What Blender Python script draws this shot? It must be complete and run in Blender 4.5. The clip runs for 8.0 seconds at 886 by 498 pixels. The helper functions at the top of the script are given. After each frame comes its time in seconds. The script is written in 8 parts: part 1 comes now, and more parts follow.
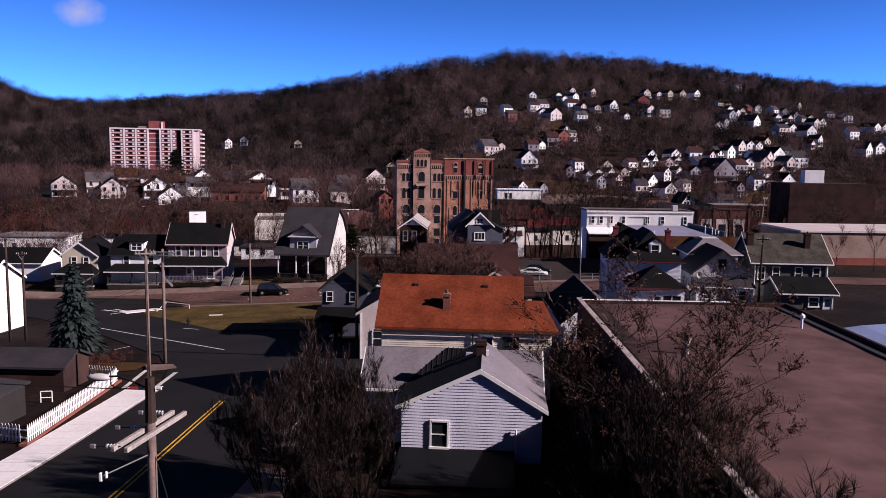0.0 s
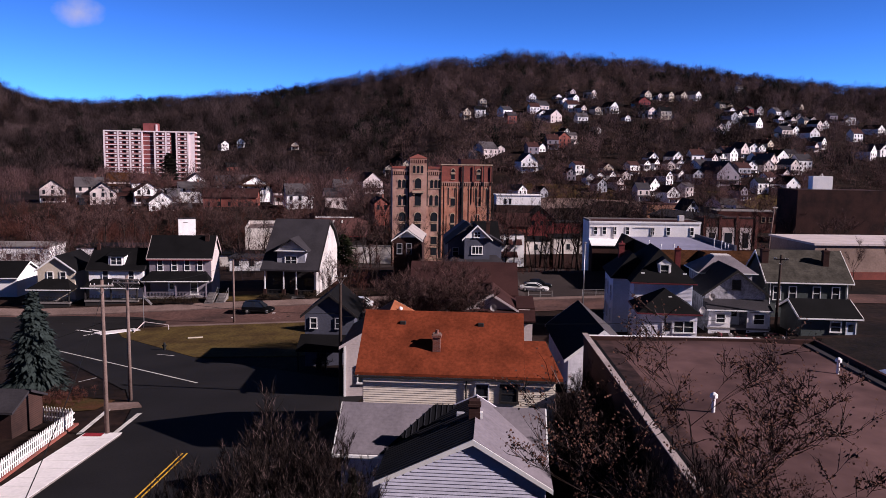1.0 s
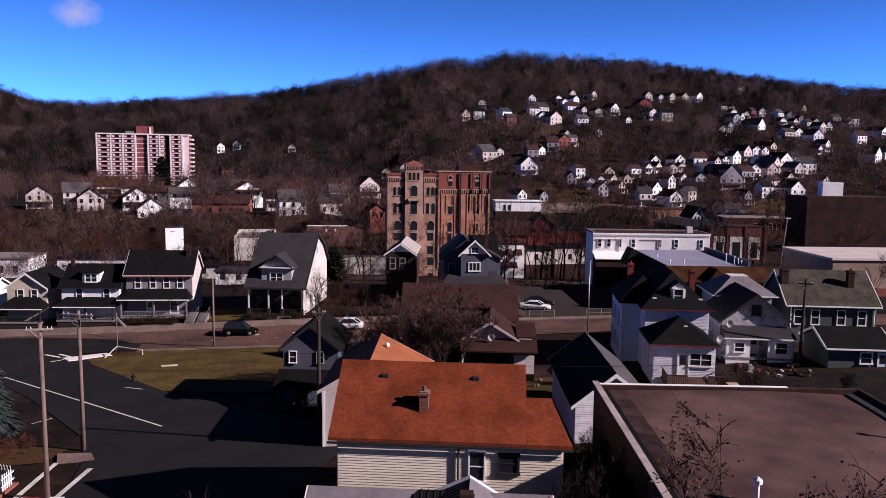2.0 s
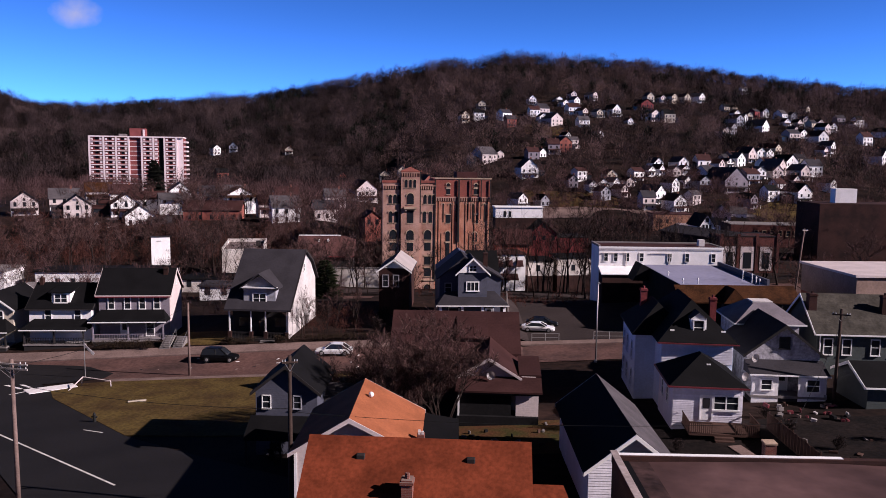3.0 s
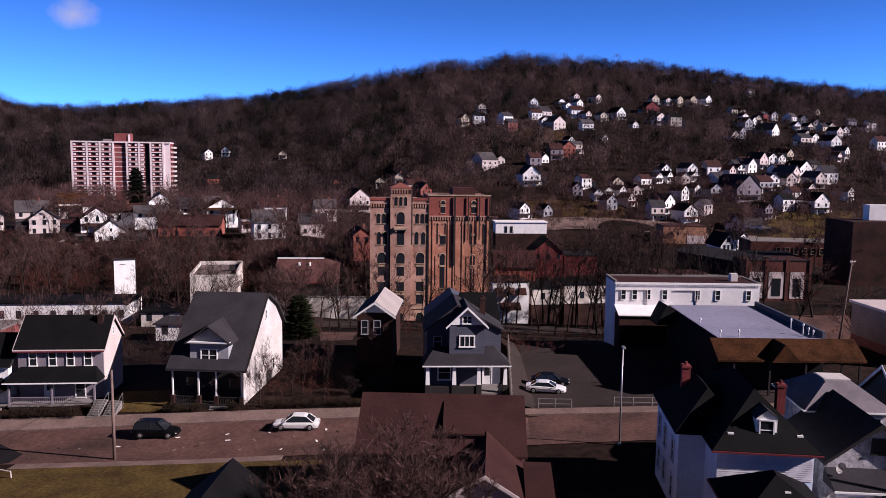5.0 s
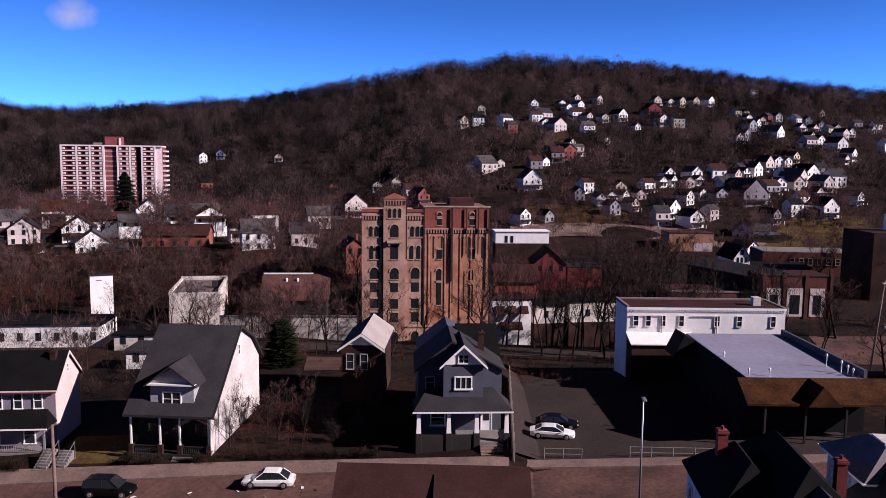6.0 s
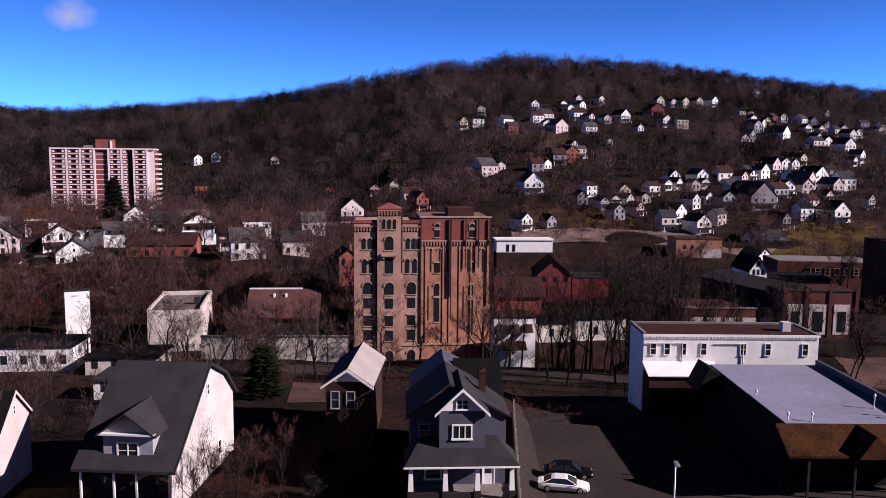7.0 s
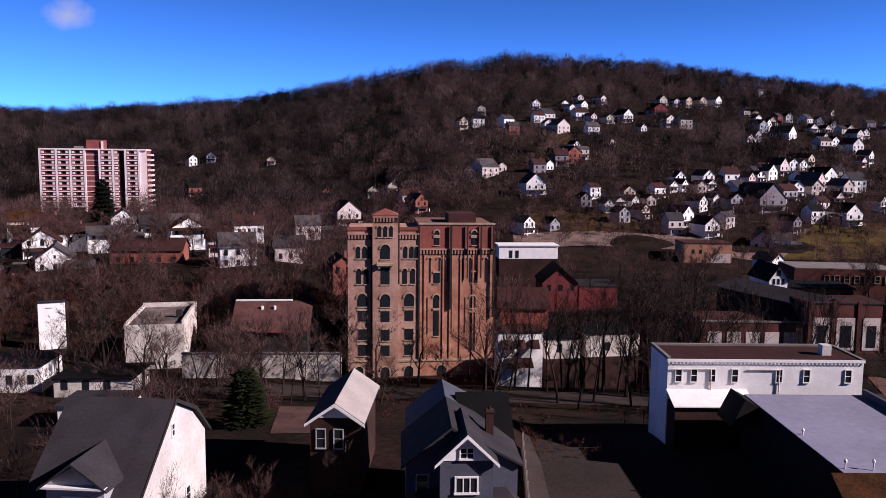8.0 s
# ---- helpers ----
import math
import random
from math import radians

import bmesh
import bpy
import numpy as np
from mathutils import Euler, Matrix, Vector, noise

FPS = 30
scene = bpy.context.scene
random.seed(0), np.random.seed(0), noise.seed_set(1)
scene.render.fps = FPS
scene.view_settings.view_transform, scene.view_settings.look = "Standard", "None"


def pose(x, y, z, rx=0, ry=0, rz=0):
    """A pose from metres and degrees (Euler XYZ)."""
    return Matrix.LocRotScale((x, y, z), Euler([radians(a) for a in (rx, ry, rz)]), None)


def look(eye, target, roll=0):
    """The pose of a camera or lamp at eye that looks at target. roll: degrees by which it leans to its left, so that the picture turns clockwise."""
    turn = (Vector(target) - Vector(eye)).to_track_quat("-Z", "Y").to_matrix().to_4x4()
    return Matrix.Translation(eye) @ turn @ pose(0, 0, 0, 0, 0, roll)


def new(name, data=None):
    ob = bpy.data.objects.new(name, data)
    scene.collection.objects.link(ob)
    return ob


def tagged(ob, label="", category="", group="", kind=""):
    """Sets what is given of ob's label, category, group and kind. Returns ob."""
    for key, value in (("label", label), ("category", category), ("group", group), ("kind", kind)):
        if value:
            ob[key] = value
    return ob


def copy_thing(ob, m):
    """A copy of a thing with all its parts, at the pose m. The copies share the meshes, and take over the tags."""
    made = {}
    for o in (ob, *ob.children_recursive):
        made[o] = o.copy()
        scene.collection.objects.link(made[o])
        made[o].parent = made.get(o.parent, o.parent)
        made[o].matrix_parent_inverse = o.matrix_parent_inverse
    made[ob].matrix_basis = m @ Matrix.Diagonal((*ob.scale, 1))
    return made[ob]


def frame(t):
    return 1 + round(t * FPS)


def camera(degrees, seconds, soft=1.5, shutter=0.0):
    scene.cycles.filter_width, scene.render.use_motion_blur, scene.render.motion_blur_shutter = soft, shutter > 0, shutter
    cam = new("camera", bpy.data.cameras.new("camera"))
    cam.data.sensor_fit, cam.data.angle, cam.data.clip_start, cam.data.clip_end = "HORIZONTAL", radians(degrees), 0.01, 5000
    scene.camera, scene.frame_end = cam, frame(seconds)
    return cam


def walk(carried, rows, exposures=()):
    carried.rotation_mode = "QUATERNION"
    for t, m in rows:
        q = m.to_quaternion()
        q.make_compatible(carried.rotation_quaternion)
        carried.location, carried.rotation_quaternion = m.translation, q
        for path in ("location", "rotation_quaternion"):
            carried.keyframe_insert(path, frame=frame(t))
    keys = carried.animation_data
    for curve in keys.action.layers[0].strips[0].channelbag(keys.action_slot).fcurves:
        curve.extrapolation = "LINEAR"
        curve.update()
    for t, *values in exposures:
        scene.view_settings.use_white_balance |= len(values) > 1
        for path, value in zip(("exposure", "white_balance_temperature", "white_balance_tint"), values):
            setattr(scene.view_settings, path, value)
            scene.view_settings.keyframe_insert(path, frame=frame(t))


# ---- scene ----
cam = camera(59.8, 8.0, soft=0.4)
PATH = [
    (0, (1.474, 1.423, 17.753), (1.34, 3.406, 17.527), 0.8),
    (0.5, (1.532, 4.721, 18.457), (1.399, 6.704, 18.231), 0.8),
    (1, (1.638, 8.059, 19.251), (1.505, 10.042, 19.026), 0.8),
    (1.5, (1.701, 11.683, 19.991), (1.569, 13.666, 19.767), 0.8),
    (3, (1.731, 23.782, 22.343), (1.599, 25.765, 22.119), 0.7),
    (3.5, (1.738, 28.133, 23.083), (1.606, 30.116, 22.86), 0.7),
    (4, (1.83, 32.719, 23.903), (1.697, 34.702, 23.68), 0.7),
    (4.5, (1.854, 37.469, 24.645), (1.72, 39.453, 24.422), 0.7),
    (6, (1.816, 52.6, 27.23), (1.682, 54.583, 27.008), 0.6),
    (6.5, (1.75, 57.634, 28.082), (1.616, 59.617, 27.859), 0.5),
    (7, (1.505, 62.593, 28.631), (1.371, 64.576, 28.409), 0.5),
    (7.5, (1.15, 67.476, 28.955), (1.016, 69.459, 28.733), 0.5),
    (8, (0.688, 72.376, 29.124), (0.556, 74.359, 28.902), 0.5),
]
walk(cam, [(t, look(eye, target, roll)) for t, eye, target, roll in PATH])

# ---- light: low winter sun from the right, clear blue sky ----
SUN_EL, SUN_AZ = 28.0, 103.5          # degrees; azimuth clockwise from +y
to_sun = Vector((math.sin(radians(SUN_AZ)) * math.cos(radians(SUN_EL)),
                 math.cos(radians(SUN_AZ)) * math.cos(radians(SUN_EL)), math.sin(radians(SUN_EL))))
world = bpy.data.worlds.new("sky")
scene.world = world
world.use_nodes = True
wn = world.node_tree
sky = wn.nodes.new("ShaderNodeTexSky")
sky.sky_type, sky.sun_disc = "NISHITA", False
sky.sun_elevation, sky.sun_rotation = radians(SUN_EL), radians(SUN_AZ)
sky.altitude, sky.air_density, sky.dust_density, sky.ozone_density = 6000, 1.0, 0.1, 3.0
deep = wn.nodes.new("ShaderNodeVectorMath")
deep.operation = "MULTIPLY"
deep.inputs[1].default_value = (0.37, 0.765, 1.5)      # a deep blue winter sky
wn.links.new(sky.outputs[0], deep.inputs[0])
# the sky darkens steeply upward, dimmed above the view to deepen the shade
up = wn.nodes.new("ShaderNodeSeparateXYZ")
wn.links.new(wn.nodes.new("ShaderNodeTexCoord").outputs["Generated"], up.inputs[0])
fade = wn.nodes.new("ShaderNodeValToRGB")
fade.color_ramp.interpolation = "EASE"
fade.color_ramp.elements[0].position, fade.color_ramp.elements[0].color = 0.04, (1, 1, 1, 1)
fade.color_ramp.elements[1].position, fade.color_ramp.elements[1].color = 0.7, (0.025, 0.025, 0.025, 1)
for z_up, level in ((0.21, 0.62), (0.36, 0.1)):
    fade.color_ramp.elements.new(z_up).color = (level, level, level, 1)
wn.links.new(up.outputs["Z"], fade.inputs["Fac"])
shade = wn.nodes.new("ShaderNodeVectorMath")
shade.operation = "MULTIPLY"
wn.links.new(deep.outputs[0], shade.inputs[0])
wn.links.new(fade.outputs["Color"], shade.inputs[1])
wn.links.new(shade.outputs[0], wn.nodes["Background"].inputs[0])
wn.nodes["Background"].inputs[1].default_value = 0.1185
sun = new("sun", bpy.data.lights.new("sun", "SUN"))
sun.data.energy, sun.data.angle, sun.data.color = 5.0, radians(0.5), (1.0, 0.87, 0.9)
sun.matrix_world = look(to_sun * 300, (0, 0, 0))
scene.view_settings.exposure = 0.69

# ---- materials ----
def mat(name, col, rough=0.85, var=0.25, big=0.25, fine=6.0, bump=0.25, metal=0.0, courses=0.0, course_depth=0.5,
        tint=None, patch=0.5, rnd=0.0, axis="Z"):
    """A weathered surface: a base colour with stains (big) and grain (fine), and lines of courses where given."""
    m = bpy.data.materials.new(name)
    m.use_nodes = True
    nt = m.node_tree
    N, L = nt.nodes, nt.links
    b = N["Principled BSDF"]
    b.inputs["Roughness"].default_value, b.inputs["Metallic"].default_value = rough, metal
    b.inputs["Specular IOR Level"].default_value = 0.08 if rough > 0.55 else 0.4
    co = N.new("ShaderNodeTexCoord").outputs["Object"]
    n1, n2 = N.new("ShaderNodeTexNoise"), N.new("ShaderNodeTexNoise")
    for n, s, dt in ((n1, big, 5), (n2, fine, 4)):
        n.inputs["Scale"].default_value, n.inputs["Detail"].default_value = s, dt
        L.new(co, n.inputs["Vector"])
    r1 = N.new("ShaderNodeValToRGB")
    other = tint or tuple(c * (1 - var) for c in col)
    r1.color_ramp.elements[0].position, r1.color_ramp.elements[1].position = 0.5 - 0.2 * patch - 0.05, 0.5 + 0.2 * patch
    r1.color_ramp.elements[0].color, r1.color_ramp.elements[1].color = (*other, 1), (*col, 1)
    L.new(n1.outputs["Fac"], r1.inputs["Fac"])
    mr = N.new("ShaderNodeMapRange")
    mr.inputs["From Min"].default_value, mr.inputs["From Max"].default_value = 0.25, 0.75
    mr.inputs["To Min"].default_value, mr.inputs["To Max"].default_value = 1 - var * 0.8, 1 + var * 0.6
    L.new(n2.outputs["Fac"], mr.inputs["Value"])
    mul = N.new("ShaderNodeVectorMath")
    mul.operation = "SCALE"
    L.new(r1.outputs["Color"], mul.inputs[0])
    L.new(mr.outputs["Result"], mul.inputs["Scale"])
    out, height = mul.outputs[0], n2.outputs["Fac"]
    if rnd:
        oi = N.new("ShaderNodeObjectInfo")
        rr = N.new("ShaderNodeMapRange")
        rr.inputs["To Min"].default_value, rr.inputs["To Max"].default_value = 1 - rnd, 1 + rnd
        L.new(oi.outputs["Random"], rr.inputs["Value"])
        m2 = N.new("ShaderNodeVectorMath")
        m2.operation = "SCALE"
        L.new(out, m2.inputs[0])
        L.new(rr.outputs["Result"], m2.inputs["Scale"])
        out = m2.outputs[0]
    if courses:
        w = N.new("ShaderNodeTexWave")
        w.wave_type, w.bands_direction, w.wave_profile = "BANDS", axis, "SAW"
        w.inputs["Scale"].default_value = 0.314159 / courses
        w.inputs["Distortion"].default_value = 0.25
        w.inputs["Detail Scale"].default_value = 2.0
        L.new(co, w.inputs["Vector"])
        add = N.new("ShaderNodeMath")
        add.operation = "MULTIPLY_ADD"
        add.inputs[1].default_value = -0.35
        L.new(height, add.inputs[0])
        L.new(w.outputs["Fac"], add.inputs[2])
        height = add.outputs[0]
    if bump:
        bp = N.new("ShaderNodeBump")
        bp.inputs["Strength"].default_value = course_depth if courses else bump
        bp.inputs["Distance"].default_value = 0.03 if courses else 0.05
        bp.invert = bool(courses)
        L.new(height, bp.inputs["Height"])
        L.new(bp.outputs["Normal"], b.inputs["Normal"])
    L.new(out, b.inputs["Base Color"])
    return m


def brick_mat(name, c1, c2, mortar, size=0.22, stain=(0.1, 0.07, 0.05), amount=0.5):
    """Brickwork in true size, with soot and rain stains."""
    m = bpy.data.materials.new(name)
    m.use_nodes = True
    nt = m.node_tree
    N, L = nt.nodes, nt.links
    b = N["Principled BSDF"]
    b.inputs["Roughness"].default_value = 0.9
    b.inputs["Specular IOR Level"].default_value = 0.08
    tc = N.new("ShaderNodeTexCoord").outputs["Object"]
    mp = N.new("ShaderNodeMapping")
    mp.inputs["Rotation"].default_value = (radians(90), 0, 0)
    L.new(tc, mp.inputs["Vector"])
    bt = N.new("ShaderNodeTexBrick")
    bt.inputs["Scale"].default_value = 1.0
    bt.inputs["Brick Width"].default_value, bt.inputs["Row Height"].default_value = size, size / 3
    bt.inputs["Mortar Size"].default_value = 0.009
    bt.inputs["Color1"].default_value, bt.inputs["Color2"].default_value, bt.inputs["Mortar"].default_value = (*c1, 1), (*c2, 1), (*mortar, 1)
    L.new(mp.outputs[0], bt.inputs["Vector"])
    n = N.new("ShaderNodeTexNoise")
    n.inputs["Scale"].default_value, n.inputs["Detail"].default_value, n.inputs["Roughness"].default_value = 0.22, 7, 0.65
    L.new(tc, n.inputs["Vector"])
    r = N.new("ShaderNodeValToRGB")
    r.color_ramp.elements[0].position, r.color_ramp.elements[1].position = 0.4, 0.65
    r.color_ramp.elements[0].color, r.color_ramp.elements[1].color = (0, 0, 0, 1), (amount, amount, amount, 1)
    L.new(n.outputs["Fac"], r.inputs["Fac"])
    mx = N.new("ShaderNodeMixRGB")
    L.new(r.outputs["Color"], mx.inputs["Fac"])
    L.new(bt.outputs["Color"], mx.inputs["Color1"])
    mx.inputs["Color2"].default_value = (*stain, 1)
    L.new(mx.outputs["Color"], b.inputs["Base Color"])
    bp = N.new("ShaderNodeBump")
    bp.inputs["Strength"].default_value, bp.inputs["Distance"].default_value = 0.4, 0.02
    L.new(bt.outputs["Fac"], bp.inputs["Height"])
    bp.invert = True
    L.new(bp.outputs["Normal"], b.inputs["Normal"])
    return m


def gloss(name, col, rough=0.1, metal=0.0, coat=0.0):
    m = bpy.data.materials.new(name)
    m.use_nodes = True
    b = m.node_tree.nodes["Principled BSDF"]
    b.inputs["Base Color"].default_value = (*col, 1)
    b.inputs["Roughness"].default_value, b.inputs["Metallic"].default_value = rough, metal
    b.inputs["Coat Weight"].default_value = coat
    if max(col) < 0.01:
        b.inputs["Specular IOR Level"].default_value = 0.15
    return m


M_ASPHALT = mat("asphalt", (0.01628, 0.01452, 0.01584), 0.9, 0.25, 0.15, 9, 0.2)
M_LOT = mat("old_asphalt", (0.04576, 0.03344, 0.03256), 0.95, 0.3, 0.12, 3, 0.3, patch=0.8)
M_ROADCON = mat("worn_concrete_road", (0.1232, 0.06512, 0.05632), 0.9, 0.4, 0.22, 2.5, 0.3, tint=(0.0528, 0.03168, 0.02904), patch=0.9)
M_WALK = mat("concrete_pavement", (0.78, 0.72, 0.72), 0.9, 0.12, 0.3, 4, 0.15)
M_WALK_OLD = mat("old_concrete_pavement", (0.2, 0.135, 0.12), 0.9, 0.3, 0.4, 4, 0.2)
M_LAWN = mat("winter_lawn", (0.1, 0.066, 0.021), 1.0, 0.55, 0.3, 3.0, 0.8, tint=(0.05, 0.028, 0.012), patch=0.8)
M_LEAFLAWN = mat("leaf_strewn_lawn", (0.075, 0.032, 0.015), 1.0, 0.5, 0.5, 5, 0.7, tint=(0.04, 0.036, 0.011), patch=0.7)
M_GROUND = mat("leaf_litter", (0.02288, 0.01188, 0.00924), 1.0, 0.8, 0.09, 1.1, 1.0, tint=(0.00616, 0.00396, 0.003696), patch=0.6)
M_YELLOW = mat("yellow_road_paint", (0.75, 0.42, 0.05), 0.8, 0.25, 1.5, 8, 0.1)
M_WHITELINE = mat("white_road_paint", (0.62, 0.58, 0.55), 0.8, 0.3, 1.2, 8, 0.1)
M_ORANGE = mat("orange_shingle", (0.176, 0.03784, 0.01672), 0.9, 0.38, 0.6, 5, 0.3, courses=0.10, course_depth=0.25)
M_ORANGE2 = mat("faded_orange_shingle", (0.29, 0.095, 0.045), 0.9, 0.22, 0.6, 7, 0.3, courses=0.12, course_depth=0.35)
M_DARK = mat("black_shingle", (0.0065, 0.006, 0.0068), 0.85, 0.3, 0.4, 6, 0.3, courses=0.12, course_depth=0.25)
M_SLATE = mat("blue_grey_shingle", (0.03696, 0.03256, 0.03784), 0.85, 0.25, 0.4, 6, 0.3, courses=0.13, course_depth=0.25)
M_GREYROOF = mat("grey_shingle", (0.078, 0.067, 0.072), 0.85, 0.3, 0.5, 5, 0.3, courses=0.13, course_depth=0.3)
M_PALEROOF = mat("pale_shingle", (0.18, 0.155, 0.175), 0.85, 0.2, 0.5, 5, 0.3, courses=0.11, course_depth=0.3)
M_BROWN = mat("brown_shingle", (0.04576, 0.01936, 0.01848), 0.85, 0.25, 0.4, 6, 0.3, courses=0.12, course_depth=0.25)
M_RUST = mat("rust_brown_shakes", (0.056, 0.021, 0.0085), 0.9, 0.6, 0.6, 5, 0.5, courses=0.22, course_depth=0.6)
M_MOSSY = mat("weathered_slate", (0.066, 0.0572, 0.0484), 0.85, 0.4, 0.8, 4, 0.3, courses=0.2, course_depth=0.4)
M_SEAM = mat("black_seam_metal", (0.008, 0.008, 0.01), 0.6, 0.2, 0.6, 5, 0.05)
M_METALROOF = mat("light_metal_roof", (0.5, 0.43, 0.4), 0.5, 0.15, 0.4, 3, 0.1, metal=0.3)
M_MEMBRANE = mat("brown_roof_membrane", (0.1188, 0.06512, 0.06248), 0.9, 0.35, 0.13, 0.7, 0.25, tint=(0.0484, 0.0264, 0.0264), patch=0.7)
M_TARSTAIN = mat("stained_membrane", (0.06, 0.033, 0.032), 0.9, 0.5, 0.5, 2.0, 0.25, tint=(0.018, 0.011, 0.011), patch=0.9)
M_COPING = mat("grey_stone_coping", (0.36, 0.29, 0.28), 0.9, 0.3, 0.6, 4, 0.2)
M_STEEL_DULL = mat("dull_roof_seam_metal", (0.022, 0.022, 0.028), 0.6, 0.2, 0.6, 5, 0.05)
M_LILAC = mat("grey_white_roof_membrane", (0.2376, 0.2288, 0.3168), 0.7, 0.15, 0.15, 1.5, 0.15)
M_BLUEROOF = mat("blue_grey_roof_sheet", (0.25, 0.3, 0.5), 0.5, 0.15, 0.3, 3, 0.1)
M_SIDING = mat("white_lap_siding", (0.66, 0.62, 0.68), 0.6, 0.12, 0.5, 5, 0.3, courses=0.18, course_depth=0.7)
M_WHITE_PLAIN = mat("white_lap_board", (0.68, 0.64, 0.7), 0.6, 0.14, 0.7, 5, 0.1, rnd=0.06)
M_CREAM = mat("cream_lap_siding", (0.74, 0.66, 0.55), 0.6, 0.12, 0.5, 5, 0.3, courses=0.16, course_depth=0.6)
M_LILAC_BOARD = mat("lavender_white_lap_board", (0.62, 0.6, 0.72), 0.6, 0.14, 0.7, 5, 0.1, rnd=0.07)
M_CREAM_PLAIN = mat("cream_lap_board", (0.72, 0.62, 0.52), 0.6, 0.14, 0.7, 5, 0.1, rnd=0.06)
M_WHITE = mat("white_paint", (0.8, 0.76, 0.76), 0.6, 0.12, 0.6, 5, 0.08)
M_PINKWHITE = mat("off_white_siding", (0.55, 0.46, 0.45), 0.65, 0.15, 0.4, 5, 0.3, courses=0.18, course_depth=0.4)
M_BLUEGREY = mat("blue_grey_siding", (0.075, 0.075, 0.1), 0.65, 0.18, 0.5, 5, 0.3, courses=0.16, course_depth=0.5)
M_LIGHTBLUE = mat("pale_blue_siding", (0.5, 0.57, 0.7), 0.65, 0.15, 0.5, 5, 0.3, courses=0.16, course_depth=0.5)
M_PURPLE = mat("mauve_grey_siding", (0.2, 0.17, 0.2), 0.65, 0.18, 0.5, 5, 0.3, courses=0.17, course_depth=0.5)
M_GREYSIDE = mat("grey_siding", (0.31, 0.3, 0.335), 0.65, 0.2, 0.5, 5, 0.3, courses=0.17, course_depth=0.5)
M_GREEN = mat("grey_green_siding", (0.07, 0.08, 0.078), 0.7, 0.2, 0.5, 5, 0.3, courses=0.17, course_depth=0.5)
M_BEIGE = mat("beige_siding", (0.5, 0.42, 0.34), 0.65, 0.2, 0.5, 5, 0.3, courses=0.17, course_depth=0.5)
M_SHAKE = mat("stone_grey_shingle_wall", (0.45, 0.42, 0.45), 0.8, 0.5, 1.6, 5, 0.5, courses=0.2, course_depth=0.6)
M_RENDER = mat("off_white_render", (0.54, 0.49, 0.48), 0.8, 0.2, 0.25, 3, 0.15)
M_STAINED = mat("stained_white_render", (0.66, 0.6, 0.57), 0.85, 0.3, 0.3, 2.5, 0.2, tint=(0.36, 0.3, 0.27), patch=0.9)
M_CONC = mat("grey_concrete", (0.2, 0.175, 0.17), 0.9, 0.25, 0.4, 4, 0.2)
M_TRIM = mat("white_trim", (0.8, 0.77, 0.76), 0.5, 0.08, 0.8, 6, 0.03)
M_REDTRIM = mat("red_trim", (0.15, 0.022, 0.03), 0.5, 0.15, 0.8, 6, 0.03)
M_DARKTRIM = mat("dark_trim", (0.03, 0.026, 0.026), 0.6, 0.15, 0.8, 6, 0.03)
# black that puts shade into the colour of walls, screens and recesses
M_BLACKSHADE = mat("black_shade_sheet", (0.012, 0.011, 0.012), 0.9, 0.3, 0.5, 4, 0.1)
M_TANWALL = mat("tan_panel_wall", (0.3, 0.205, 0.17), 0.85, 0.25, 0.3, 3, 0.2)
M_GLASS = gloss("window_glass", (0.015, 0.017, 0.022), 0.12)
M_BRICK_TAN = brick_mat("soot_stained_tan_brick", (0.52, 0.25, 0.175), (0.42, 0.19, 0.13), (0.5, 0.3, 0.21), 0.24, (0.24, 0.08, 0.05), 0.8)
M_BRICK_GREY = brick_mat("grey_tan_brick", (0.48, 0.29, 0.235), (0.4, 0.235, 0.19), (0.46, 0.29, 0.23), 0.24, (0.19, 0.085, 0.06), 0.75)
M_BRICK_RED = brick_mat("dark_red_brick", (0.3, 0.085, 0.065), (0.23, 0.062, 0.05), (0.2, 0.11, 0.09), 0.24, (0.09, 0.04, 0.035), 0.5)
M_BRICK_ORANGE = brick_mat("orange_brick", (0.42, 0.2, 0.12), (0.36, 0.16, 0.1), (0.36, 0.25, 0.19), 0.24, (0.25, 0.15, 0.11), 0.4)
M_BRICK_DIM = brick_mat("dull_maroon_brick", (0.125, 0.042, 0.036), (0.095, 0.034, 0.03), (0.1, 0.06, 0.052), 0.24, (0.04, 0.02, 0.018), 0.6)
# near-black brick: sooty chimneys, and walls with shade put into their colour
M_BRICK_SOOTSHADE = brick_mat("soot_and_shade_brick", (0.055, 0.024, 0.02), (0.04, 0.019, 0.017), (0.06, 0.035, 0.03), 0.24, (0.015, 0.01, 0.01), 0.8)
M_BRICK_CHIM = brick_mat("chimney_brick", (0.2, 0.07, 0.05), (0.15, 0.05, 0.04), (0.22, 0.15, 0.13), 0.24, (0.05, 0.03, 0.03), 0.7)
M_STONE = mat("sandstone_trim", (0.42, 0.3, 0.22), 0.9, 0.3, 0.6, 5, 0.3)
M_MAROON = mat("maroon_paint", (0.062, 0.026, 0.025), 0.8, 0.25, 0.4, 4, 0.2)
M_OLDROOF = mat("stained_grey_roof", (0.2, 0.15, 0.145), 0.85, 0.3, 0.3, 3, 0.2, tint=(0.06, 0.04, 0.038), patch=0.9)
M_OLDMAROON = mat("weathered_maroon_roof", (0.13, 0.06, 0.055), 0.8, 0.3, 0.25, 3, 0.2, tint=(0.05, 0.021, 0.02), patch=0.9)
M_APTRED = mat("red_balcony_brick", (0.2, 0.06, 0.06), 0.9, 0.2, 0.4, 4, 0.15)
M_BARNRED = mat("dull_red_boards", (0.19, 0.045, 0.047), 0.9, 0.3, 0.5, 4, 0.2)
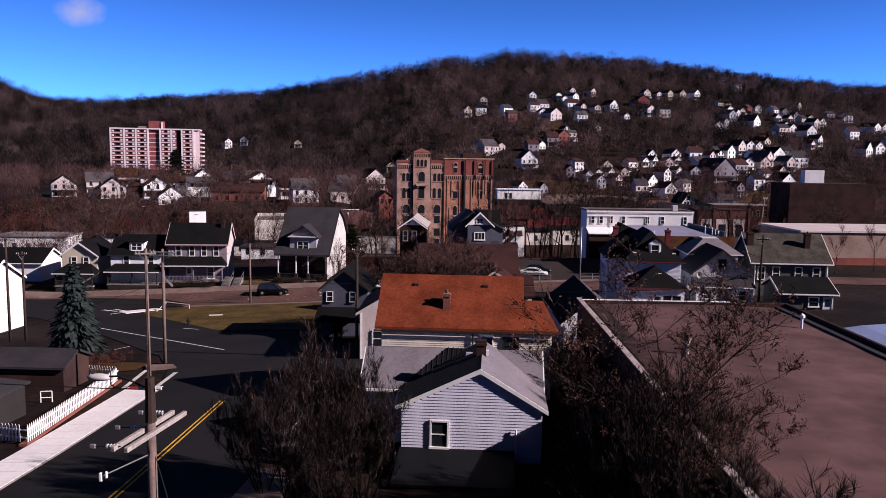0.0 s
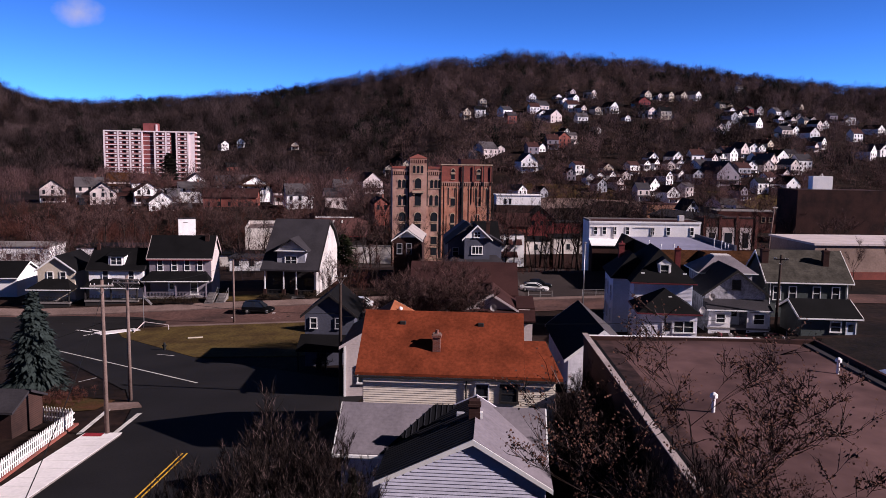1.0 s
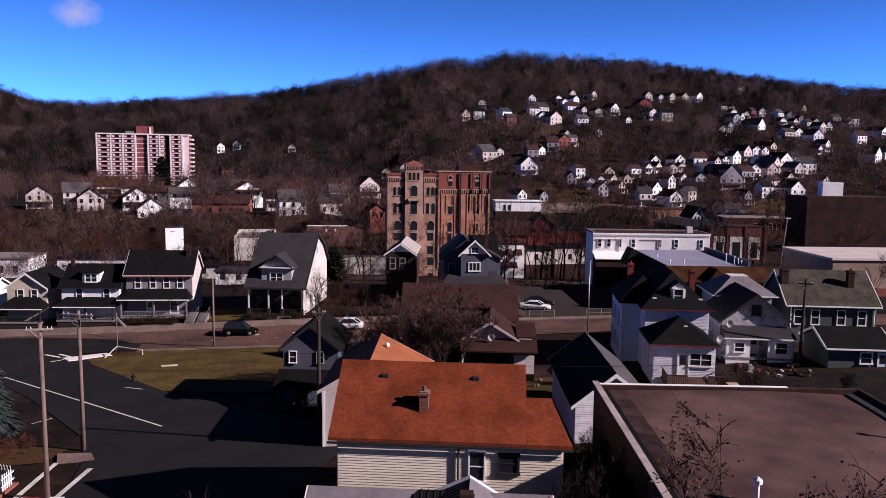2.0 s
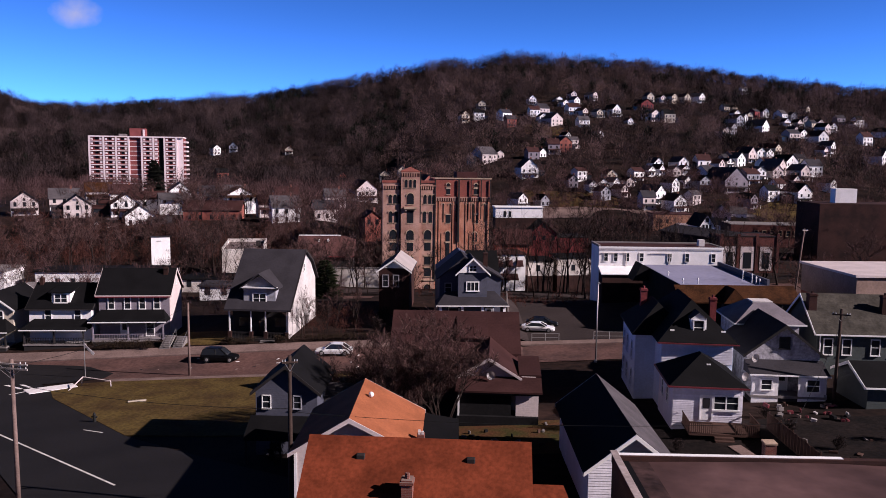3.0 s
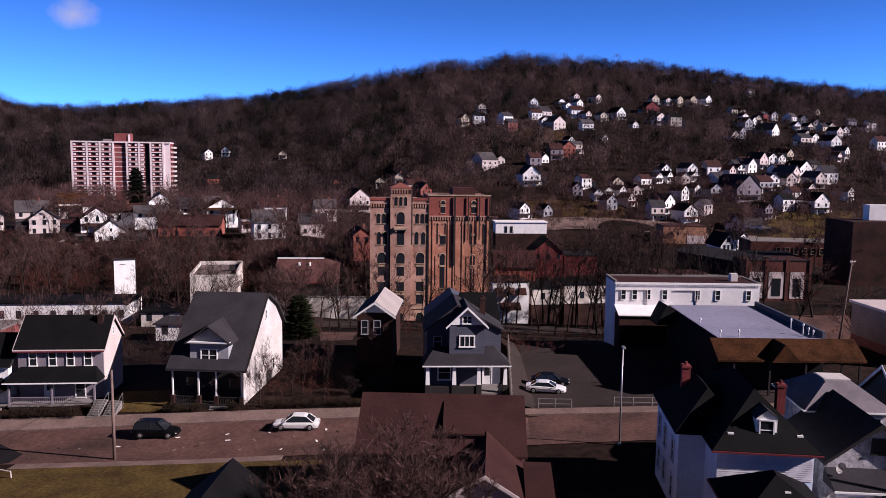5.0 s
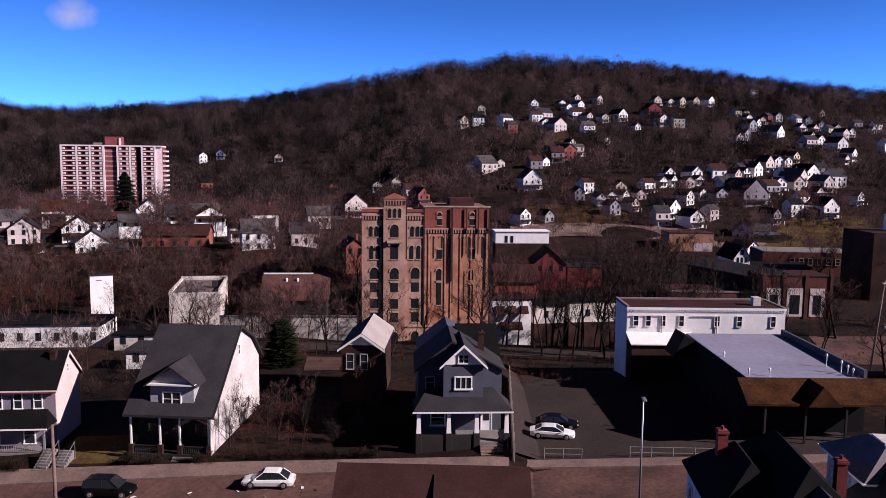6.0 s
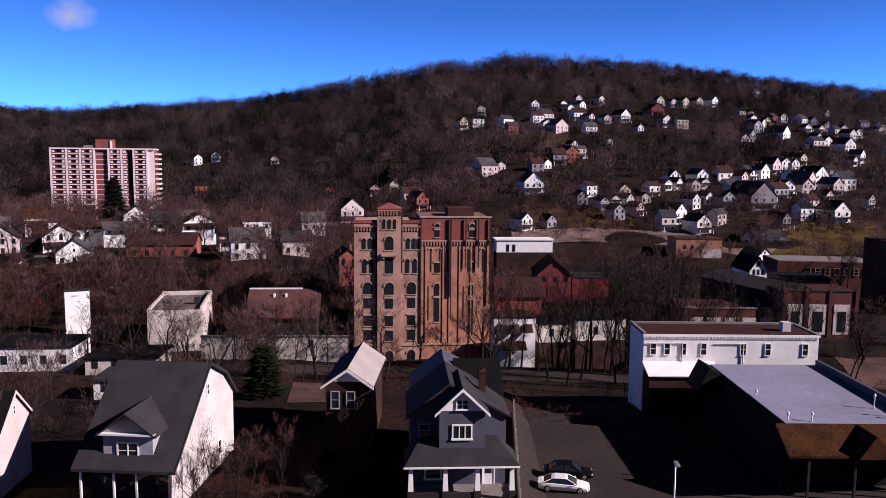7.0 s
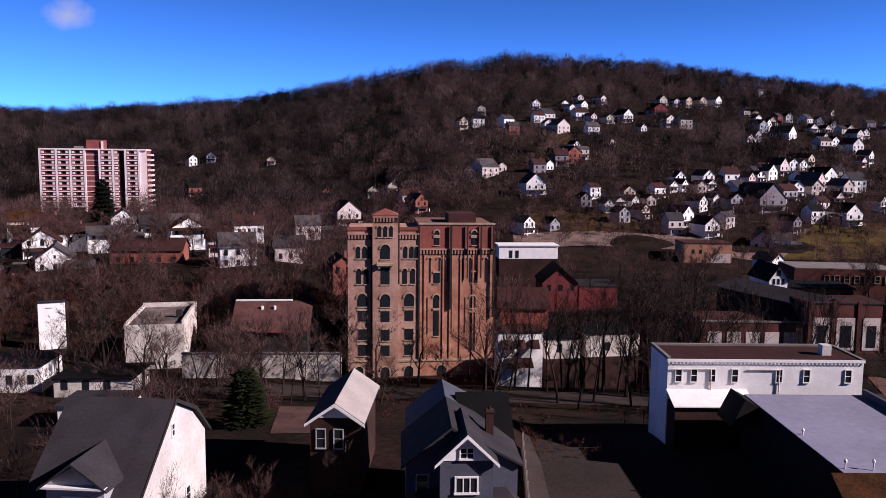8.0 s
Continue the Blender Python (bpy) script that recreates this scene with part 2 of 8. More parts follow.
M_APTWHITE = mat("pinkish_white_concrete", (0.66, 0.54, 0.55), 0.8, 0.1, 0.3, 3, 0.1)
M_POLE = mat("weathered_pole_wood", (0.19, 0.13, 0.115), 0.9, 0.35, 0.8, 9, 0.4)
M_TREATED = mat("dark_treated_wood", (0.05, 0.033, 0.028), 0.9, 0.3, 0.8, 9, 0.4)
M_ARM = mat("grey_crossarm_wood", (0.34, 0.29, 0.27), 0.9, 0.3, 1.5, 12, 0.4)
M_STEEL = gloss("galvanised_steel", (0.38, 0.36, 0.36), 0.45, 0.7)
M_REDPAVE = mat("red_paving", (0.3, 0.03, 0.04), 0.8, 0.25, 1.5, 9, 0.3)
M_WIRE = mat("black_cable", (0.012, 0.012, 0.012), 0.95, 0.1, 1, 5, 0)
M_PORCELAIN = gloss("grey_insulator", (0.5, 0.48, 0.48), 0.25)
M_BARK = mat("grey_brown_bark", (0.034, 0.023, 0.02), 0.95, 0.4, 1.5, 9, 0.5)
M_TWIG = mat("bare_twigs", (0.0836, 0.04664, 0.04312), 0.95, 0.35, 0.6, 5, 0.0)
M_HAZE = mat("mauve_bare_twigs", (0.132, 0.07304, 0.0704), 1.0, 0.5, 0.05, 0.6, 0.0, tint=(0.0528, 0.02992, 0.02904), patch=0.9)
M_TWIG_DARK = mat("dark_bare_twigs", (0.017, 0.0115, 0.011), 0.95, 0.35, 0.8, 5, 0.0)
M_DRYLEAF = mat("dry_brown_leaves", (0.085, 0.04, 0.03), 0.8, 0.4, 2.0, 9, 0.0)
M_NEEDLE = mat("blue_spruce_needles", (0.03, 0.04, 0.038), 0.85, 0.4, 1.2, 8, 0.0)
M_PINE = mat("dark_green_needles", (0.021, 0.026, 0.010), 0.9, 0.4, 0.8, 8, 0.0)
M_CONIFER = mat("dark_conifer_needles", (0.010, 0.0105, 0.0075), 0.9, 0.4, 0.8, 8, 0.0)
M_CARWHITE = gloss("white_car_paint", (0.8, 0.78, 0.78), 0.25, 0.0, 0.6)
M_CARDARK = gloss("black_car_paint", (0.003, 0.003, 0.004), 0.45, 0.0, 0.0)
M_TYRE = mat("tyre_rubber", (0.018, 0.018, 0.018), 0.9, 0.1, 2, 9, 0.1)
M_REDPAINT = gloss("red_paint", (0.4, 0.02, 0.02), 0.5)
M_BLACK = mat("black_iron", (0.02, 0.02, 0.02), 0.6, 0.2, 2, 9, 0.1)
M_DECK = mat("dark_deck_wood", (0.075, 0.042, 0.034), 0.9, 0.3, 1.0, 9, 0.3)
# yard ground with a cast shadow put into its dark colour
M_SHADEYARD = mat("shaded_yard_soil", (0.016, 0.0105, 0.0095), 1.0, 0.7, 0.4, 3, 0.9, tint=(0.005, 0.0036, 0.0034), patch=0.8)
M_HEDGE = mat("brown_hedge", (0.03, 0.02, 0.013), 1.0, 0.4, 1.5, 9, 0.5)


# ---- building blocks ----
def part(name, bm, material, parent=None, label="", smooth=False):
    """Links a bmesh as one mesh object under a thing or part."""
    me = bpy.data.meshes.new(name)
    bmesh.ops.recalc_face_normals(bm, faces=bm.faces[:])
    bm.to_mesh(me)
    bm.free()
    me.materials.append(material)
    if smooth:
        me.polygons.foreach_set("use_smooth", [True] * len(me.polygons))
    ob = new(name, me)
    ob.parent = parent
    return tagged(ob, label) if label else ob


def share(name, me, parent, m=None):
    """Another object on a mesh that exists already."""
    ob = new(name, me)
    ob.parent = parent
    if m is not None:
        ob.matrix_basis = m
    return ob


def thing(name, label, category, m, group=""):
    ob = new(name)
    ob.empty_display_size = 0.3
    ob.matrix_basis = m
    return tagged(ob, label, category, group)


def raw(name, verts, faces, material, parent=None):
    me = bpy.data.meshes.new(name)
    me.from_pydata(verts, [], faces)
    me.materials.append(material)
    ob = new(name, me)
    ob.parent = parent
    return ob


def box(bm, x0, x1, y0, y1, z0, z1, bevel=0.0):
    r = bmesh.ops.create_cube(bm, size=1.0, matrix=Matrix.Translation(((x0 + x1) / 2, (y0 + y1) / 2, (z0 + z1) / 2))
                              @ Matrix.Diagonal((abs(x1 - x0), abs(y1 - y0), abs(z1 - z0), 1)))
    if bevel:
        es = list({e for v in r["verts"] for e in v.link_edges})
        bmesh.ops.bevel(bm, geom=es, offset=bevel, segments=1, affect="EDGES")
    return bm


def boxes(*dims, bevel=0.0):
    bm = bmesh.new()
    for d in dims:
        box(bm, *d, bevel=bevel)
    return bm


def extrude(bm, pts, vec):
    """A closed prism from a polygon of 3D points, pushed along vec."""
    vec = Vector(vec)
    a = [bm.verts.new(p) for p in pts]
    b = [bm.verts.new(Vector(p) + vec) for p in pts]
    n = len(pts)
    bm.faces.new(a)
    bm.faces.new(b[::-1])
    for i in range(n):
        bm.faces.new((a[i], b[i], b[(i + 1) % n], a[(i + 1) % n]))
    return bm


def prism(profile, lo, hi, axis):
    """Prism from a 2D profile: axis x takes (y, z) points, axis y takes (x, z) points."""
    bm = bmesh.new()
    if axis == "x":
        return extrude(bm, [(lo, a, b) for a, b in profile], (hi - lo, 0, 0))
    return extrude(bm, [(a, lo, b) for a, b in profile], (0, hi - lo, 0))


def cyl(bm, p, q, r1, r2=None, n=8):
    p, q = Vector(p), Vector(q)
    d = q - p
    m = Matrix.Translation((p + q) / 2) @ d.to_track_quat("Z", "Y").to_matrix().to_4x4()
    bmesh.ops.create_cone(bm, cap_ends=True, segments=n, radius1=r1, radius2=r1 if r2 is None else r2, depth=d.length, matrix=m)
    return bm


def chevron(lo, hi, run0, run1, eave, rise, over, th, axis, peak=0.5):
    """A gable roof's two slopes as one folded slab, with overhangs."""
    w = run1 - run0
    mid = run0 + w * peak
    s0, s1 = rise / (mid - run0), rise / (run1 - mid)
    prof = [(run0 - over, eave - over * s0 + 0.02), (mid, eave + rise + 0.02), (run1 + over, eave - over * s1 + 0.02),
            (run1 + over, eave - over * s1 + th), (mid, eave + rise + th * 1.15), (run0 - over, eave - over * s0 + th)]
    return prism(prof, lo, hi, axis)


def fascia(run0, run1, eave, rise, over, at, axis, th=0.2, peak=0.5, thick=0.06):
    """Barge boards along a gable's two rakes, at the plane `at`."""
    w = run1 - run0
    mid = run0 + w * peak
    s0, s1 = rise / (mid - run0), rise / (run1 - mid)
    o = over + 0.02
    prof = [(run0 - o, eave - o * s0 - 0.06), (mid, eave + rise - 0.1), (run1 + o, eave - o * s1 - 0.06),
            (run1 + o, eave - o * s1 + th), (mid, eave + rise + th * 1.1), (run0 - o, eave - o * s0 + th)]
    return prism(prof, at - thick / 2, at + thick / 2, axis)


def on_face(face, at):
    """Maps (along, up, out) on a wall to house coordinates. Faces: front, back, left, right."""
    if face == "front":
        return lambda u, v, n: (u, at - n, v)
    if face == "back":
        return lambda u, v, n: (u, at + n, v)
    if face == "right":
        return lambda u, v, n: (at + n, u, v)
    return lambda u, v, n: (at - n, u, v)


def slab(bm, f, u0, u1, v0, v1, n0, n1):
    a, b = f(u0, v0, n0), f(u1, v1, n1)
    return box(bm, *sum(([min(p, q), max(p, q)] for p, q in zip(a, b)), []))


def window(parent, face, at, u, v, w, h, trim=None, style="sash", pane=None):
    """A window with frame, glazing bars and a pane, its lower middle at (u, v) on a wall."""
    f = on_face(face, at)
    t = max(0.07, min(0.13, w * 0.12))
    bm = bmesh.new()
    slab(bm, f, u - w / 2 - t, u - w / 2, v - t, v + h + t, 0.0, 0.09)
    slab(bm, f, u + w / 2, u + w / 2 + t, v - t, v + h + t, 0.0, 0.09)
    slab(bm, f, u - w / 2, u + w / 2, v + h, v + h + t, 0.0, 0.1)
    slab(bm, f, u - w / 2 - t * 1.4, u + w / 2 + t * 1.4, v - t * 1.2, v, 0.0, 0.14)
    fr = part("window", bm, trim or M_TRIM, parent)
    bars = []
    if style in ("sash", "pair"):
        bars.append((u - w / 2, u + w / 2, v + h / 2 - 0.03, v + h / 2 + 0.03, 0.06))
    if style == "pair":
        bars.append((u - 0.05, u + 0.05, v, v + h, 0.08))
    elif style == "triple":
        bars += [(u + k * w / 6 - 0.04, u + k * w / 6 + 0.04, v, v + h, 0.08) for k in (-1, 1)]
    for u0, u1, v0, v1, out in bars:
        bm = bmesh.new()
        slab(bm, f, u0, u1, v0, v1, 0.0, out)
        part("glazing_bar", bm, trim or M_TRIM, fr)
    bm = bmesh.new()
    slab(bm, f, u - w / 2, u + w / 2, v, v + h, 0.0, 0.03)
    part("pane", bm, pane or M_GLASS, fr)
    return fr


def door(parent, face, at, u, v, w=0.95, h=2.05, leaf=None, trim=None):
    f = on_face(face, at)
    bm = bmesh.new()
    slab(bm, f, u - w / 2 - 0.1, u - w / 2, v, v + h + 0.1, 0, 0.09)
    slab(bm, f, u + w / 2, u + w / 2 + 0.1, v, v + h + 0.1, 0, 0.09)
    slab(bm, f, u - w / 2, u + w / 2, v + h, v + h + 0.1, 0, 0.09)
    fr = part("door_frame", bm, trim or M_TRIM, parent)
    bm = bmesh.new()
    slab(bm, f, u - w / 2, u + w / 2, v, v + h, 0, 0.04)
    lf = part("door", bm, leaf or M_WHITE, fr)
    bm = bmesh.new()
    slab(bm, f, u - w / 2 + 0.17, u + w / 2 - 0.17, v + 1.0, v + h - 0.18, 0.04, 0.06)
    part("pane", bm, M_GLASS, fr)
    return fr


def chimney(parent, x, y, z0, z1, w=0.6, d=0.6, m=None):
    bm = boxes((x - w / 2, x + w / 2, y - d / 2, y + d / 2, z0, z1),
               (x - w / 2 - 0.06, x + w / 2 + 0.06, y - d / 2 - 0.06, y + d / 2 + 0.06, z1 - 0.22, z1 - 0.08))
    cyl(bm, (x, y, z1), (x, y, z1 + 0.25), 0.12, 0.1, 8)
    return part("chimney", bm, m or M_BRICK_CHIM, parent)


def porch(parent, x0, x1, y0, y1, floor, eave, rise, posts=3, roof=None, postmat=None, rail=True, below=-1.5, hip=0.8, over=0.3, deck=None):
    """A porch in front of a wall at y1, out to y0: deck, posts, rails and a hipped lean-to roof."""
    part("porch_deck", boxes((x0, x1, y0, y1 - 0.02, floor - 0.22, floor)), deck or M_CONC, parent)
    part("porch_base", boxes((x0 + 0.1, x1 - 0.1, y0 + 0.1, y1 - 0.03, below, floor - 0.23)), M_DARKTRIM, parent)
    for i in range(posts):
        x = x0 + 0.15 + (x1 - x0 - 0.3) * i / max(1, posts - 1)
        part("porch_post", boxes((x - 0.09, x + 0.09, y0 + 0.06, y0 + 0.24, floor, eave), (x - 0.13, x + 0.13, y0 + 0.02, y0 + 0.28, floor, floor + 0.25)),
             postmat or M_TRIM, parent)
    if rail:
        dims = [(x0 + 0.1, x1 - 0.1, y0 + 0.11, y0 + 0.19, floor + 0.8, floor + 0.88), (x0 + 0.1, x1 - 0.1, y0 + 0.11, y0 + 0.19, floor + 0.12, floor + 0.18)]
        n = int((x1 - x0) / 0.22)
        dims += [(x0 + 0.1 + k * 0.22, x0 + 0.14 + k * 0.22, y0 + 0.13, y0 + 0.17, floor + 0.18, floor + 0.8) for k in range(1, n)]
        part("porch_rail", boxes(*dims), postmat or M_TRIM, parent)
    bm = bmesh.new()
    a = [(x0 - over, y0 - over, eave), (x1 + over, y0 - over, eave), (x1 - hip + over, y1, eave + rise), (x0 + hip - over, y1, eave + rise)]
    if hip <= 0:
        a[2], a[3] = (x1 + over, y1, eave + rise), (x0 - over, y1, eave + rise)
    top = [bm.verts.new((p[0], p[1], p[2] + 0.16)) for p in a]
    low = [bm.verts.new(p) for p in a]
    c, e = bm.verts.new((x1 + over, y1, eave)), bm.verts.new((x0 - over, y1, eave))
    c2, e2 = bm.verts.new((x1 + over, y1, eave + 0.16)), bm.verts.new((x0 - over, y1, eave + 0.16))
    bm.faces.new(top)
    bm.faces.new((low[0], e, c, low[1]))
    bm.faces.new((top[1], c2, top[2]))
    bm.faces.new((top[0], top[3], e2))
    bm.faces.new((low[0], low[1], top[1], top[0]))
    bm.faces.new((low[1], c, c2, top[1]))
    bm.faces.new((e, low[0], top[0], e2))
    bm.verts.remove(low[2]); bm.verts.remove(low[3])
    part("porch_roof", bm, roof or M_SLATE, parent)
    part("porch_gutter", boxes((x0 - over - 0.05, x1 + over + 0.05, y0 - over - 0.1, y0 - over - 0.004, eave + 0.02, eave + 0.15)), M_TRIM, parent)


def gable_house(name, label, x, y, z, yaw, w, d, eave, rise, axis, wall, roof, over=0.4, trim=None, base=2.0, category="house", peak=0.5, group=""):
    """A house on its front-left corner: x along the front, y to the back. axis: the way its ridge runs."""
    t = thing(name, label, category, pose(x, y, z, 0, 0, yaw), group)
    run = d if axis == "x" else w
    length = w if axis == "x" else d
    prof = [(0, -base), (run, -base), (run, eave), (run * peak, eave + rise), (0, eave)]
    part("wall", prism(prof, 0, length, axis), wall, t)
    part("roof", chevron(-over, length + over, 0, run, eave, rise, over, 0.2, axis, peak), roof, t)
    if trim:
        for at in (-over - 0.034, length + over + 0.034):
            part("barge_board", fascia(0, run, eave, rise, over, at, axis, 0.2, peak), trim, t)
        if axis == "x":
            part("gutter", boxes((-over, w + over, -over - 0.14, -over - 0.01, eave - over * rise / (run * peak), eave - over * rise / (run * peak) + 0.14)), trim, t)
    return t


def hip_roof(x0, x1, y0, y1, eave, rise, over, cap=0.0, th=0.14):
    """A hipped roof over a rectangle; cap: the size of the flat top at a square one."""
    x0, x1, y0, y1 = x0 - over, x1 + over, y0 - over, y1 + over
    k = min(x1 - x0, y1 - y0) / 2 - cap
    bm = bmesh.new()
    o = [(x0, y0, eave), (x1, y0, eave), (x1, y1, eave), (x0, y1, eave)]
    lo = [bm.verts.new(p) for p in o]
    mi = [bm.verts.new((a, b, c + th)) for a, b, c in o]
    ti = [(x0 + k, y0 + k), (x1 - k, y0 + k), (x1 - k, y1 - k), (x0 + k, y1 - k)]
    tp = [bm.verts.new((a, b, eave + rise + th)) for a, b in ti]
    bm.faces.new(lo[::-1])
    for i in range(4):
        j = (i + 1) % 4
        bm.faces.new((lo[i], lo[j], mi[j], mi[i]))
        bm.faces.new((mi[i], mi[j], tp[j], tp[i]))
    bm.faces.new(tp)
    bmesh.ops.remove_doubles(bm, verts=bm.verts[:], dist=0.001)
    return bm


def hip_house(name, label, x, y, z, yaw, w, d, eave, rise, wall, roof, over=0.4, trim=None, base=2.0, cap=0.0, category="house", group=""):
    t = thing(name, label, category, pose(x, y, z, 0, 0, yaw), group)
    part("wall", boxes((0, w, 0, d, -base, eave)), wall, t)
    part("roof", hip_roof(0, w, 0, d, eave + 0.003, rise, over, cap), roof, t)
    if trim:
        part("gutter", boxes((-over - 0.08, w + over + 0.08, -over - 0.1, -over - 0.004, eave + 0.01, eave + 0.14)), trim, t)
        part("gutter", boxes((-over - 0.1, -over - 0.004, -over, d + over, eave + 0.01, eave + 0.14)), trim, t)
    return t


def smooth(a, b, v):
    t = min(1.0, max(0.0, (v - a) / (b - a)))
    return t * t * (3 - 2 * t)


# ---- ground: one sheet from the near street over the valley to the wooded hills ----
RIDGE_X = (-900, -545, -417, -266, -167, 13, 159, 274, 397, 700, 1200)
RIDGE_Z = (76, 65, 74, 84, 101, 138, 131, 115, 102, 110, 90)


def ground_z(x, y):
    h = -1.0 + 0.042 * (60 - min(max(y, -60), 112)) + 0.055 * (min(max(x, -70), 45) + 26) + 1.6 * smooth(115, 126, y) * (1 - smooth(3, 5.5, x))
    v = smooth(150, 182, y)
    h = h * (1 - v) - 5.0 * v
    h += 8.5 * smooth(222, 262, y) * smooth(-15, -60, x) + 3 * smooth(20, 50, x) * smooth(180, 195, y) * (1 - smooth(290, 330, y))
    # ground dipped at the brewery's foot to fit the camera's view
    h -= 3.6 * smooth(188, 197, y) * (1 - smooth(212, 226, y)) * smooth(-34, -27, x) * (1 - smooth(26, 32, x))
    foot = 330 + 140 * smooth(-20, -85, x)
    t = min(1.0, max(0.0, (y - foot) / (900.0 - foot)))
    h += float(np.interp(x, RIDGE_X, RIDGE_Z)) * t ** 1.15
    h -= 60 * smooth(920, 1500, y)
    # unseen hills added behind and beside the town to block low sky light
    h += 110 * smooth(-60, -420, y) + 40 * smooth(260, 760, abs(x)) * (1 - smooth(300, 600, y)) * (1 - smooth(-60, -420, y))
    return h + 62 * math.exp(-((x + 563) / 93) ** 2 - ((y - 735) / 80) ** 2)


def lines(*spans):
    out = []
    for a, b, n in spans:
        out += list(np.linspace(a, b, n, endpoint=False))
    return out + [spans[-1][1]]


gx = lines((-2500, -700, 12), (-700, -75, 50), (-75, 60, 90), (60, 700, 52), (700, 2500, 12))
gy = lines((-600, 0, 12), (0, 190, 127), (190, 350, 40), (350, 1000, 66), (1000, 2600, 14))
verts = [(x, y, ground_z(x, y) + (2.2 * noise.noise((x / 40, y / 40, 0)) if y > 350 else 0.0)) for y in gy for x in gx]
nx = len(gx)
faces = [(j * nx + i, j * nx + i + 1, (j + 1) * nx + i + 1, (j + 1) * nx + i) for j in range(len(gy) - 1) for i in range(nx - 1)]
ground = tagged(raw("ground", verts, faces, M_GROUND), "brown leaf-littered winter ground rising to wooded hills", "ground", kind="structure")


def strip(name, label, category, left, right, material, lift=0.06, n=24, rows=6, depth=0.0, kind="structure"):
    """A sheet draped on the ground between two lines; depth: how far a kerb goes down round it."""
    def along(line, t):
        seg = [math.dist(a, b) for a, b in zip(line, line[1:])]
        want = t * sum(seg)
        for (a, b), s in zip(zip(line, line[1:]), seg):
            if want <= s + 1e-9:
                return (a[0] + (b[0] - a[0]) * want / s, a[1] + (b[1] - a[1]) * want / s)
            want -= s
        return line[-1]
    vs, fs = [], []
    for i in range(n + 1):
        a, b = along(left, i / n), along(right, i / n)
        for k in range(rows + 1):
            x, y = a[0] + (b[0] - a[0]) * k / rows, a[1] + (b[1] - a[1]) * k / rows
            vs.append((x, y, ground_z(x, y) + lift))
    m = rows + 1
    fs = [(i * m + k, i * m + k + 1, (i + 1) * m + k + 1, (i + 1) * m + k) for i in range(n) for k in range(rows)]
    if depth:
        rim = [i * m for i in range(n + 1)] + [n * m + k for k in range(1, m)] + [i * m + rows for i in range(n - 1, -1, -1)] + list(range(rows - 1, 0, -1))
        b0 = len(vs)
        vs += [(vs[i][0], vs[i][1], vs[i][2] - depth) for i in rim]
        fs += [(rim[i], b0 + i, b0 + (i + 1) % len(rim), rim[(i + 1) % len(rim)]) for i in range(len(rim))]
    return tagged(raw(name, vs, fs, material), label, category, kind=kind)


strip("road_main", "dark asphalt street with a double yellow line", "road", [(-23.5, -30), (-25.3, 60), (-28, 68), (-32, 75)],
      [(-9.0, -30), (-11.5, 38), (-11.2, 60), (-8.0, 75)], M_ASPHALT, 0.06, 40, 10)
strip("road_junction", "wide dark asphalt junction with worn white lines", "road", [(-32, 74.6), (-44, 87), (-62, 103), (-80, 112)],
      [(-8, 74.6), (-24, 84), (-31, 88.5), (-58, 116)], M_ASPHALT, 0.064, 30, 14)
strip("road_cross", "worn concrete cross street patched with asphalt", "road", [(-95, 118.6), (-56, 119), (-23, 120.4), (2, 121.2), (8, 122.9), (17, 123.0), (90, 124)],
      [(-95, 110.5), (-45, 111.2), (-26, 111.8), (16, 115.0), (90, 117)], M_ROADCON, 0.075, 90, 8)
strip("junction_asphalt", "dark asphalt patch where the streets meet", "road", [(-80, 118.5), (-62, 118.6), (-50, 117.2), (-45, 114.0)],
      [(-80, 108.0), (-62, 109), (-50, 109.5), (-45, 111.6)], M_ASPHALT, 0.085, 20, 8)
strip("pavement_left", "bright new concrete pavement beside a picket fence", "pavement", [(-26.4, -30), (-27.4, 45), (-28.2, 61.2)],
      [(-23.6, -30), (-24.6, 45), (-25.3, 60.8)], M_CONC, 0.17, 40, 4, 0.3)
pave = bpy.data.objects["pavement_left"]
for k in range(38):
    # concrete slabs with open joints
    ring = []
    for y in (4.0 + 1.5 * k + 0.02, 4.0 + 1.5 * k + 1.48):
        f = (y - 45) / 16.2 if y > 45 else (y + 30) / 75 - 1
        xl, xr = (-27.4 - 0.8 * f, -24.6 - 0.7 * f) if y > 45 else (-27.4 - 1.0 * f, -24.6 - 1.0 * f)
        ring += [(xl + 0.02, y), (xr - 0.02, y)]
    a, b, d, c = ring
    tip = [(x, y, ground_z(x, y) + 0.2) for x, y in (a, b, c, d)]
    low = [(x, y, z - 0.04) for x, y, z in tip]
    raw("slab", tip + low, [(0, 1, 2, 3), (4, 7, 6, 5), (0, 4, 5, 1), (1, 5, 6, 2), (2, 6, 7, 3), (3, 7, 4, 0)], M_WALK, pave)
strip("pavement_far", "old concrete pavement below the front gardens", "pavement", [(-95, 121.4), (-56, 121.6), (-23, 122.6), (3.5, 122.8)],
      [(-95, 118.7), (-56, 119.1), (-23, 120.5), (3.5, 120.9)], M_WALK_OLD, 0.18, 60, 3, 0.25)
strip("pavement_right", "worn concrete pavement along the parking lot", "pavement", [(5.2, 124.9), (40, 125.2)], [(5.2, 123.0), (40, 123.2)], M_WALK_OLD, 0.18, 24, 2, 0.25)
strip("pavement_near", "crumbling pale concrete edge of a lawn", "pavement", [(-44, 111.2), (-26, 111.8), (-18, 112.6)], [(-44, 109.8), (-26, 110.6), (-18, 111.4)], M_WALK_OLD, 0.1, 20, 2, 0.2)
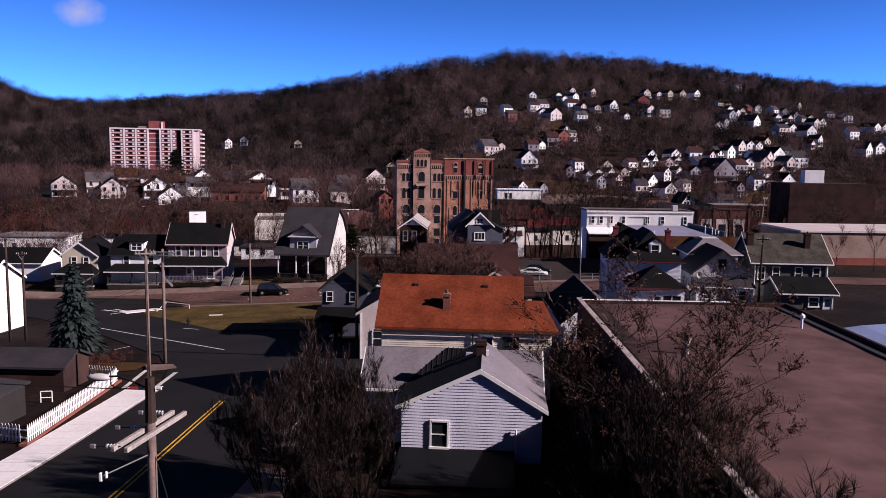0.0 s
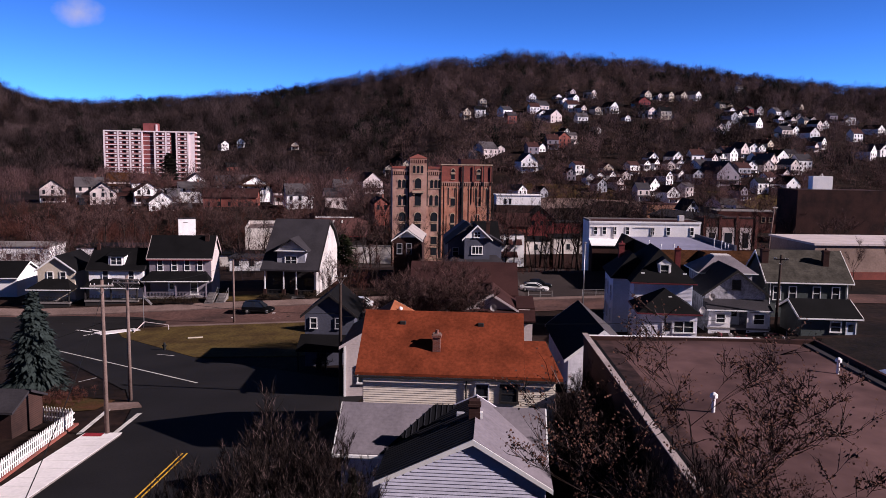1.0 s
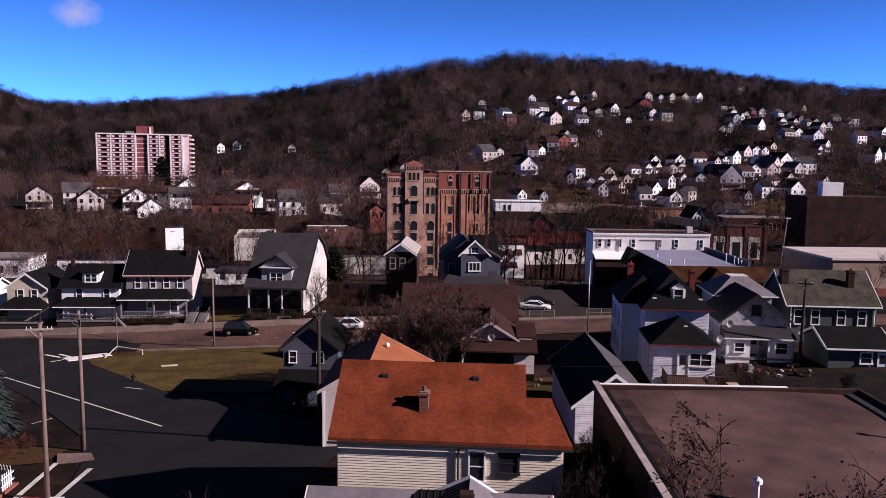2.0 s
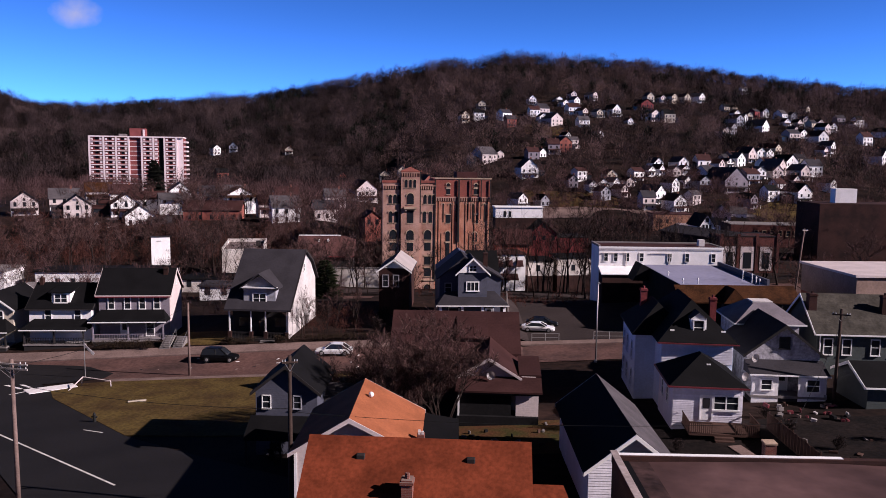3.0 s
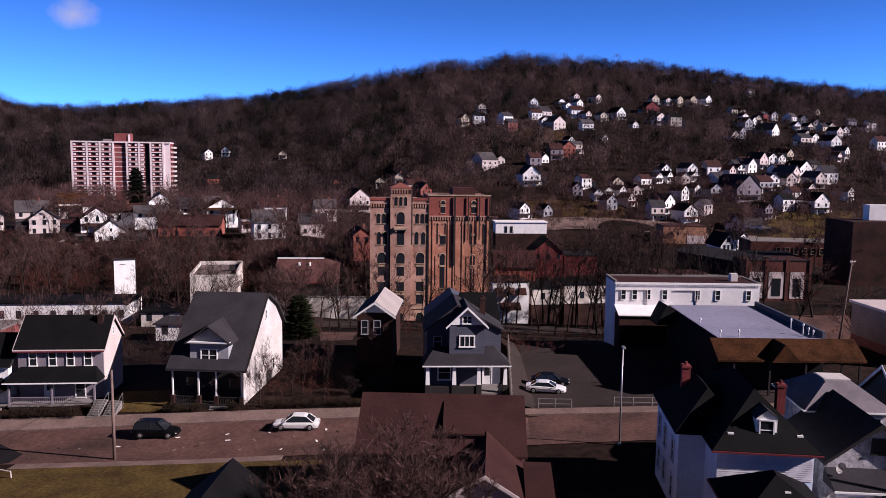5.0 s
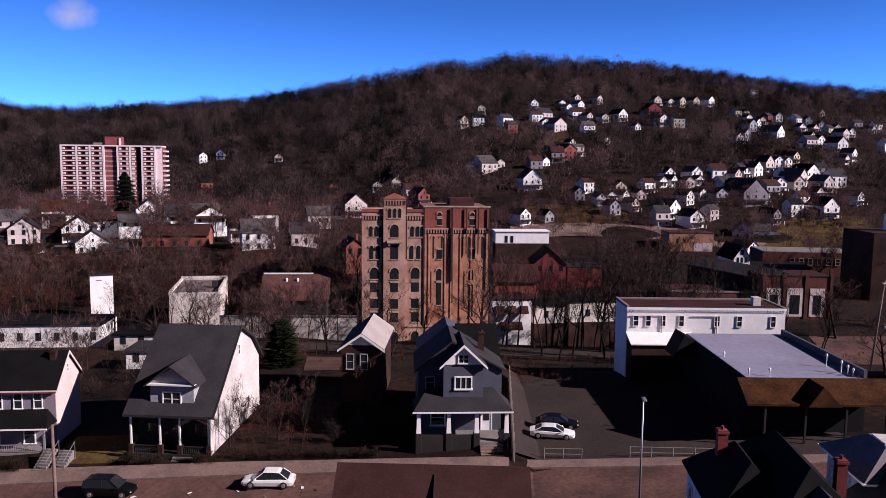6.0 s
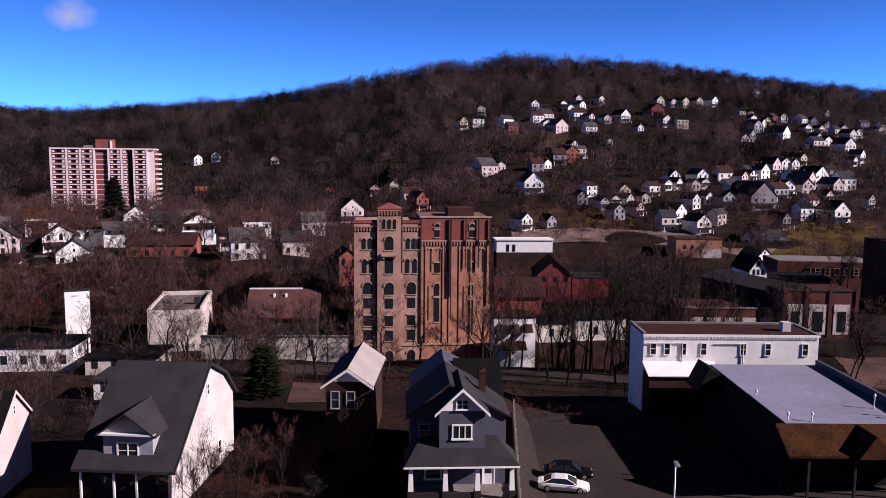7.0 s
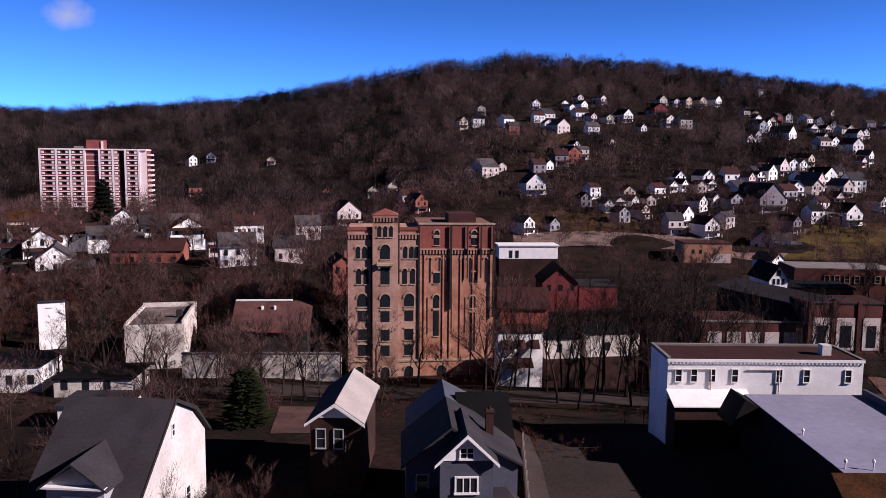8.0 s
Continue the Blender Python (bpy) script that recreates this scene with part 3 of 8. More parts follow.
strip("lawn_corner", "olive-brown winter lawn at the street corner", "lawn", [(-50, 108.5), (-44, 109.8), (-26, 110.6), (-14, 111.2)],
      [(-46, 102.5), (-31, 88.6), (-22, 88), (-14, 88)], M_LAWN, 0.09, 24, 14, 0.1)
strip("parking_lot", "cracked brown-grey asphalt parking lot", "parking lot", [(4.15, 125.0), (4.15, 150), (4.3, 160)], [(40, 125.3), (28, 150), (19, 160)], M_LOT, 0.07, 30, 14)
strip("lawn_house", "patchy brown lawn behind a low house", "lawn", [(-2, 90.5), (9, 91)], [(-2, 82), (8, 82)], M_LEAFLAWN, 0.06, 10, 8)
strip("lawn_gambrel", "small front lawn beside porch steps", "lawn", [(-42.5, 130), (-35, 130)], [(-42, 122.9), (-35, 122.9)], M_LAWN, 0.06, 8, 8)
# the whole yard is coloured as if it lay in shadow
strip("yard_right", "bare yard strewn with scraps, its shade put into the colour", "yard", [(14, 87), (24, 90), (44, 91)], [(13, 67), (26, 65), (44, 64)], M_SHADEYARD, 0.05, 16, 12)
strip("backyard", "reddish bare earth yard behind a cottage", "yard", [(-28.5, 174), (-22, 174)], [(-24.5, 156), (-19.5, 156)], M_ROADCON, 0.06, 10, 8)
strip("dirt_lot", "pinkish bare gravel lot behind a building", "lot", [(57.5, 190.5), (90, 192)], [(58, 181), (90, 180)], M_ROADCON, 0.1, 12, 6)
strip("back_street", "grey street along the foot of the brewery", "road", [(-120, 186), (120, 186)], [(-120, 180), (120, 180)], M_LOT, 0.07, 60, 4)

strip("hill_street", "pale worn street at the foot of the hill", "road", [(8, 372), (40, 378), (78, 372), (105, 352)], [(8, 352), (36, 358), (70, 354), (96, 338)], M_WALK_OLD, 0.15, 40, 4)
strip("hill_lawn", "olive-brown winter lawn below the hillside houses", "lawn", [(101, 396), (124, 400), (160, 396)], [(98, 344), (114, 344), (150, 350)], M_LAWN, 0.12, 20, 12)
strip("hill_meadow", "brown winter meadow between the hillside houses", "lawn", [(16, 408), (60, 404)], [(12, 376), (58, 376)], M_LEAFLAWN, 0.12, 14, 8)
strip("top_meadow", "brown grass slope below the upper houses", "lawn", [(20, 586), (60, 574)], [(22, 552), (60, 548)], M_LEAFLAWN, 0.4, 12, 8)

# road lines
for k in (-0.16, 0.16):
    strip("yellow_line", "double yellow road line", "road marking", [(-16.6 + k, 10), (-17.8 + k, 38), (-18.8 + k, 56.5)],
          [(-16.48 + k, 10), (-17.68 + k, 38), (-18.68 + k, 56.5)], M_YELLOW, 0.072, 24, 1)


def road_line(x0, y0, x1, y1, w=0.18, m=None):
    d = Vector((y0 - y1, x1 - x0)).normalized() * w / 2
    strip("white_line", "worn white road line", "road marking", [(x0 + d.x, y0 + d.y), (x1 + d.x, y1 + d.y)], [(x0 - d.x, y0 - d.y), (x1 - d.x, y1 - d.y)],
          m or M_WHITELINE, 0.082, 16, 1)


road_line(-52.9, 96.6, -25.8, 76.5)
road_line(-28.7, 61.1, -29.9, 68.0, 0.4)
road_line(-25.9, 60.3, -26.6, 66.5, 0.4)
road_line(-36, 90.6, -33.6, 89.6, 0.15)
road_line(-47, 83.1, -44.2, 84.3, 0.15)
road_line(-38.1, 77.9, -37.2, 79.6, 0.15)
road_line(-66.6, 116.2, -52.6, 107.2, 0.35, M_WALK)
road_line(-62.5, 115.9, -49.7, 106.1, 0.35, M_WALK)
road_line(-52.3, 104.5, -49.6, 108.0, 0.3, M_WALK)
strip("kerb_island", "pale concrete kerb corner by the poles", "kerb", [(-30.8, 69.5), (-28.2, 69.6)], [(-29.8, 67.7), (-27.3, 68.3)], M_WALK_OLD, 0.2, 6, 2, 0.3)
strip("corner_ramp", "pale concrete corner at a lawn", "kerb", [(-52, 106.6), (-47.6, 109.2)], [(-50, 104.6), (-46.0, 107.6)], M_WALK, 0.14, 6, 2, 0.2)


strip("tactile_pad", "red tactile paving at the pavement's end", "tactile paving", [(-28.0, 60.2), (-28.1, 61.0)], [(-26.5, 60.1), (-26.6, 60.9)], M_REDPAVE, 0.212, 3, 3, 0.02)
strip("verge", "dry orange-brown grass verge behind the kerb", "verge", [(-45, 70.5), (-37, 73.0), (-30.8, 71.0)], [(-45, 66.5), (-36, 66.5), (-31.0, 67.9)], M_LEAFLAWN, 0.07, 14, 6)


# ---- near houses ----
def boards(parent, x0, x1, y, z0, z1, pitch, gable=None, material=None):
    """Lap boards on a front wall, each a piece of its own; gable: (middle, eave, rise, half width)."""
    n = int((z1 - z0) / pitch)
    for i in range(n):
        z = z0 + i * pitch
        a, b = x0, x1
        if gable and z + pitch > gable[1]:
            k = max(0.0, 1 - (z + pitch - gable[1]) / gable[2])
            a, b = gable[0] - gable[3] * k, gable[0] + gable[-1] * k
        if b - a < 0.25:
            break
        part("board", prism([(y, z), (y - 0.035, z), (y - 0.008, z + pitch), (y, z + pitch)], a, b, "x"), material or M_WHITE_PLAIN, parent)


# white gabled house with a seamed metal roof, nearest the camera
near = thing("sided_house", "white lap-sided gabled house with black seamed metal roof", "house", pose(-3.45, 42.3, 1.2))
EV, RS, NW, NR = 3.2, 2.05, 7.7, 4.3
NS0, NS1 = RS / NR, RS / (NW - NR)
part("wall", prism([(0, -1.5), (NW, -1.5), (NW, EV), (NR, EV + RS), (0, EV)], 0, 7.4, "y"), M_SIDING, near)
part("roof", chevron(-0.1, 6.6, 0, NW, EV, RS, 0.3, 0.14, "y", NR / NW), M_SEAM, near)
for k in range(20):
    yy = -0.08 + k * 0.335
    bm = bmesh.new()
    a, b = NR - 0.05, -0.28
    za, zb = EV + RS + 0.15 - 0.05 * NS0, EV + 0.14 + b * NS0
    extrude(bm, [(a, yy, za), (b, yy, zb), (b, yy, zb + 0.045), (a, yy, za + 0.045)], (0, 0.05, 0))
    part("seam", bm, M_STEEL_DULL, near)
# pale sheet stands for the sun on the right slope
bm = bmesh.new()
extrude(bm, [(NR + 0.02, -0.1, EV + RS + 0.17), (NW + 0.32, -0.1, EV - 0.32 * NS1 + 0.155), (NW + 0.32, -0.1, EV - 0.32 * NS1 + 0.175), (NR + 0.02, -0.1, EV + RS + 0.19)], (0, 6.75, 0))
part("roof_sheet", bm, M_PALEROOF, near, "pale roof slope with sunlight put into its colour")
part("barge_board", fascia(0, NW, EV, RS, 0.3, -0.14, "y", 0.16, NR / NW), M_TRIM, near)
boards(near, 0, NW, -0.003, -1.2, EV + RS, 0.17, (NR, EV, RS, NR, NW - NR), M_LILAC_BOARD)
window(near, "front", -0.03, 2.1, 0.95, 0.85, 1.4)
bm = bmesh.new()
cyl(bm, (6.3, -0.15, -1.2), (6.3, -0.15, 2.1), 0.05, 0.05, 6)
part("downpipe", bm, M_TRIM, near)
part("chimney", boxes((4.0, 4.55, 3.0, 3.5, 4.4, 6.25), (3.95, 4.6, 2.95, 3.55, 5.95, 6.08)), M_BRICK_SOOTSHADE, near)
part("chimney_cap", boxes((4.56, 4.7, 3.05, 3.3, 5.35, 5.65)), M_TRIM, near)
# lean-to added: black shapes stand for the shadow before the wall
part("lean_to_roof", prism([(-3.6, 0.1), (-0.06, 0.72), (-0.06, 0.86), (-3.6, 0.24)], -0.1, 6.2, "x"), M_SEAM, near)
part("lean_to_wall", boxes((0.05, 6.0, -3.4, -0.1, -1.5, 0.08)), M_BLACKSHADE, near)
part("roof_hatch", boxes((3.3, 3.75, 4.4, 4.7, 4.7, 5.14), bevel=0.03), M_GREYSIDE, near)
# cross wing behind it
wing = gable_house("shingled_wing", "low white wing with pale mauve shingle roof", -6.1, 46.3, 1.0, 0, 10.3, 4.6, 3.3, 1.6, "x", M_SIDING, M_PALEROOF, 0.35, M_TRIM, 1.5)

zw = lambda y: 3.2565 + (y + 0.35) * 0.7075
bm = bmesh.new()
extrude(bm, [(2.1, -0.34, zw(-0.34) + 0.012), (6.9, -0.34, zw(-0.34) + 0.012), (6.9, 2.28, zw(2.28) + 0.012), (4.7, 2.28, zw(2.28) + 0.012)], (0, 0, 0.03))
part("metal_panel", bm, M_SEAM, wing, "black seamed metal laid over the shingles")
for k in range(16):
    x = 2.1 + 0.3 * k
    y1 = min(2.28, -0.34 + (x - 2.1) * 2.62 / 2.6)
    if y1 > -0.1:
        bm = bmesh.new()
        extrude(bm, [(x, -0.34, zw(-0.34) + 0.042), (x + 0.05, -0.34, zw(-0.34) + 0.042), (x + 0.05, y1, zw(y1) + 0.042), (x, y1, zw(y1) + 0.042)], (0, 0, 0.05))
        part("seam", bm, M_STEEL_DULL, wing)

# orange-roofed house
oh = thing("orange_roof_house", "cream-sided house under an orange shingle roof", "house", pose(-6.55, 55.4, 0.6))
part("wall", prism([(0, -1.5), (7.9, -1.5), (7.9, 5.15), (3.85, 8.2), (0, 5.15)], 0, 9.9, "x"), M_CREAM, oh)
part("roof", chevron(-0.45, 10.25, 0, 7.9, 5.3, 3.05, 0.2, 0.2, "x"), M_ORANGE, oh)
part("side_wall", boxes((9.92, 12.2, 0.0, 5.4, -1.5, 5.1)), M_CREAM, oh)
bm = bmesh.new()
extrude(bm, [(10.27, -0.2, 5.13), (12.65, -0.2, 5.13), (11.7, 2.9, 6.75), (12.0, 5.7, 5.5), (10.27, 5.7, 5.5), (10.27, 2.9, 6.75)], (0, 0, 0.2))
part("side_roof", bm, M_ORANGE, oh)
part("gutter", boxes((-0.5, 12.7, -0.32, -0.22, 5.03, 5.14)), M_DARKTRIM, oh)
boards(oh, 0.05, 12.1, -0.003, 2.4, 4.95, 0.15, None, M_CREAM_PLAIN)
window(oh, "front", -0.03, 7.6, 3.2, 0.75, 1.55)
window(oh, "front", -0.03, 9.3, 3.7, 0.95, 1.0, M_DARKTRIM)
bm = bmesh.new()
cyl(bm, (6.6, -0.12, 0.5), (6.6, -0.12, 5.0), 0.06, 0.06, 6)
part("downpipe", bm, M_DARKTRIM, oh)
chimney(oh, 4.6, 1.5, 5.9, 7.6, 0.5, 0.6)
for xx in (2.2, 7.4):
    part("roof_vent", boxes((xx - 0.2, xx + 0.2, 2.95, 3.25, 7.5, 8.02), bevel=0.03), M_DARKTRIM, oh)

# large flat-roofed building
flat = thing("flat_roof_building", "low building with a wide brown membrane roof", "building", pose(10.6, 20, 1.0, 0, 0, 2.7))
# near-black brick carries the shade on the left wall
part("wall", boxes((0, 17.2, 0, 45.3, -2, 5.1)), M_BRICK_SOOTSHADE, flat)
bm = bmesh.new()
nxr, nyr = 24, 50
grid = [[bm.verts.new((0.26 + 16.7 * i / nxr, 0.26 + 44.8 * j / nyr, 5.12 + 0.05 * noise.noise((i / 5, j / 5, 3)) + 0.18 * math.sin(math.pi * i / nxr))) for i in range(nxr + 1)] for j in range(nyr + 1)]
for j in range(nyr):
    for i in range(nxr):
        bm.faces.new((grid[j][i], grid[j][i + 1], grid[j + 1][i + 1], grid[j + 1][i]))
part("roof_membrane", bm, M_MEMBRANE, flat, "brown membrane with dark stains", True)
for d in ((-0.05, 0.25, 0, 45.3, 5.0, 5.6), (16.95, 17.25, 0, 45.3, 5.0, 5.5), (0.25, 16.95, 45.0, 45.35, 5.0, 5.5)):
    part("parapet", boxes(d, bevel=0.03), M_BRICK_SOOTSHADE, flat)
part("coping", boxes((-0.12, 0.26, 0, 45.4, 5.604, 5.66)), M_COPING, flat)
part("tar_strip", boxes((0.27, 0.8, 0.3, 44.9, 5.1, 5.27)), M_DARK, flat, "dark tar flashing along the parapet")
part("tar_stain", boxes((0.81, 1.9, 0.3, 44.9, 5.1, 5.215)), M_TARSTAIN, flat, "sooty stained membrane beside the flashing")
part("tar_strip", boxes((16.1, 16.9, 0.3, 44.9, 5.1, 5.26)), M_SLATE, flat, "dark tar flashing along the parapet")
part("coping", boxes((0.16, 12.5, 45.1, 45.4, 5.5, 5.53)), M_WHITE, flat)


def roof_vent(x, y, z, h=0.9, r=1.0):
    t = thing("roof_vent_pipe", "white capped vent pipe on a flat roof", "vent", pose(x, y, z), "vents on the flat roof")
    bm = bmesh.new()
    cyl(bm, (0, 0, -0.1), (0, 0, h), 0.1 * r, 0.1 * r, 8)
    part("pipe", bm, M_TRIM, t)
    bm = bmesh.new()
    cyl(bm, (0, 0, h - 0.05), (0, 0, h + 0.12), 0.2 * r, 0.2 * r, 10)
    cyl(bm, (0, 0, h + 0.12), (0, 0, h + 0.24), 0.2 * r, 0.05 * r, 10)
    part("cap", bm, M_TRIM, t)


roof_vent(23.6, 57.5, 6.12)
roof_vent(13.4, 48.6, 6.2)
bb = thing("curved_roof_building", "low shed with a curved pale blue roof", "building", pose(26.5, 40, 1.0))
part("wall", boxes((0, 14, 0, 22, -2, 3.2)), M_GREYSIDE, bb)
bm = bmesh.new()
extrude(bm, [(14.2 * (0.5 - 0.5 * math.cos(math.pi * i / 12)), -0.2, 3.2 + 1.6 * math.sin(math.pi * i / 12)) for i in range(13)], (0, 22.4, 0))
part("roof", bm, M_BLUEROOF, bb)

# house with the second, faded orange roof
o2 = gable_house("faded_orange_roof_house", "grey-white house with faded orange shingle roof", -10.7, 70.6, -0.2, 3, 7.6, 8.2, 4.1, 2.1, "y", M_PINKWHITE, M_ORANGE2, 0.4, M_PINKWHITE, peak=0.46)
window(o2, "front", -0.03, 4.3, 3.7, 0.9, 1.3, M_DARKTRIM)
window(o2, "front", -0.03, 1.6, 0.9, 0.9, 1.4)
part("corner_board", boxes((-0.08, 0.1, -0.06, -0.004, -2, 4.0)), M_TRIM, o2)
part("chimney", boxes((7.65, 8.3, 1.3, 2.3, 0, 3.4), (7.72, 8.22, 1.5, 2.1, 3.4, 4.7), bevel=0.03), M_BRICK_CHIM, o2)
part("chimney_pots", boxes((7.77, 7.93, 1.6, 1.78, 4.705, 4.9), (7.77, 7.93, 1.84, 2.02, 4.705, 4.9), (8.0, 8.16, 1.6, 1.78, 4.705, 4.9)), M_RENDER, o2)
bm = bmesh.new()
bmesh.ops.create_uvsphere(bm, u_segments=10, v_segments=6, radius=0.2, matrix=Matrix.Translation((4.3, 5.2, 6.25)))
part("roof_vent", bm, M_TRIM, o2)
part("side_roof", prism([(8.0, 3.9), (10.5, 3.5), (10.5, 3.65), (8.0, 4.05)], 0.5, 8.0, "y"), M_DARK, o2)
part("side_wall", boxes((7.7, 10.3, 0.7, 7.8, -2, 3.5)), M_BRICK_SOOTSHADE, o2)

# small grey house at the lawn
gh = gable_house("small_grey_house", "weathered grey-blue house with dark shingle roof", -17.2, 83.0, -1.6, 2, 5.0, 6.4, 5.5, 2.0, "y", M_BLUEGREY, M_DARK, 0.35, M_DARKTRIM)
window(gh, "front", -0.03, 0.9, 4.1, 0.6, 1.0)
window(gh, "front", -0.03, 3.4, 4.1, 0.55, 1.0, M_GREYSIDE)
part("porch_roof", prism([(-2.4, 2.2), (-0.02, 3.3), (-0.02, 3.45), (-2.4, 2.35)], -0.4, 5.4, "x"), M_DARK, gh)
for xx in (-0.2, 2.5, 5.2):
    part("porch_post", boxes((xx - 0.07, xx + 0.07, -2.25, -2.1, -0.6, 2.2)), M_DARKTRIM, gh)
part("rear_wall", boxes((5.02, 7.6, 2.5, 6.4, -2, 3.4)), M_PINKWHITE, gh)
part("rear_roof", chevron(4.95, 7.9, 2.5, 6.4, 3.4, 1.4, 0.35, 0.16, "x"), M_GREYROOF, gh)

# low brown-roofed house with a dish on its gable
dh = thing("brown_roof_cottage", "low pinkish cottage with brown shingle roof and porch", "house", pose(-1.1, 91.6, -0.2))
part("wall", prism([(0, -1.2), (5.0, -1.2), (5.0, 3.5), (2.6, 5.0), (0, 3.5)], 0, 8, "y"), M_PINKWHITE, dh)
part("roof", chevron(-0.4, 8.2, 0, 5.2, 3.45, 1.6, 0.35, 0.16, "y"), M_BROWN, dh)
part("barge_board", fascia(0, 5.2, 3.45, 1.6, 0.35, -0.44, "y", 0.18), M_PINKWHITE, dh)
part("porch_roof", prism([(-2.1, 2.5), (-0.02, 3.3), (-0.02, 3.45), (-2.1, 2.65)], -0.3, 7.3, "x"), M_BROWN, dh)
part("side_roof", prism([(0.0, 3.5), (5.0, 4.0), (5.0, 4.15), (0.0, 3.65)], 5.3, 7.3, "x"), M_BROWN, dh)
part("side_wall", boxes((5.02, 7.0, -1.6, 5.0, -1.2, 2.6)), M_PINKWHITE, dh)
part("porch_post", boxes((-0.1, 0.05, -1.95, -1.8, -1, 2.5)), M_TRIM, dh)
part("porch_beam", boxes((-0.1, 7.0, -1.95, -1.8, 2.3, 2.5)), M_DARKTRIM, dh)
# black deck and sheet stand for the shade under the porch roof
part("porch_deck", boxes((-0.2, 7.0, -2.0, -0.03, -0.6, 0.35)), M_BLACKSHADE, dh)
part("porch_screen", boxes((0.0, 4.6, -1.6, -1.5, 0.36, 2.4)), M_BLACKSHADE, dh)


def dish(x, y, z, yaw=0, r=0.4):
    t = thing("satellite_dish", "round pale grey satellite dish on a bracket", "satellite dish", pose(x, y, z, 0, 0, yaw), "satellite dishes")
    bm = bmesh.new()
    rings = []
    for k in range(5):
        rr = r * k / 4
        rings.append([bm.verts.new((rr * math.cos(a * math.pi / 8), -0.35 + 0.25 * (rr / r) ** 2 * -1 + 0.1, rr * math.sin(a * math.pi / 8))) for a in range(16)] if k else [bm.verts.new((0, -0.25, 0))])
    for a in range(16):
        bm.faces.new((rings[0][0], rings[1][a], rings[1][(a + 1) % 16]))
        for k in range(1, 4):
            bm.faces.new((rings[k][a], rings[k + 1][a], rings[k + 1][(a + 1) % 16], rings[k][(a + 1) % 16]))
    bmesh.ops.solidify(bm, geom=bm.faces[:], thickness=0.02)
    part("reflector", bm, M_RENDER, t, smooth=True)
    bm = bmesh.new()
    cyl(bm, (0, -0.24, 0), (0, 0.3, -0.25), 0.025, 0.025, 6)
    cyl(bm, (0, -0.28, -r * 0.8), (0, -0.85, 0.0), 0.015, 0.015, 6)
    part("arm", bm, M_STEEL, t)


dish(1.6, 91.2, 3.55, 10)
# brown mansion-like roof behind
bmh = gable_house("brown_roof_house", "house with wide dark brown roof and dormer", -8.0, 98.0, -0.8, 2, 12.2, 8.5, 4.6, 3.0, "x", M_MAROON, M_BROWN, 0.4, None)
part("dormer_wall", prism([(6.4, 4.6), (9.2, 4.6), (9.2, 5.7), (6.4, 5.7)], 0.8, 4.0, "y"), M_MAROON, bmh)
part("dormer_roof", prism([(0.6, 5.7), (3.6, 7.35), (3.6, 7.45), (0.6, 5.85)], 6.2, 9.4, "x"), M_BROWN, bmh)

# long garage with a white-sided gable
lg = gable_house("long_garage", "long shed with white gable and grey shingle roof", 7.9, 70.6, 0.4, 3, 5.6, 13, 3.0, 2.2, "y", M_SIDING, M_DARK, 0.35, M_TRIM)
# greyer sheet puts sunlight into the right slope's colour
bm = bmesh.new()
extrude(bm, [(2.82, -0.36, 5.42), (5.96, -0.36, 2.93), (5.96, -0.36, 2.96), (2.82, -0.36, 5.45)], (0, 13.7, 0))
part("roof_sheet", bm, M_GREYROOF, lg, "grey shingle slope with sunlight put into its colour")
boards(lg, 0, 5.6, -0.003, 0.2, 5.2, 0.17, (2.8, 3.0, 2.2, 2.8))

# blue-white house with a hipped annex and deck
an = hip_house("hipped_annex", "white lap-sided annex under a black hipped roof", 16.9, 87.7, 1.2, -2, 5.7, 6.4, 2.75, 2.1, M_SIDING, M_DARK, 0.35, M_REDTRIM)
boards(an, 0.05, 5.65, -0.003, -0.3, 2.7, 0.15)
door(an, "front", -0.03, 2.75, 0.0, 0.9, 2.05)
window(an, "front", -0.03, 4.35, 0.95, 1.9, 1.1, style="pair")
window(an, "left", -0.02, 2.0, 0.9, 0.8, 1.3)
window(an, "left", -0.02, 4.2, 0.9, 0.8, 1.3)
part("deck", boxes((0.8, 6.3, -3.0, -0.05, -0.35, -0.18)), M_DECK, an)
for d in ((0.8, 2.6), (4.4, 6.3)):
    rail = part("deck_rail", boxes((d[0], d[1], -3.0, -2.92, 0.65, 0.75)), M_DECK, an)
    for k in range(int((d[1] - d[0]) / 0.16) + 1):
        part("baluster", boxes((d[0] + 0.16 * k, d[0] + 0.16 * k + 0.05, -2.98, -2.94, -0.18, 0.65)), M_DECK, rail)
for xx in (0.82, 6.26):
    rail = part("deck_rail", boxes((xx - 0.03, xx + 0.03, -3.0, -0.1, 0.65, 0.75)), M_DECK, an)
    for k in range(17):
        part("baluster", boxes((xx - 0.02, xx + 0.02, -2.9 + 0.16 * k, -2.86 + 0.16 * k, -0.18, 0.65)), M_DECK, rail)
for k in range(4):
    part("deck_step", boxes((2.75, 4.25, -3.35 - 0.3 * k, -3.02 - 0.3 * k, -0.6 - 0.2 * k, -0.35 - 0.18 * k)), M_DECK, an)
for xx, yy in ((2.8, 3.05),):
    part("skylight", boxes((3.05, 3.4, 1.7, 2.1, 3.95, 4.32)), M_TRIM, an)

bl = thing("blue_house", "tall pale blue house with black roof and red trim", "house", pose(17.3, 94.5, 0.8, 0, 0, -2))
part("wall", boxes((0, 6.4, 0, 13, -2, 5.3)), M_LIGHTBLUE, bl)
part("side_wall", boxes((-1.9, -0.02, 3.2, 12, -2, 5.3)), M_LIGHTBLUE, bl)
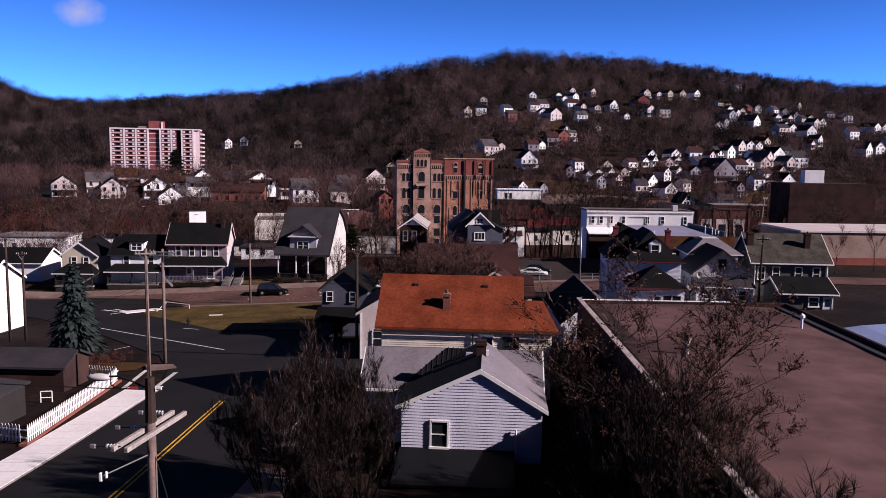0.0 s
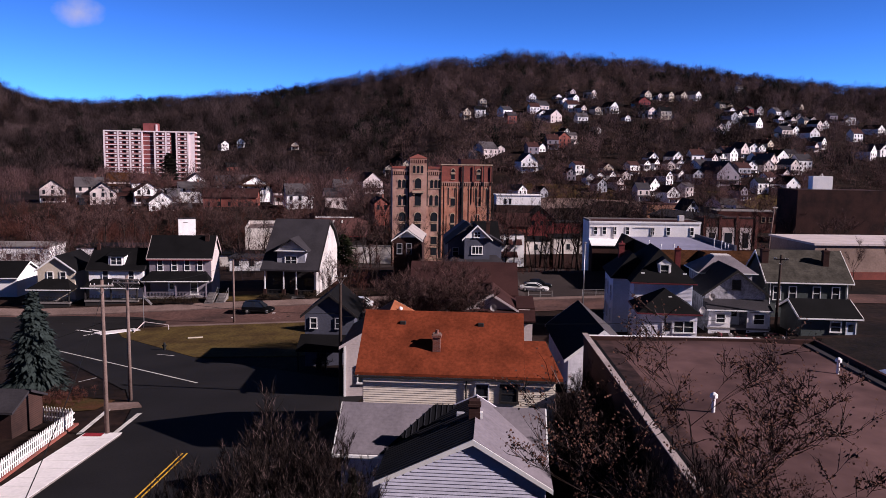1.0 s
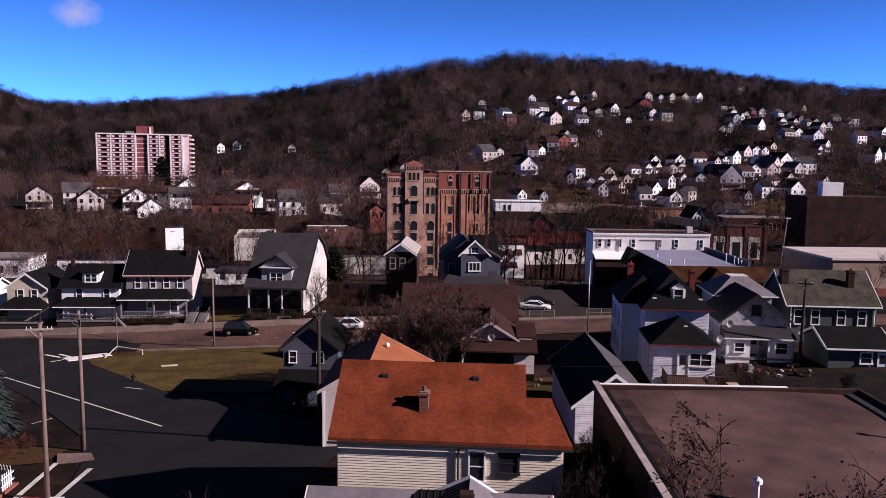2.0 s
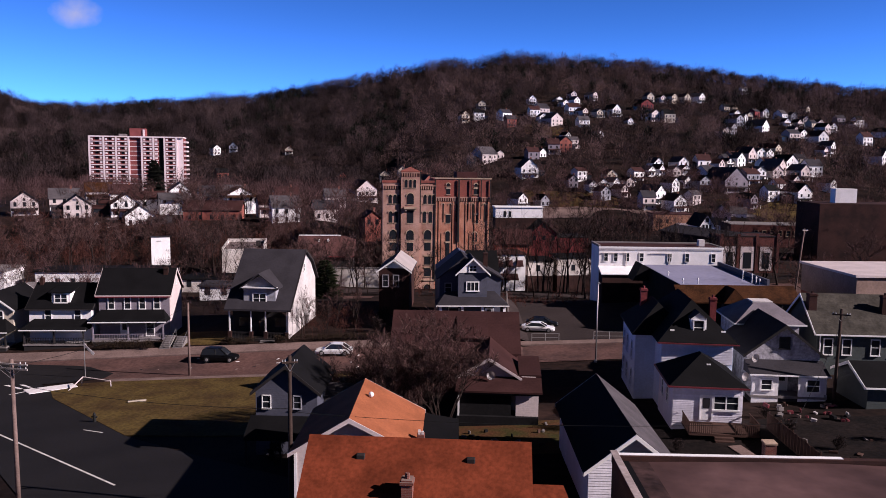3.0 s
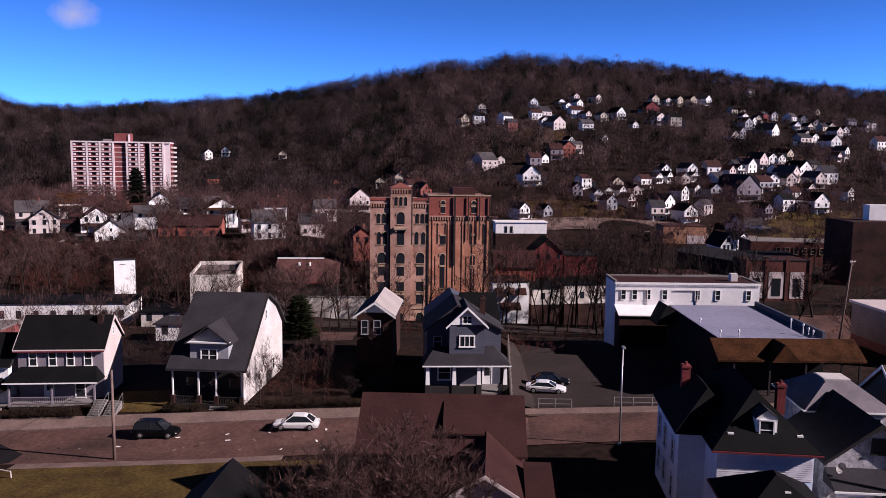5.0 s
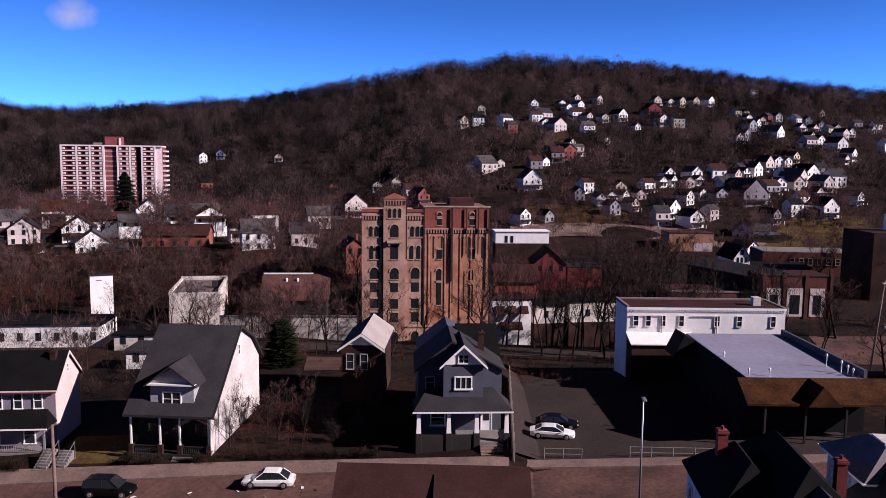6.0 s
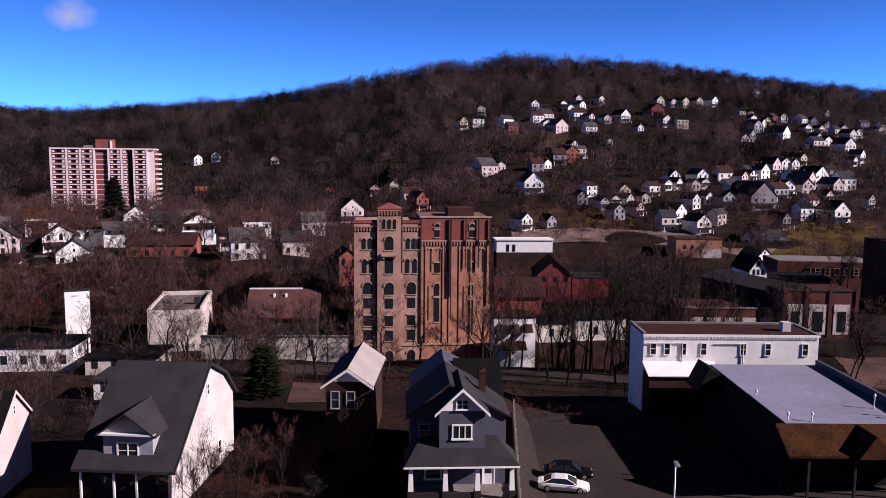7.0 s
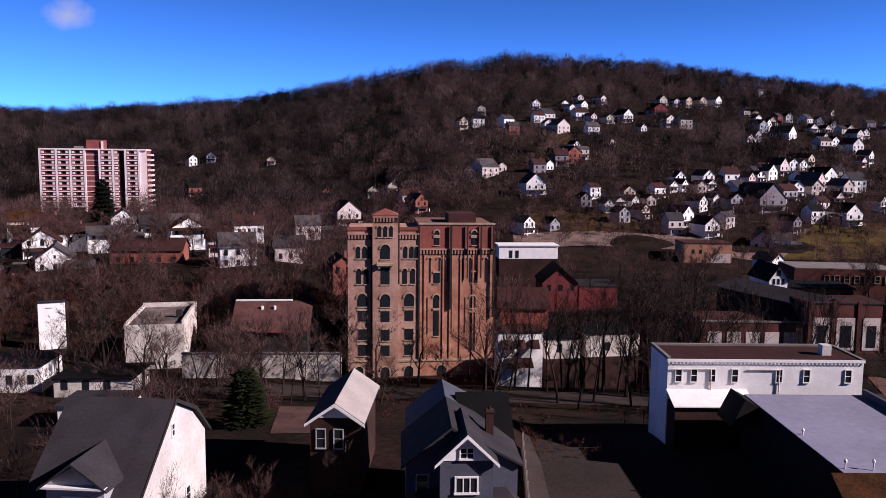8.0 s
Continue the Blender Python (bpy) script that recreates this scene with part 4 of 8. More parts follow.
part("roof", hip_roof(0, 6.4, 0, 13, 5.303, 3.4, 0.4), M_DARK, bl)
part("side_roof", hip_roof(-1.9, 3.0, 3.2, 12.0, 5.303, 2.6, 0.35), M_DARK, bl)
part("gutter", boxes((-0.45, 6.85, -0.52, -0.41, 5.3, 5.4)), M_REDTRIM, bl)
boards(bl, 0.05, 6.35, -0.003, 3.4, 5.25, 0.15)
for uu in (5.0, 8.0, 10.5):
    window(bl, "left", -1.92, uu, 2.6, 0.8, 1.6, M_LIGHTBLUE)
    window(bl, "left", -1.92, uu, -0.2, 0.8, 1.6, M_LIGHTBLUE)
part("dormer_wall", prism([(2.7, 5.6), (4.1, 5.6), (4.1, 7.5), (3.4, 8.0), (2.7, 7.5)], 0.7, 3.2, "y"), M_TRIM, bl)
part("dormer_roof", chevron(0.6, 3.4, 2.7, 4.1, 7.5, 0.55, 0.1, 0.06, "y"), M_SLATE, bl)
window(bl, "front", 0.69, 3.4, 6.0, 0.85, 1.3)
for xx, yy in ((1.0, 0.7), (5.6, 0.7)):
    part("skylight", boxes((xx - 0.2, xx + 0.2, yy - 0.2, yy + 0.2, 6.0, 6.42)), M_TRIM, bl)
chimney(bl, 5.6, 5.0, 6.5, 8.8, 0.6, 0.6, M_BARNRED)
chimney(bl, -0.3, 9.5, 6.5, 8.8, 0.65, 0.65, M_BARNRED)
dish(24.4, 93.9, 3.4, 30, 0.42)

# grey house with a broad porch
g3 = gable_house("grey_porch_house", "grey house with stone-shingled gable and dark roof", 26.0, 97.5, 1.0, -1, 6.7, 7.5, 3.7, 2.6, "y", M_SHAKE, M_SLATE, 0.45, M_DARKTRIM)
window(g3, "front", -0.03, 3.4, 4.2, 0.8, 1.0, M_DARKTRIM)
porch(g3, -0.1, 6.8, -2.0, 0, 0.1, 2.0, 0.9, 2, M_SLATE, M_GREYSIDE, False, -1.5, 0.0, 0.15)
for uu, ww, hh, vv in ((1.4, 0.9, 1.1, 0.9), (5.6, 1.2, 1.2, 0.8)):
    window(g3, "front", -0.03, uu, vv, ww, hh)
door(g3, "front", -0.03, 3.3, 0.05)
for x0, x1 in ((0, 2.4), (4.2, 6.7)):
    part("porch_wall", boxes((x0, x1, -1.95, -1.85, -1, 1.9)), M_WHITE, g3)
window(g3, "front", -1.96, 1.3, 0.7, 0.9, 0.9)
window(g3, "front", -1.96, 5.5, 0.6, 1.1, 1.1)
dish(26.3, 96.9, 4.4, 20, 0.42)
h3 = hip_house("hipped_grey_house", "grey house with pale flat-topped hipped roof", 27.3, 104.5, 1.0, -1, 6.1, 6.6, 5.0, 1.75, M_SHAKE, M_PALEROOF, 0.5, M_TRIM, cap=1.1)
part("roof_deck", boxes((2.0, 4.1, 2.3, 4.3, 6.9, 7.02)), M_RENDER, h3)
window(h3, "front", -0.03, 1.0, 3.2, 0.9, 1.3)
window(h3, "front", -0.03, 5.1, 3.2, 0.9, 1.3)

# grey-green house with four windows and its garage
gb = gable_house("grey_green_house", "dark grey-green house with mossy slate roof", 35.8, 105.6, 0.2, 0, 9.8, 8.4, 4.95, 3.2, "x", M_GREEN, M_MOSSY, 0.4, M_TRIM)
for uu in (1.1, 3.0, 5.9, 8.2):
    window(gb, "front", -0.03, uu, 2.6, 0.8, 1.6)
for xx in (0.25, 9.55):
    bm = bmesh.new()
    cyl(bm, (xx, -0.1, -1), (xx, -0.1, 5.0), 0.06, 0.06, 6)
    part("downpipe", bm, M_TRIM, gb)
chimney(gb, 7.6, 2.2, 6.0, 8.6, 0.7, 0.7, M_BRICK_SOOTSHADE)
chimney(gb, 0.2, 2.6, 6.0, 8.6, 0.8, 0.9, M_BRICK_SOOTSHADE)
ga = gable_house("dark_garage", "dark garage with a white-edged black roof", 35.0, 92.6, 0.6, 0, 5.9, 6.2, 2.5, 1.3, "x", M_GREEN, M_DARK, 0.4, M_TRIM)
window(ga, "front", -0.03, 3.6, 1.0, 1.0, 1.0)
door(ga, "front", -0.03, 5.2, 0.0, 0.9, 2.0, M_LIGHTBLUE)


# ---- far side of the cross street ----
# gambrel house
gm = thing("gambrel_house", "grey house with long slate roof and white gable wall", "house", pose(-34.0, 123.9, -1.9))
prof = [(2.2, -1.5), (15.5, -1.5), (15.5, 6.6), (12.6, 9.3), (8.6, 11.25), (2.2, 5.4)]
part("wall", prism(prof, 0, 8.4, "x"), M_RENDER, gm)
# porch wall coloured dark for the deep shade under the roof
part("front_wall", boxes((0.02, 8.38, 2.12, 2.19, -1.5, 4.6)), M_DARKTRIM, gm)
bm = prism([(-0.3, 4.05), (8.6, 11.27), (8.6, 11.5), (-0.3, 4.3)], -0.35, 8.75, "x")
part("roof", bm, M_SLATE, gm)
part("rear_roof", prism([(8.62, 11.27), (12.7, 9.32), (15.9, 6.3), (15.95, 6.5), (12.8, 9.55), (8.62, 11.5)], -0.35, 8.75, "x"), M_SLATE, gm)
part("barge_board", prism([(-0.35, 4.05), (8.6, 11.25), (12.65, 9.3), (15.9, 6.3), (15.95, 6.5), (12.8, 9.6), (8.6, 11.55), (-0.35, 4.32)], 8.77, 8.83, "x"), M_DARKTRIM, gm)
part("dormer_wall", prism([(2.0, 4.6), (6.4, 4.6), (6.4, 7.3), (4.2, 8.7), (2.0, 7.3)], 0.9, 6.4, "y"), M_GREYSIDE, gm)
part("dormer_roof", chevron(0.4, 6.6, 2.0, 6.4, 7.2, 1.65, 0.45, 0.18, "y"), M_SLATE, gm)
part("dormer_pediment", boxes((1.7, 6.7, 0.42, 0.9, 7.05, 7.2)), M_TRIM, gm)
window(gm, "front", 0.88, 4.2, 5.0, 1.7, 1.25, style="pair")
part("porch_side_wall", boxes((8.28, 8.39, 0.0, 2.1, -1.5, 4.5)), M_RENDER, gm)
for xx in (0.25, 3.2, 5.2, 8.1):
    part("porch_post", boxes((xx - 0.08, xx + 0.08, 0.08, 0.24, 1.2, 4.1)), M_TRIM, gm)
    part("porch_pier", boxes((xx - 0.24, xx + 0.24, -0.05, 0.4, -1, 1.2), bevel=0.02), M_BRICK_SOOTSHADE, gm)
part("porch_deck", boxes((0, 8.4, -0.1, 2.1, -1.5, 0.3)), M_DARKTRIM, gm)
part("porch_rail", boxes((0.3, 3.1, 0.1, 0.2, 1.0, 1.1), (5.3, 8.0, 0.1, 0.2, 1.0, 1.1), *[(0.4 + 0.2 * k, 0.45 + 0.2 * k, 0.12, 0.18, 0.3, 1.0) for k in range(14)], *[(5.4 + 0.2 * k, 5.45 + 0.2 * k, 0.12, 0.18, 0.3, 1.0) for k in range(13)]), M_DARKTRIM, gm)
for k in range(6):
    part("porch_step", boxes((4.6, 6.6, -0.45 - 0.3 * k, -0.12 - 0.3 * k, -1.6, 0.1 - 0.2 * k)), M_CONC, gm)
# trims and door are darkened too, to carry the porch's shade
window(gm, "front", 2.1, 6.7, 1.4, 1.5, 1.3, M_DARKTRIM, "pair")
window(gm, "front", 2.1, 1.6, 1.4, 1.3, 1.3, M_DARKTRIM)
door(gm, "front", 2.1, 4.2, 0.3, leaf=M_DECK, trim=M_DARKTRIM)
window(gm, "right", 8.42, 8.5, 8.4, 0.5, 1.0)
window(gm, "right", 8.42, 11.2, 1.5, 0.8, 1.4)

# mauve-grey house with a white gable wall
g2 = gable_house("mauve_house", "mauve-grey house with black roof and cream gable wall", -53.2, 126.4, -2.9, 9, 9.6, 6.6, 6.4, 3.0, "x", M_PURPLE, M_DARK, 0.35, M_PINKWHITE)
part("gable_wall", prism([(0.02, -2), (6.58, -2), (6.58, 6.38), (3.3, 9.38), (0.02, 6.38)], 9.605, 9.66, "x"), M_PINKWHITE, g2)
part("eave_trim", boxes((-0.3, 9.9, -0.56, -0.5, 5.95, 6.1)), M_REDTRIM, g2)
for uu in (1.7, 3.9, 5.9, 7.9):
    window(g2, "front", -0.03, uu, 4.3, 0.75, 1.6)
window(g2, "right", 9.67, 3.3, 7.3, 0.4, 0.8)
porch(g2, -0.3, 9.4, -2.4, 0, 0.3, 2.8, 1.2, 3, M_DARK, M_PURPLE, True, -2, 0.9)
window(g2, "front", -0.03, 6.9, 0.5, 1.0, 1.8)
door(g2, "front", -0.03, 3.4, 0.3)
chimney(g2, 8.6, 2.6, 8.2, 9.8, 0.6, 0.6, M_BRICK_SOOTSHADE)
# white house with a dormer
wh = gable_house("white_dormer_house", "white house with black roof and white dormer", -62.4, 124.8, -3.3, 7, 8.4, 7.5, 4.9, 2.8, "x", M_WHITE, M_DARK, 0.35, M_DARKTRIM)
for uu in (2.6, 6.6):
    window(wh, "front", -0.03, uu, 3.0, 0.8, 1.6)
part("dormer_wall", prism([(2.9, 5.3), (5.4, 5.3), (5.4, 6.9), (2.9, 6.9)], 0.6, 3.2, "y"), M_WHITE, wh)
part("dormer_roof", prism([(0.3, 6.9), (3.8, 7.4), (3.8, 7.55), (0.3, 7.05)], 2.6, 5.7, "x"), M_DARK, wh)
window(wh, "front", 0.58, 4.15, 5.6, 1.6, 1.1, style="pair")
porch(wh, 0.1, 8.3, -2.4, 0, 0.3, 2.2, 1.0, 3, M_DARK, M_DARKTRIM, True, -2, 0.9)
chimney(wh, 0.4, 3.5, 7.0, 8.6, 0.5, 0.5, M_BRICK_SOOTSHADE)
# beige house
be = gable_house("beige_house", "small beige house with front gable and hipped porch", -70.6, 124.4, -3.7, 6, 5.8, 9, 5.0, 2.1, "y", M_BEIGE, M_DARK, 0.35, M_TRIM)
window(be, "front", -0.03, 2.0, 3.2, 0.8, 1.5)
window(be, "front", -0.03, 4.0, 3.2, 0.8, 1.5)
porch(be, -0.2, 6.0, -2.6, 0, 0.3, 2.2, 1.3, 2, M_DARK, M_DARKTRIM, True, -2, 1.6)
for i, (hx, hy, hw) in enumerate(((-86, 128, 9), (-101, 131, 9))):
    lo = gable_house("low_dark_house", "low dark house with white walls behind trees", hx, hy, -3.7, 6, hw, 8, 3.0, 2.0, "x", M_WHITE, M_DARK, 0.4, M_TRIM)
    window(lo, "front", -0.03, 3, 1.0, 1.2, 1.3)

# blue-grey house with a white gable, porch and steps
bh = thing("blue_grey_house", "blue-grey house with white gable and deep porch", "house", pose(-5.4, 125.9, 0.2, 0, 0, 7))
part("wall", prism([(0, -2), (8.4, -2), (8.4, 6.5), (3.36, 9.2), (0, 6.5)], 1.6, 15, "y"), M_BLUEGREY, bh)
part("roof", chevron(1.3, 9.0, 0, 8.4, 6.5, 2.7, 0.4, 0.2, "y", 0.4), M_SLATE, bh)
part("rear_roof", chevron(4.3, 8.9, 6.5, 15.2, 6.3, 2.7, 0.3, 0.2, "x"), M_DARK, bh)
part("bay_wall", prism([(2.45, 2.6), (6.35, 2.6), (6.35, 7.45), (4.4, 9.3), (2.45, 7.45)], 0, 4.0, "y"), M_BLUEGREY, bh)
part("bay_roof", chevron(-0.45, 6.0, 2.4, 6.4, 7.4, 1.9, 0.35, 0.16, "y"), M_SLATE, bh)
part("gable_board", prism([(2.45, 7.4), (6.35, 7.4), (4.4, 9.2)], -0.06, -0.005, "y"), M_TRIM, bh)
part("barge_board", fascia(2.4, 6.4, 7.4, 1.9, 0.35, -0.49, "y", 0.17), M_TRIM, bh)
window(bh, "front", -0.065, 4.4, 7.6, 0.9, 0.75, style="pair")
window(bh, "front", -0.03, 4.4, 5.0, 1.5, 1.1, style="triple")
window(bh, "front", 1.58, 1.2, 4.6, 0.8, 1.1, M_GREYSIDE)
porch(bh, -0.2, 8.7, -1.9, 1.6, 0.2, 3.2, 1.3, 0, M_SLATE, M_TRIM, False, -2, 1.5, 0.35, M_CONC)
for xx in (0.0, 2.9, 5.6, 8.5):
    part("pier", boxes((xx - 0.3, xx + 0.3, -2.1, -1.5, -2, 1.15), bevel=0.02), M_DARKTRIM, bh)
    bm = bmesh.new()
    bmesh.ops.create_cone(bm, cap_ends=True, segments=4, radius1=0.32, radius2=0.22, depth=2.05, matrix=Matrix.Translation((xx, -1.8, 2.175)) @ Matrix.Rotation(radians(45), 4, "Z"))
    part("porch_column", bm, M_TRIM, bh, "white tapered column")
for x0, x1 in ((0.3, 2.6), (3.2, 5.3)):
    part("porch_wall", boxes((x0, x1, -2.0, -1.75, -1.5, 0.95)), M_DARKTRIM, bh)
window(bh, "front", 1.58, 2.0, 0.8, 1.3, 1.5)
door(bh, "front", 1.58, 6.9, 0.2)
for k in range(8):
    part("porch_step", boxes((5.9, 8.1, -2.45 - 0.32 * k, -2.12 - 0.32 * k, -2.2, 0.05 - 0.18 * k)), M_WALK_OLD, bh)
chimney(bh, 6.6, 5.0, 6.5, 9.6, 0.6, 0.6, M_BRICK_SOOTSHADE)

# brick cottage with a bright metal roof slope
# brick and window trim coloured darker for the neighbour house's shade
co = gable_house("brick_cottage", "dark brick cottage with a bright metal roof", -15.6, 138.6, -0.4, 2, 4.6, 11, 6.3, 1.6, "y", M_BRICK_SOOTSHADE, M_SLATE, 0.4, M_TRIM)
bm = bmesh.new()
extrude(bm, [(2.35, -0.42, 8.13), (5.0, -0.42, 6.29), (5.0, -0.42, 6.35), (2.35, -0.42, 8.19)], (0, 11.8, 0))
part("roof_sheet", bm, M_METALROOF, co, "bright pinkish metal roof sheet")
for uu in (1.0, 2.6):
    window(co, "front", -0.03, uu, 3.9, 0.75, 1.7, M_GREYSIDE)
part("gable_board", prism([(0.85, 6.7), (3.75, 6.7), (2.3, 7.65)], -0.06, -0.005, "y"), M_TRIM, co)

# white commercial building and its flat-roofed hall
wb = thing("white_brick_building", "two-storey off-white commercial building with small sash windows", "building", pose(19.4, 154.1, -0.5, 0, 0, 4))
part("wall", boxes((0, 20.9, 0, 6.5, -4, 9.0)), M_WHITE, wb)
part("cornice", boxes((-0.1, 21.0, -0.14, -0.004, 8.8, 9.1)), M_TRIM, wb)
part("parapet", boxes((-0.1, 0.25, -0.1, 6.6, 9.0, 9.35), (20.65, 21.0, -0.1, 6.6, 9.0, 9.2), (0.25, 20.65, 6.2, 6.6, 9.0, 9.3)), M_CONC, wb)
part("roof", boxes((0.25, 20.65, 0.0, 6.2, 9.0, 9.08)), M_BROWN, wb)
cb = part("corbel", boxes((0.0, 0.16, -0.12, -0.004, 8.55, 8.797)), M_WHITE, wb).data
for k in range(1, 52):
    share("corbel", cb, wb, pose(0.404 * k, 0, 0))
for uu in (1.17, 2.81, 4.76, 7.18, 11.91, 14.85, 19.3):
    window(wb, "front", -0.03, uu, 6.65, 0.6, 1.35)
bm = bmesh.new()
cyl(bm, (4.6, -0.12, 4.2), (4.6, -0.12, 8.0), 0.07, 0.07, 6)
cyl(bm, (0.4, -0.12, 8.0), (4.6, -0.12, 8.05), 0.07, 0.07, 6)
part("drain_pipe", bm, M_STAINED, wb)
bm = bmesh.new()
cyl(bm, (11.9, -0.12, 5.2), (11.9, -0.12, 8.0), 0.07, 0.07, 6)
cyl(bm, (8.6, -0.12, 8.0), (11.9, -0.12, 8.0), 0.07, 0.07, 6)
part("drain_pipe", bm, M_STAINED, wb)
part("lean_to_roof", prism([(-3.0, 4.7), (-0.01, 5.7), (-0.01, 5.82), (-3.0, 4.82)], -0.1, 8.5, "x"), M_WHITE, wb)
# dark block stands for the shade below the lean-to roof
part("lean_to_wall", boxes((0.1, 8.3, -2.7, -0.01, -4, 4.7)), M_BRICK_SOOTSHADE, wb)
part("vent_block", boxes((17.4, 18.4, 2, 3, 9.0, 10.2)), M_RENDER, wb)
hall = thing("flat_roof_hall", "single-storey hall with pale lilac flat roof and rust-brown eaves", "building", pose(27.4, 130.6, -0.5, 0, 0, 4))
# wall coloured black for the shade on its left side
part("wall", prism([(0, -3), (19.4, -3), (19.4, 6.6), (0, 6.4)], 0, 12.3, "x"), M_BLACKSHADE, hall)
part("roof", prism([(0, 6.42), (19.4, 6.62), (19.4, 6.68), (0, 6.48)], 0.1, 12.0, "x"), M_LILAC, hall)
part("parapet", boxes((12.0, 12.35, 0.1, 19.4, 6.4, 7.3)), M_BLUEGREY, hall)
# black prism shaped to fit a dark triangle in the camera's view
part("side_lean_to", prism([(-2.6, 4.6), (-1.3, 7.3), (-0.02, 6.6), (-0.02, 4.6)], 15.5, 19.4, "y"), M_BLACKSHADE, hall)
part("mansard", prism([(-3.0, 4.45), (-0.02, 6.3), (-0.02, 6.5), (-3.0, 4.65)], -0.9, 15.6, "x"), M_RUST, hall)
bm = bmesh.new()
extrude(bm, [(4.9, -3.4, 4.5), (8.2, -3.4, 4.5), (6.3, -3.4, 6.5)], (0, 3.2, 0))
part("mansard_gable", bm, M_RUST, hall)
for xx in (1, 5, 9, 13, 15):
    part("eave_post", boxes((xx - 0.1, xx + 0.1, -2.8, -2.6, -2, 4.55)), M_DARKTRIM, hall)
part("porch_base", boxes((-0.5, 15.2, -2.9, -0.01, -3, 0.2)), M_CONC, hall)
for xx, yy, hh in ((0.7, 8.0, 0.5), (0.6, 0.8, 0.6), (2.6, 0.5, 0.7), (10.6, 1.9, 1.2), (10.9, 1.2, 0.9), (11.2, 0.7, 0.7), (10.2, 4.2, 1.3)):
    roof_vent(27.4 + xx - yy * 0.07, 130.6 + yy + xx * 0.07, 5.95, hh, 0.6)
# pale box store at the edge
bx = thing("box_store", "large flat store with a pale roof and brick base", "building", pose(54.5, 138.5, 0.0, 0, 0, 6))
part("wall", boxes((0, 40, 0, 16, 2.0, 6.4)), M_TANWALL, bx)
part("brick_base", boxes((0.02, 39.9, -0.05, 15.9, -3, 1.99)), M_BRICK_RED, bx)
part("roof", boxes((-0.3, 40.3, -0.3, 16.3, 6.41, 6.75)), M_PINKWHITE, bx)
window(bx, "front", -0.06, 3.5, 0.2, 1.6, 1.2, M_DARKTRIM)


# ---- brewery ----
br = thing("brick_brewery", "tall old tan brick brewery with a corner tower", "building", pose(-24.6, 203.6, -6.0, 0, 0, 9))
GZ = -5.0


def arch(bm, u, v0, v1, w, y0, y1, n=8):
    """A round-headed block in a front wall: its top is a half circle."""
    r = w / 2
    pts = [(u - r, y0, v0)] + [(u - r * math.cos(math.pi * k / n), y0, v1 - r + r * math.sin(math.pi * k / n)) for k in range(n + 1)] + [(u + r, y0, v0)]
    return extrude(bm, pts, (0, y1 - y0, 0))


def arch_ring(bm, u, v, r, y0, y1, t=0.28, n=10):
    """One bent band over a round head."""
    inner = [(u - r * math.cos(math.pi * k / n), y0, v + r * math.sin(math.pi * k / n)) for k in range(n + 1)]
    outer = [(u - (r + t) * math.cos(math.pi * k / n), y0, v + (r + t) * math.sin(math.pi * k / n)) for k in range(n + 1)]
    rows = [[bm.verts.new(p) for p in row] for row in (inner, outer)]
    rows += [[bm.verts.new((p[0], y1, p[2])) for p in row] for row in (inner, outer)]
    for k in range(n):
        for a, b in ((0, 1), (1, 3), (3, 2), (2, 0)):
            bm.faces.new((rows[a][k], rows[a][k + 1], rows[b][k + 1], rows[b][k]))
    for k in (0, n):
        bm.faces.new((rows[0][k], rows[1][k], rows[3][k], rows[2][k]))


def opening(u, v0, v1, w, round_top=True, y=-0.02, ring=True, sill=True):
    """A dark window opening: surround, glass set behind it and a mullion."""
    bm = bmesh.new()
    r = w / 2
    if round_top and ring:
        arch_ring(bm, u, v1 - r, r, y - 0.12, y + 0.01, 0.22)
    else:
        box(bm, u - r - 0.15, u + r + 0.15, y - 0.1, y + 0.01, v1 + 0.0, v1 + 0.25)
    fr = part("window", bm, M_STONE, br)
    if sill:
        part("sill", boxes((u - r - 0.14, u + r + 0.14, y - 0.12, y + 0.01, v0 - 0.16, v0)), M_STONE, fr)
    bm = bmesh.new()
    if round_top:
        arch(bm, u, v0, v1, w, y - 0.03, y + 0.02)
    else:
        box(bm, u - r, u + r, y - 0.03, y + 0.02, v0, v1)
    part("pane", bm, M_GLASS, fr)


part("wall", boxes((0, 12.4, 0, 16, GZ, 23.4)), M_BRICK_GREY, br)
part("right_wall", boxes((12.42, 25.7, 0.25, 18, GZ, 20.0)), M_BRICK_TAN, br)
part("top_storey", boxes((12.42, 25.7, 0.2, 18, 20.01, 24.4)), M_BRICK_RED, br)
part("tower", boxes((4.3, 8.7, -0.55, 4.5, GZ, 26.0)), M_BRICK_GREY, br)
part("tower_roof", hip_roof(4.3, 8.7, -0.55, 4.5, 26.0, 1.0, 0.1), M_BRICK_RED, br)
for x0, x1 in ((-0.1, 4.25), (8.75, 12.4)):
    part("parapet", boxes((x0, x1, -0.15, 0.3, 23.41, 24.0)), M_BRICK_RED, br)
part("coping", boxes((12.3, 25.8, 0.05, 0.5, 24.41, 24.7)), M_STONE, br)
part("penthouse", boxes((18, 23, 5, 12, 24.41, 26.0)), M_MAROON, br)
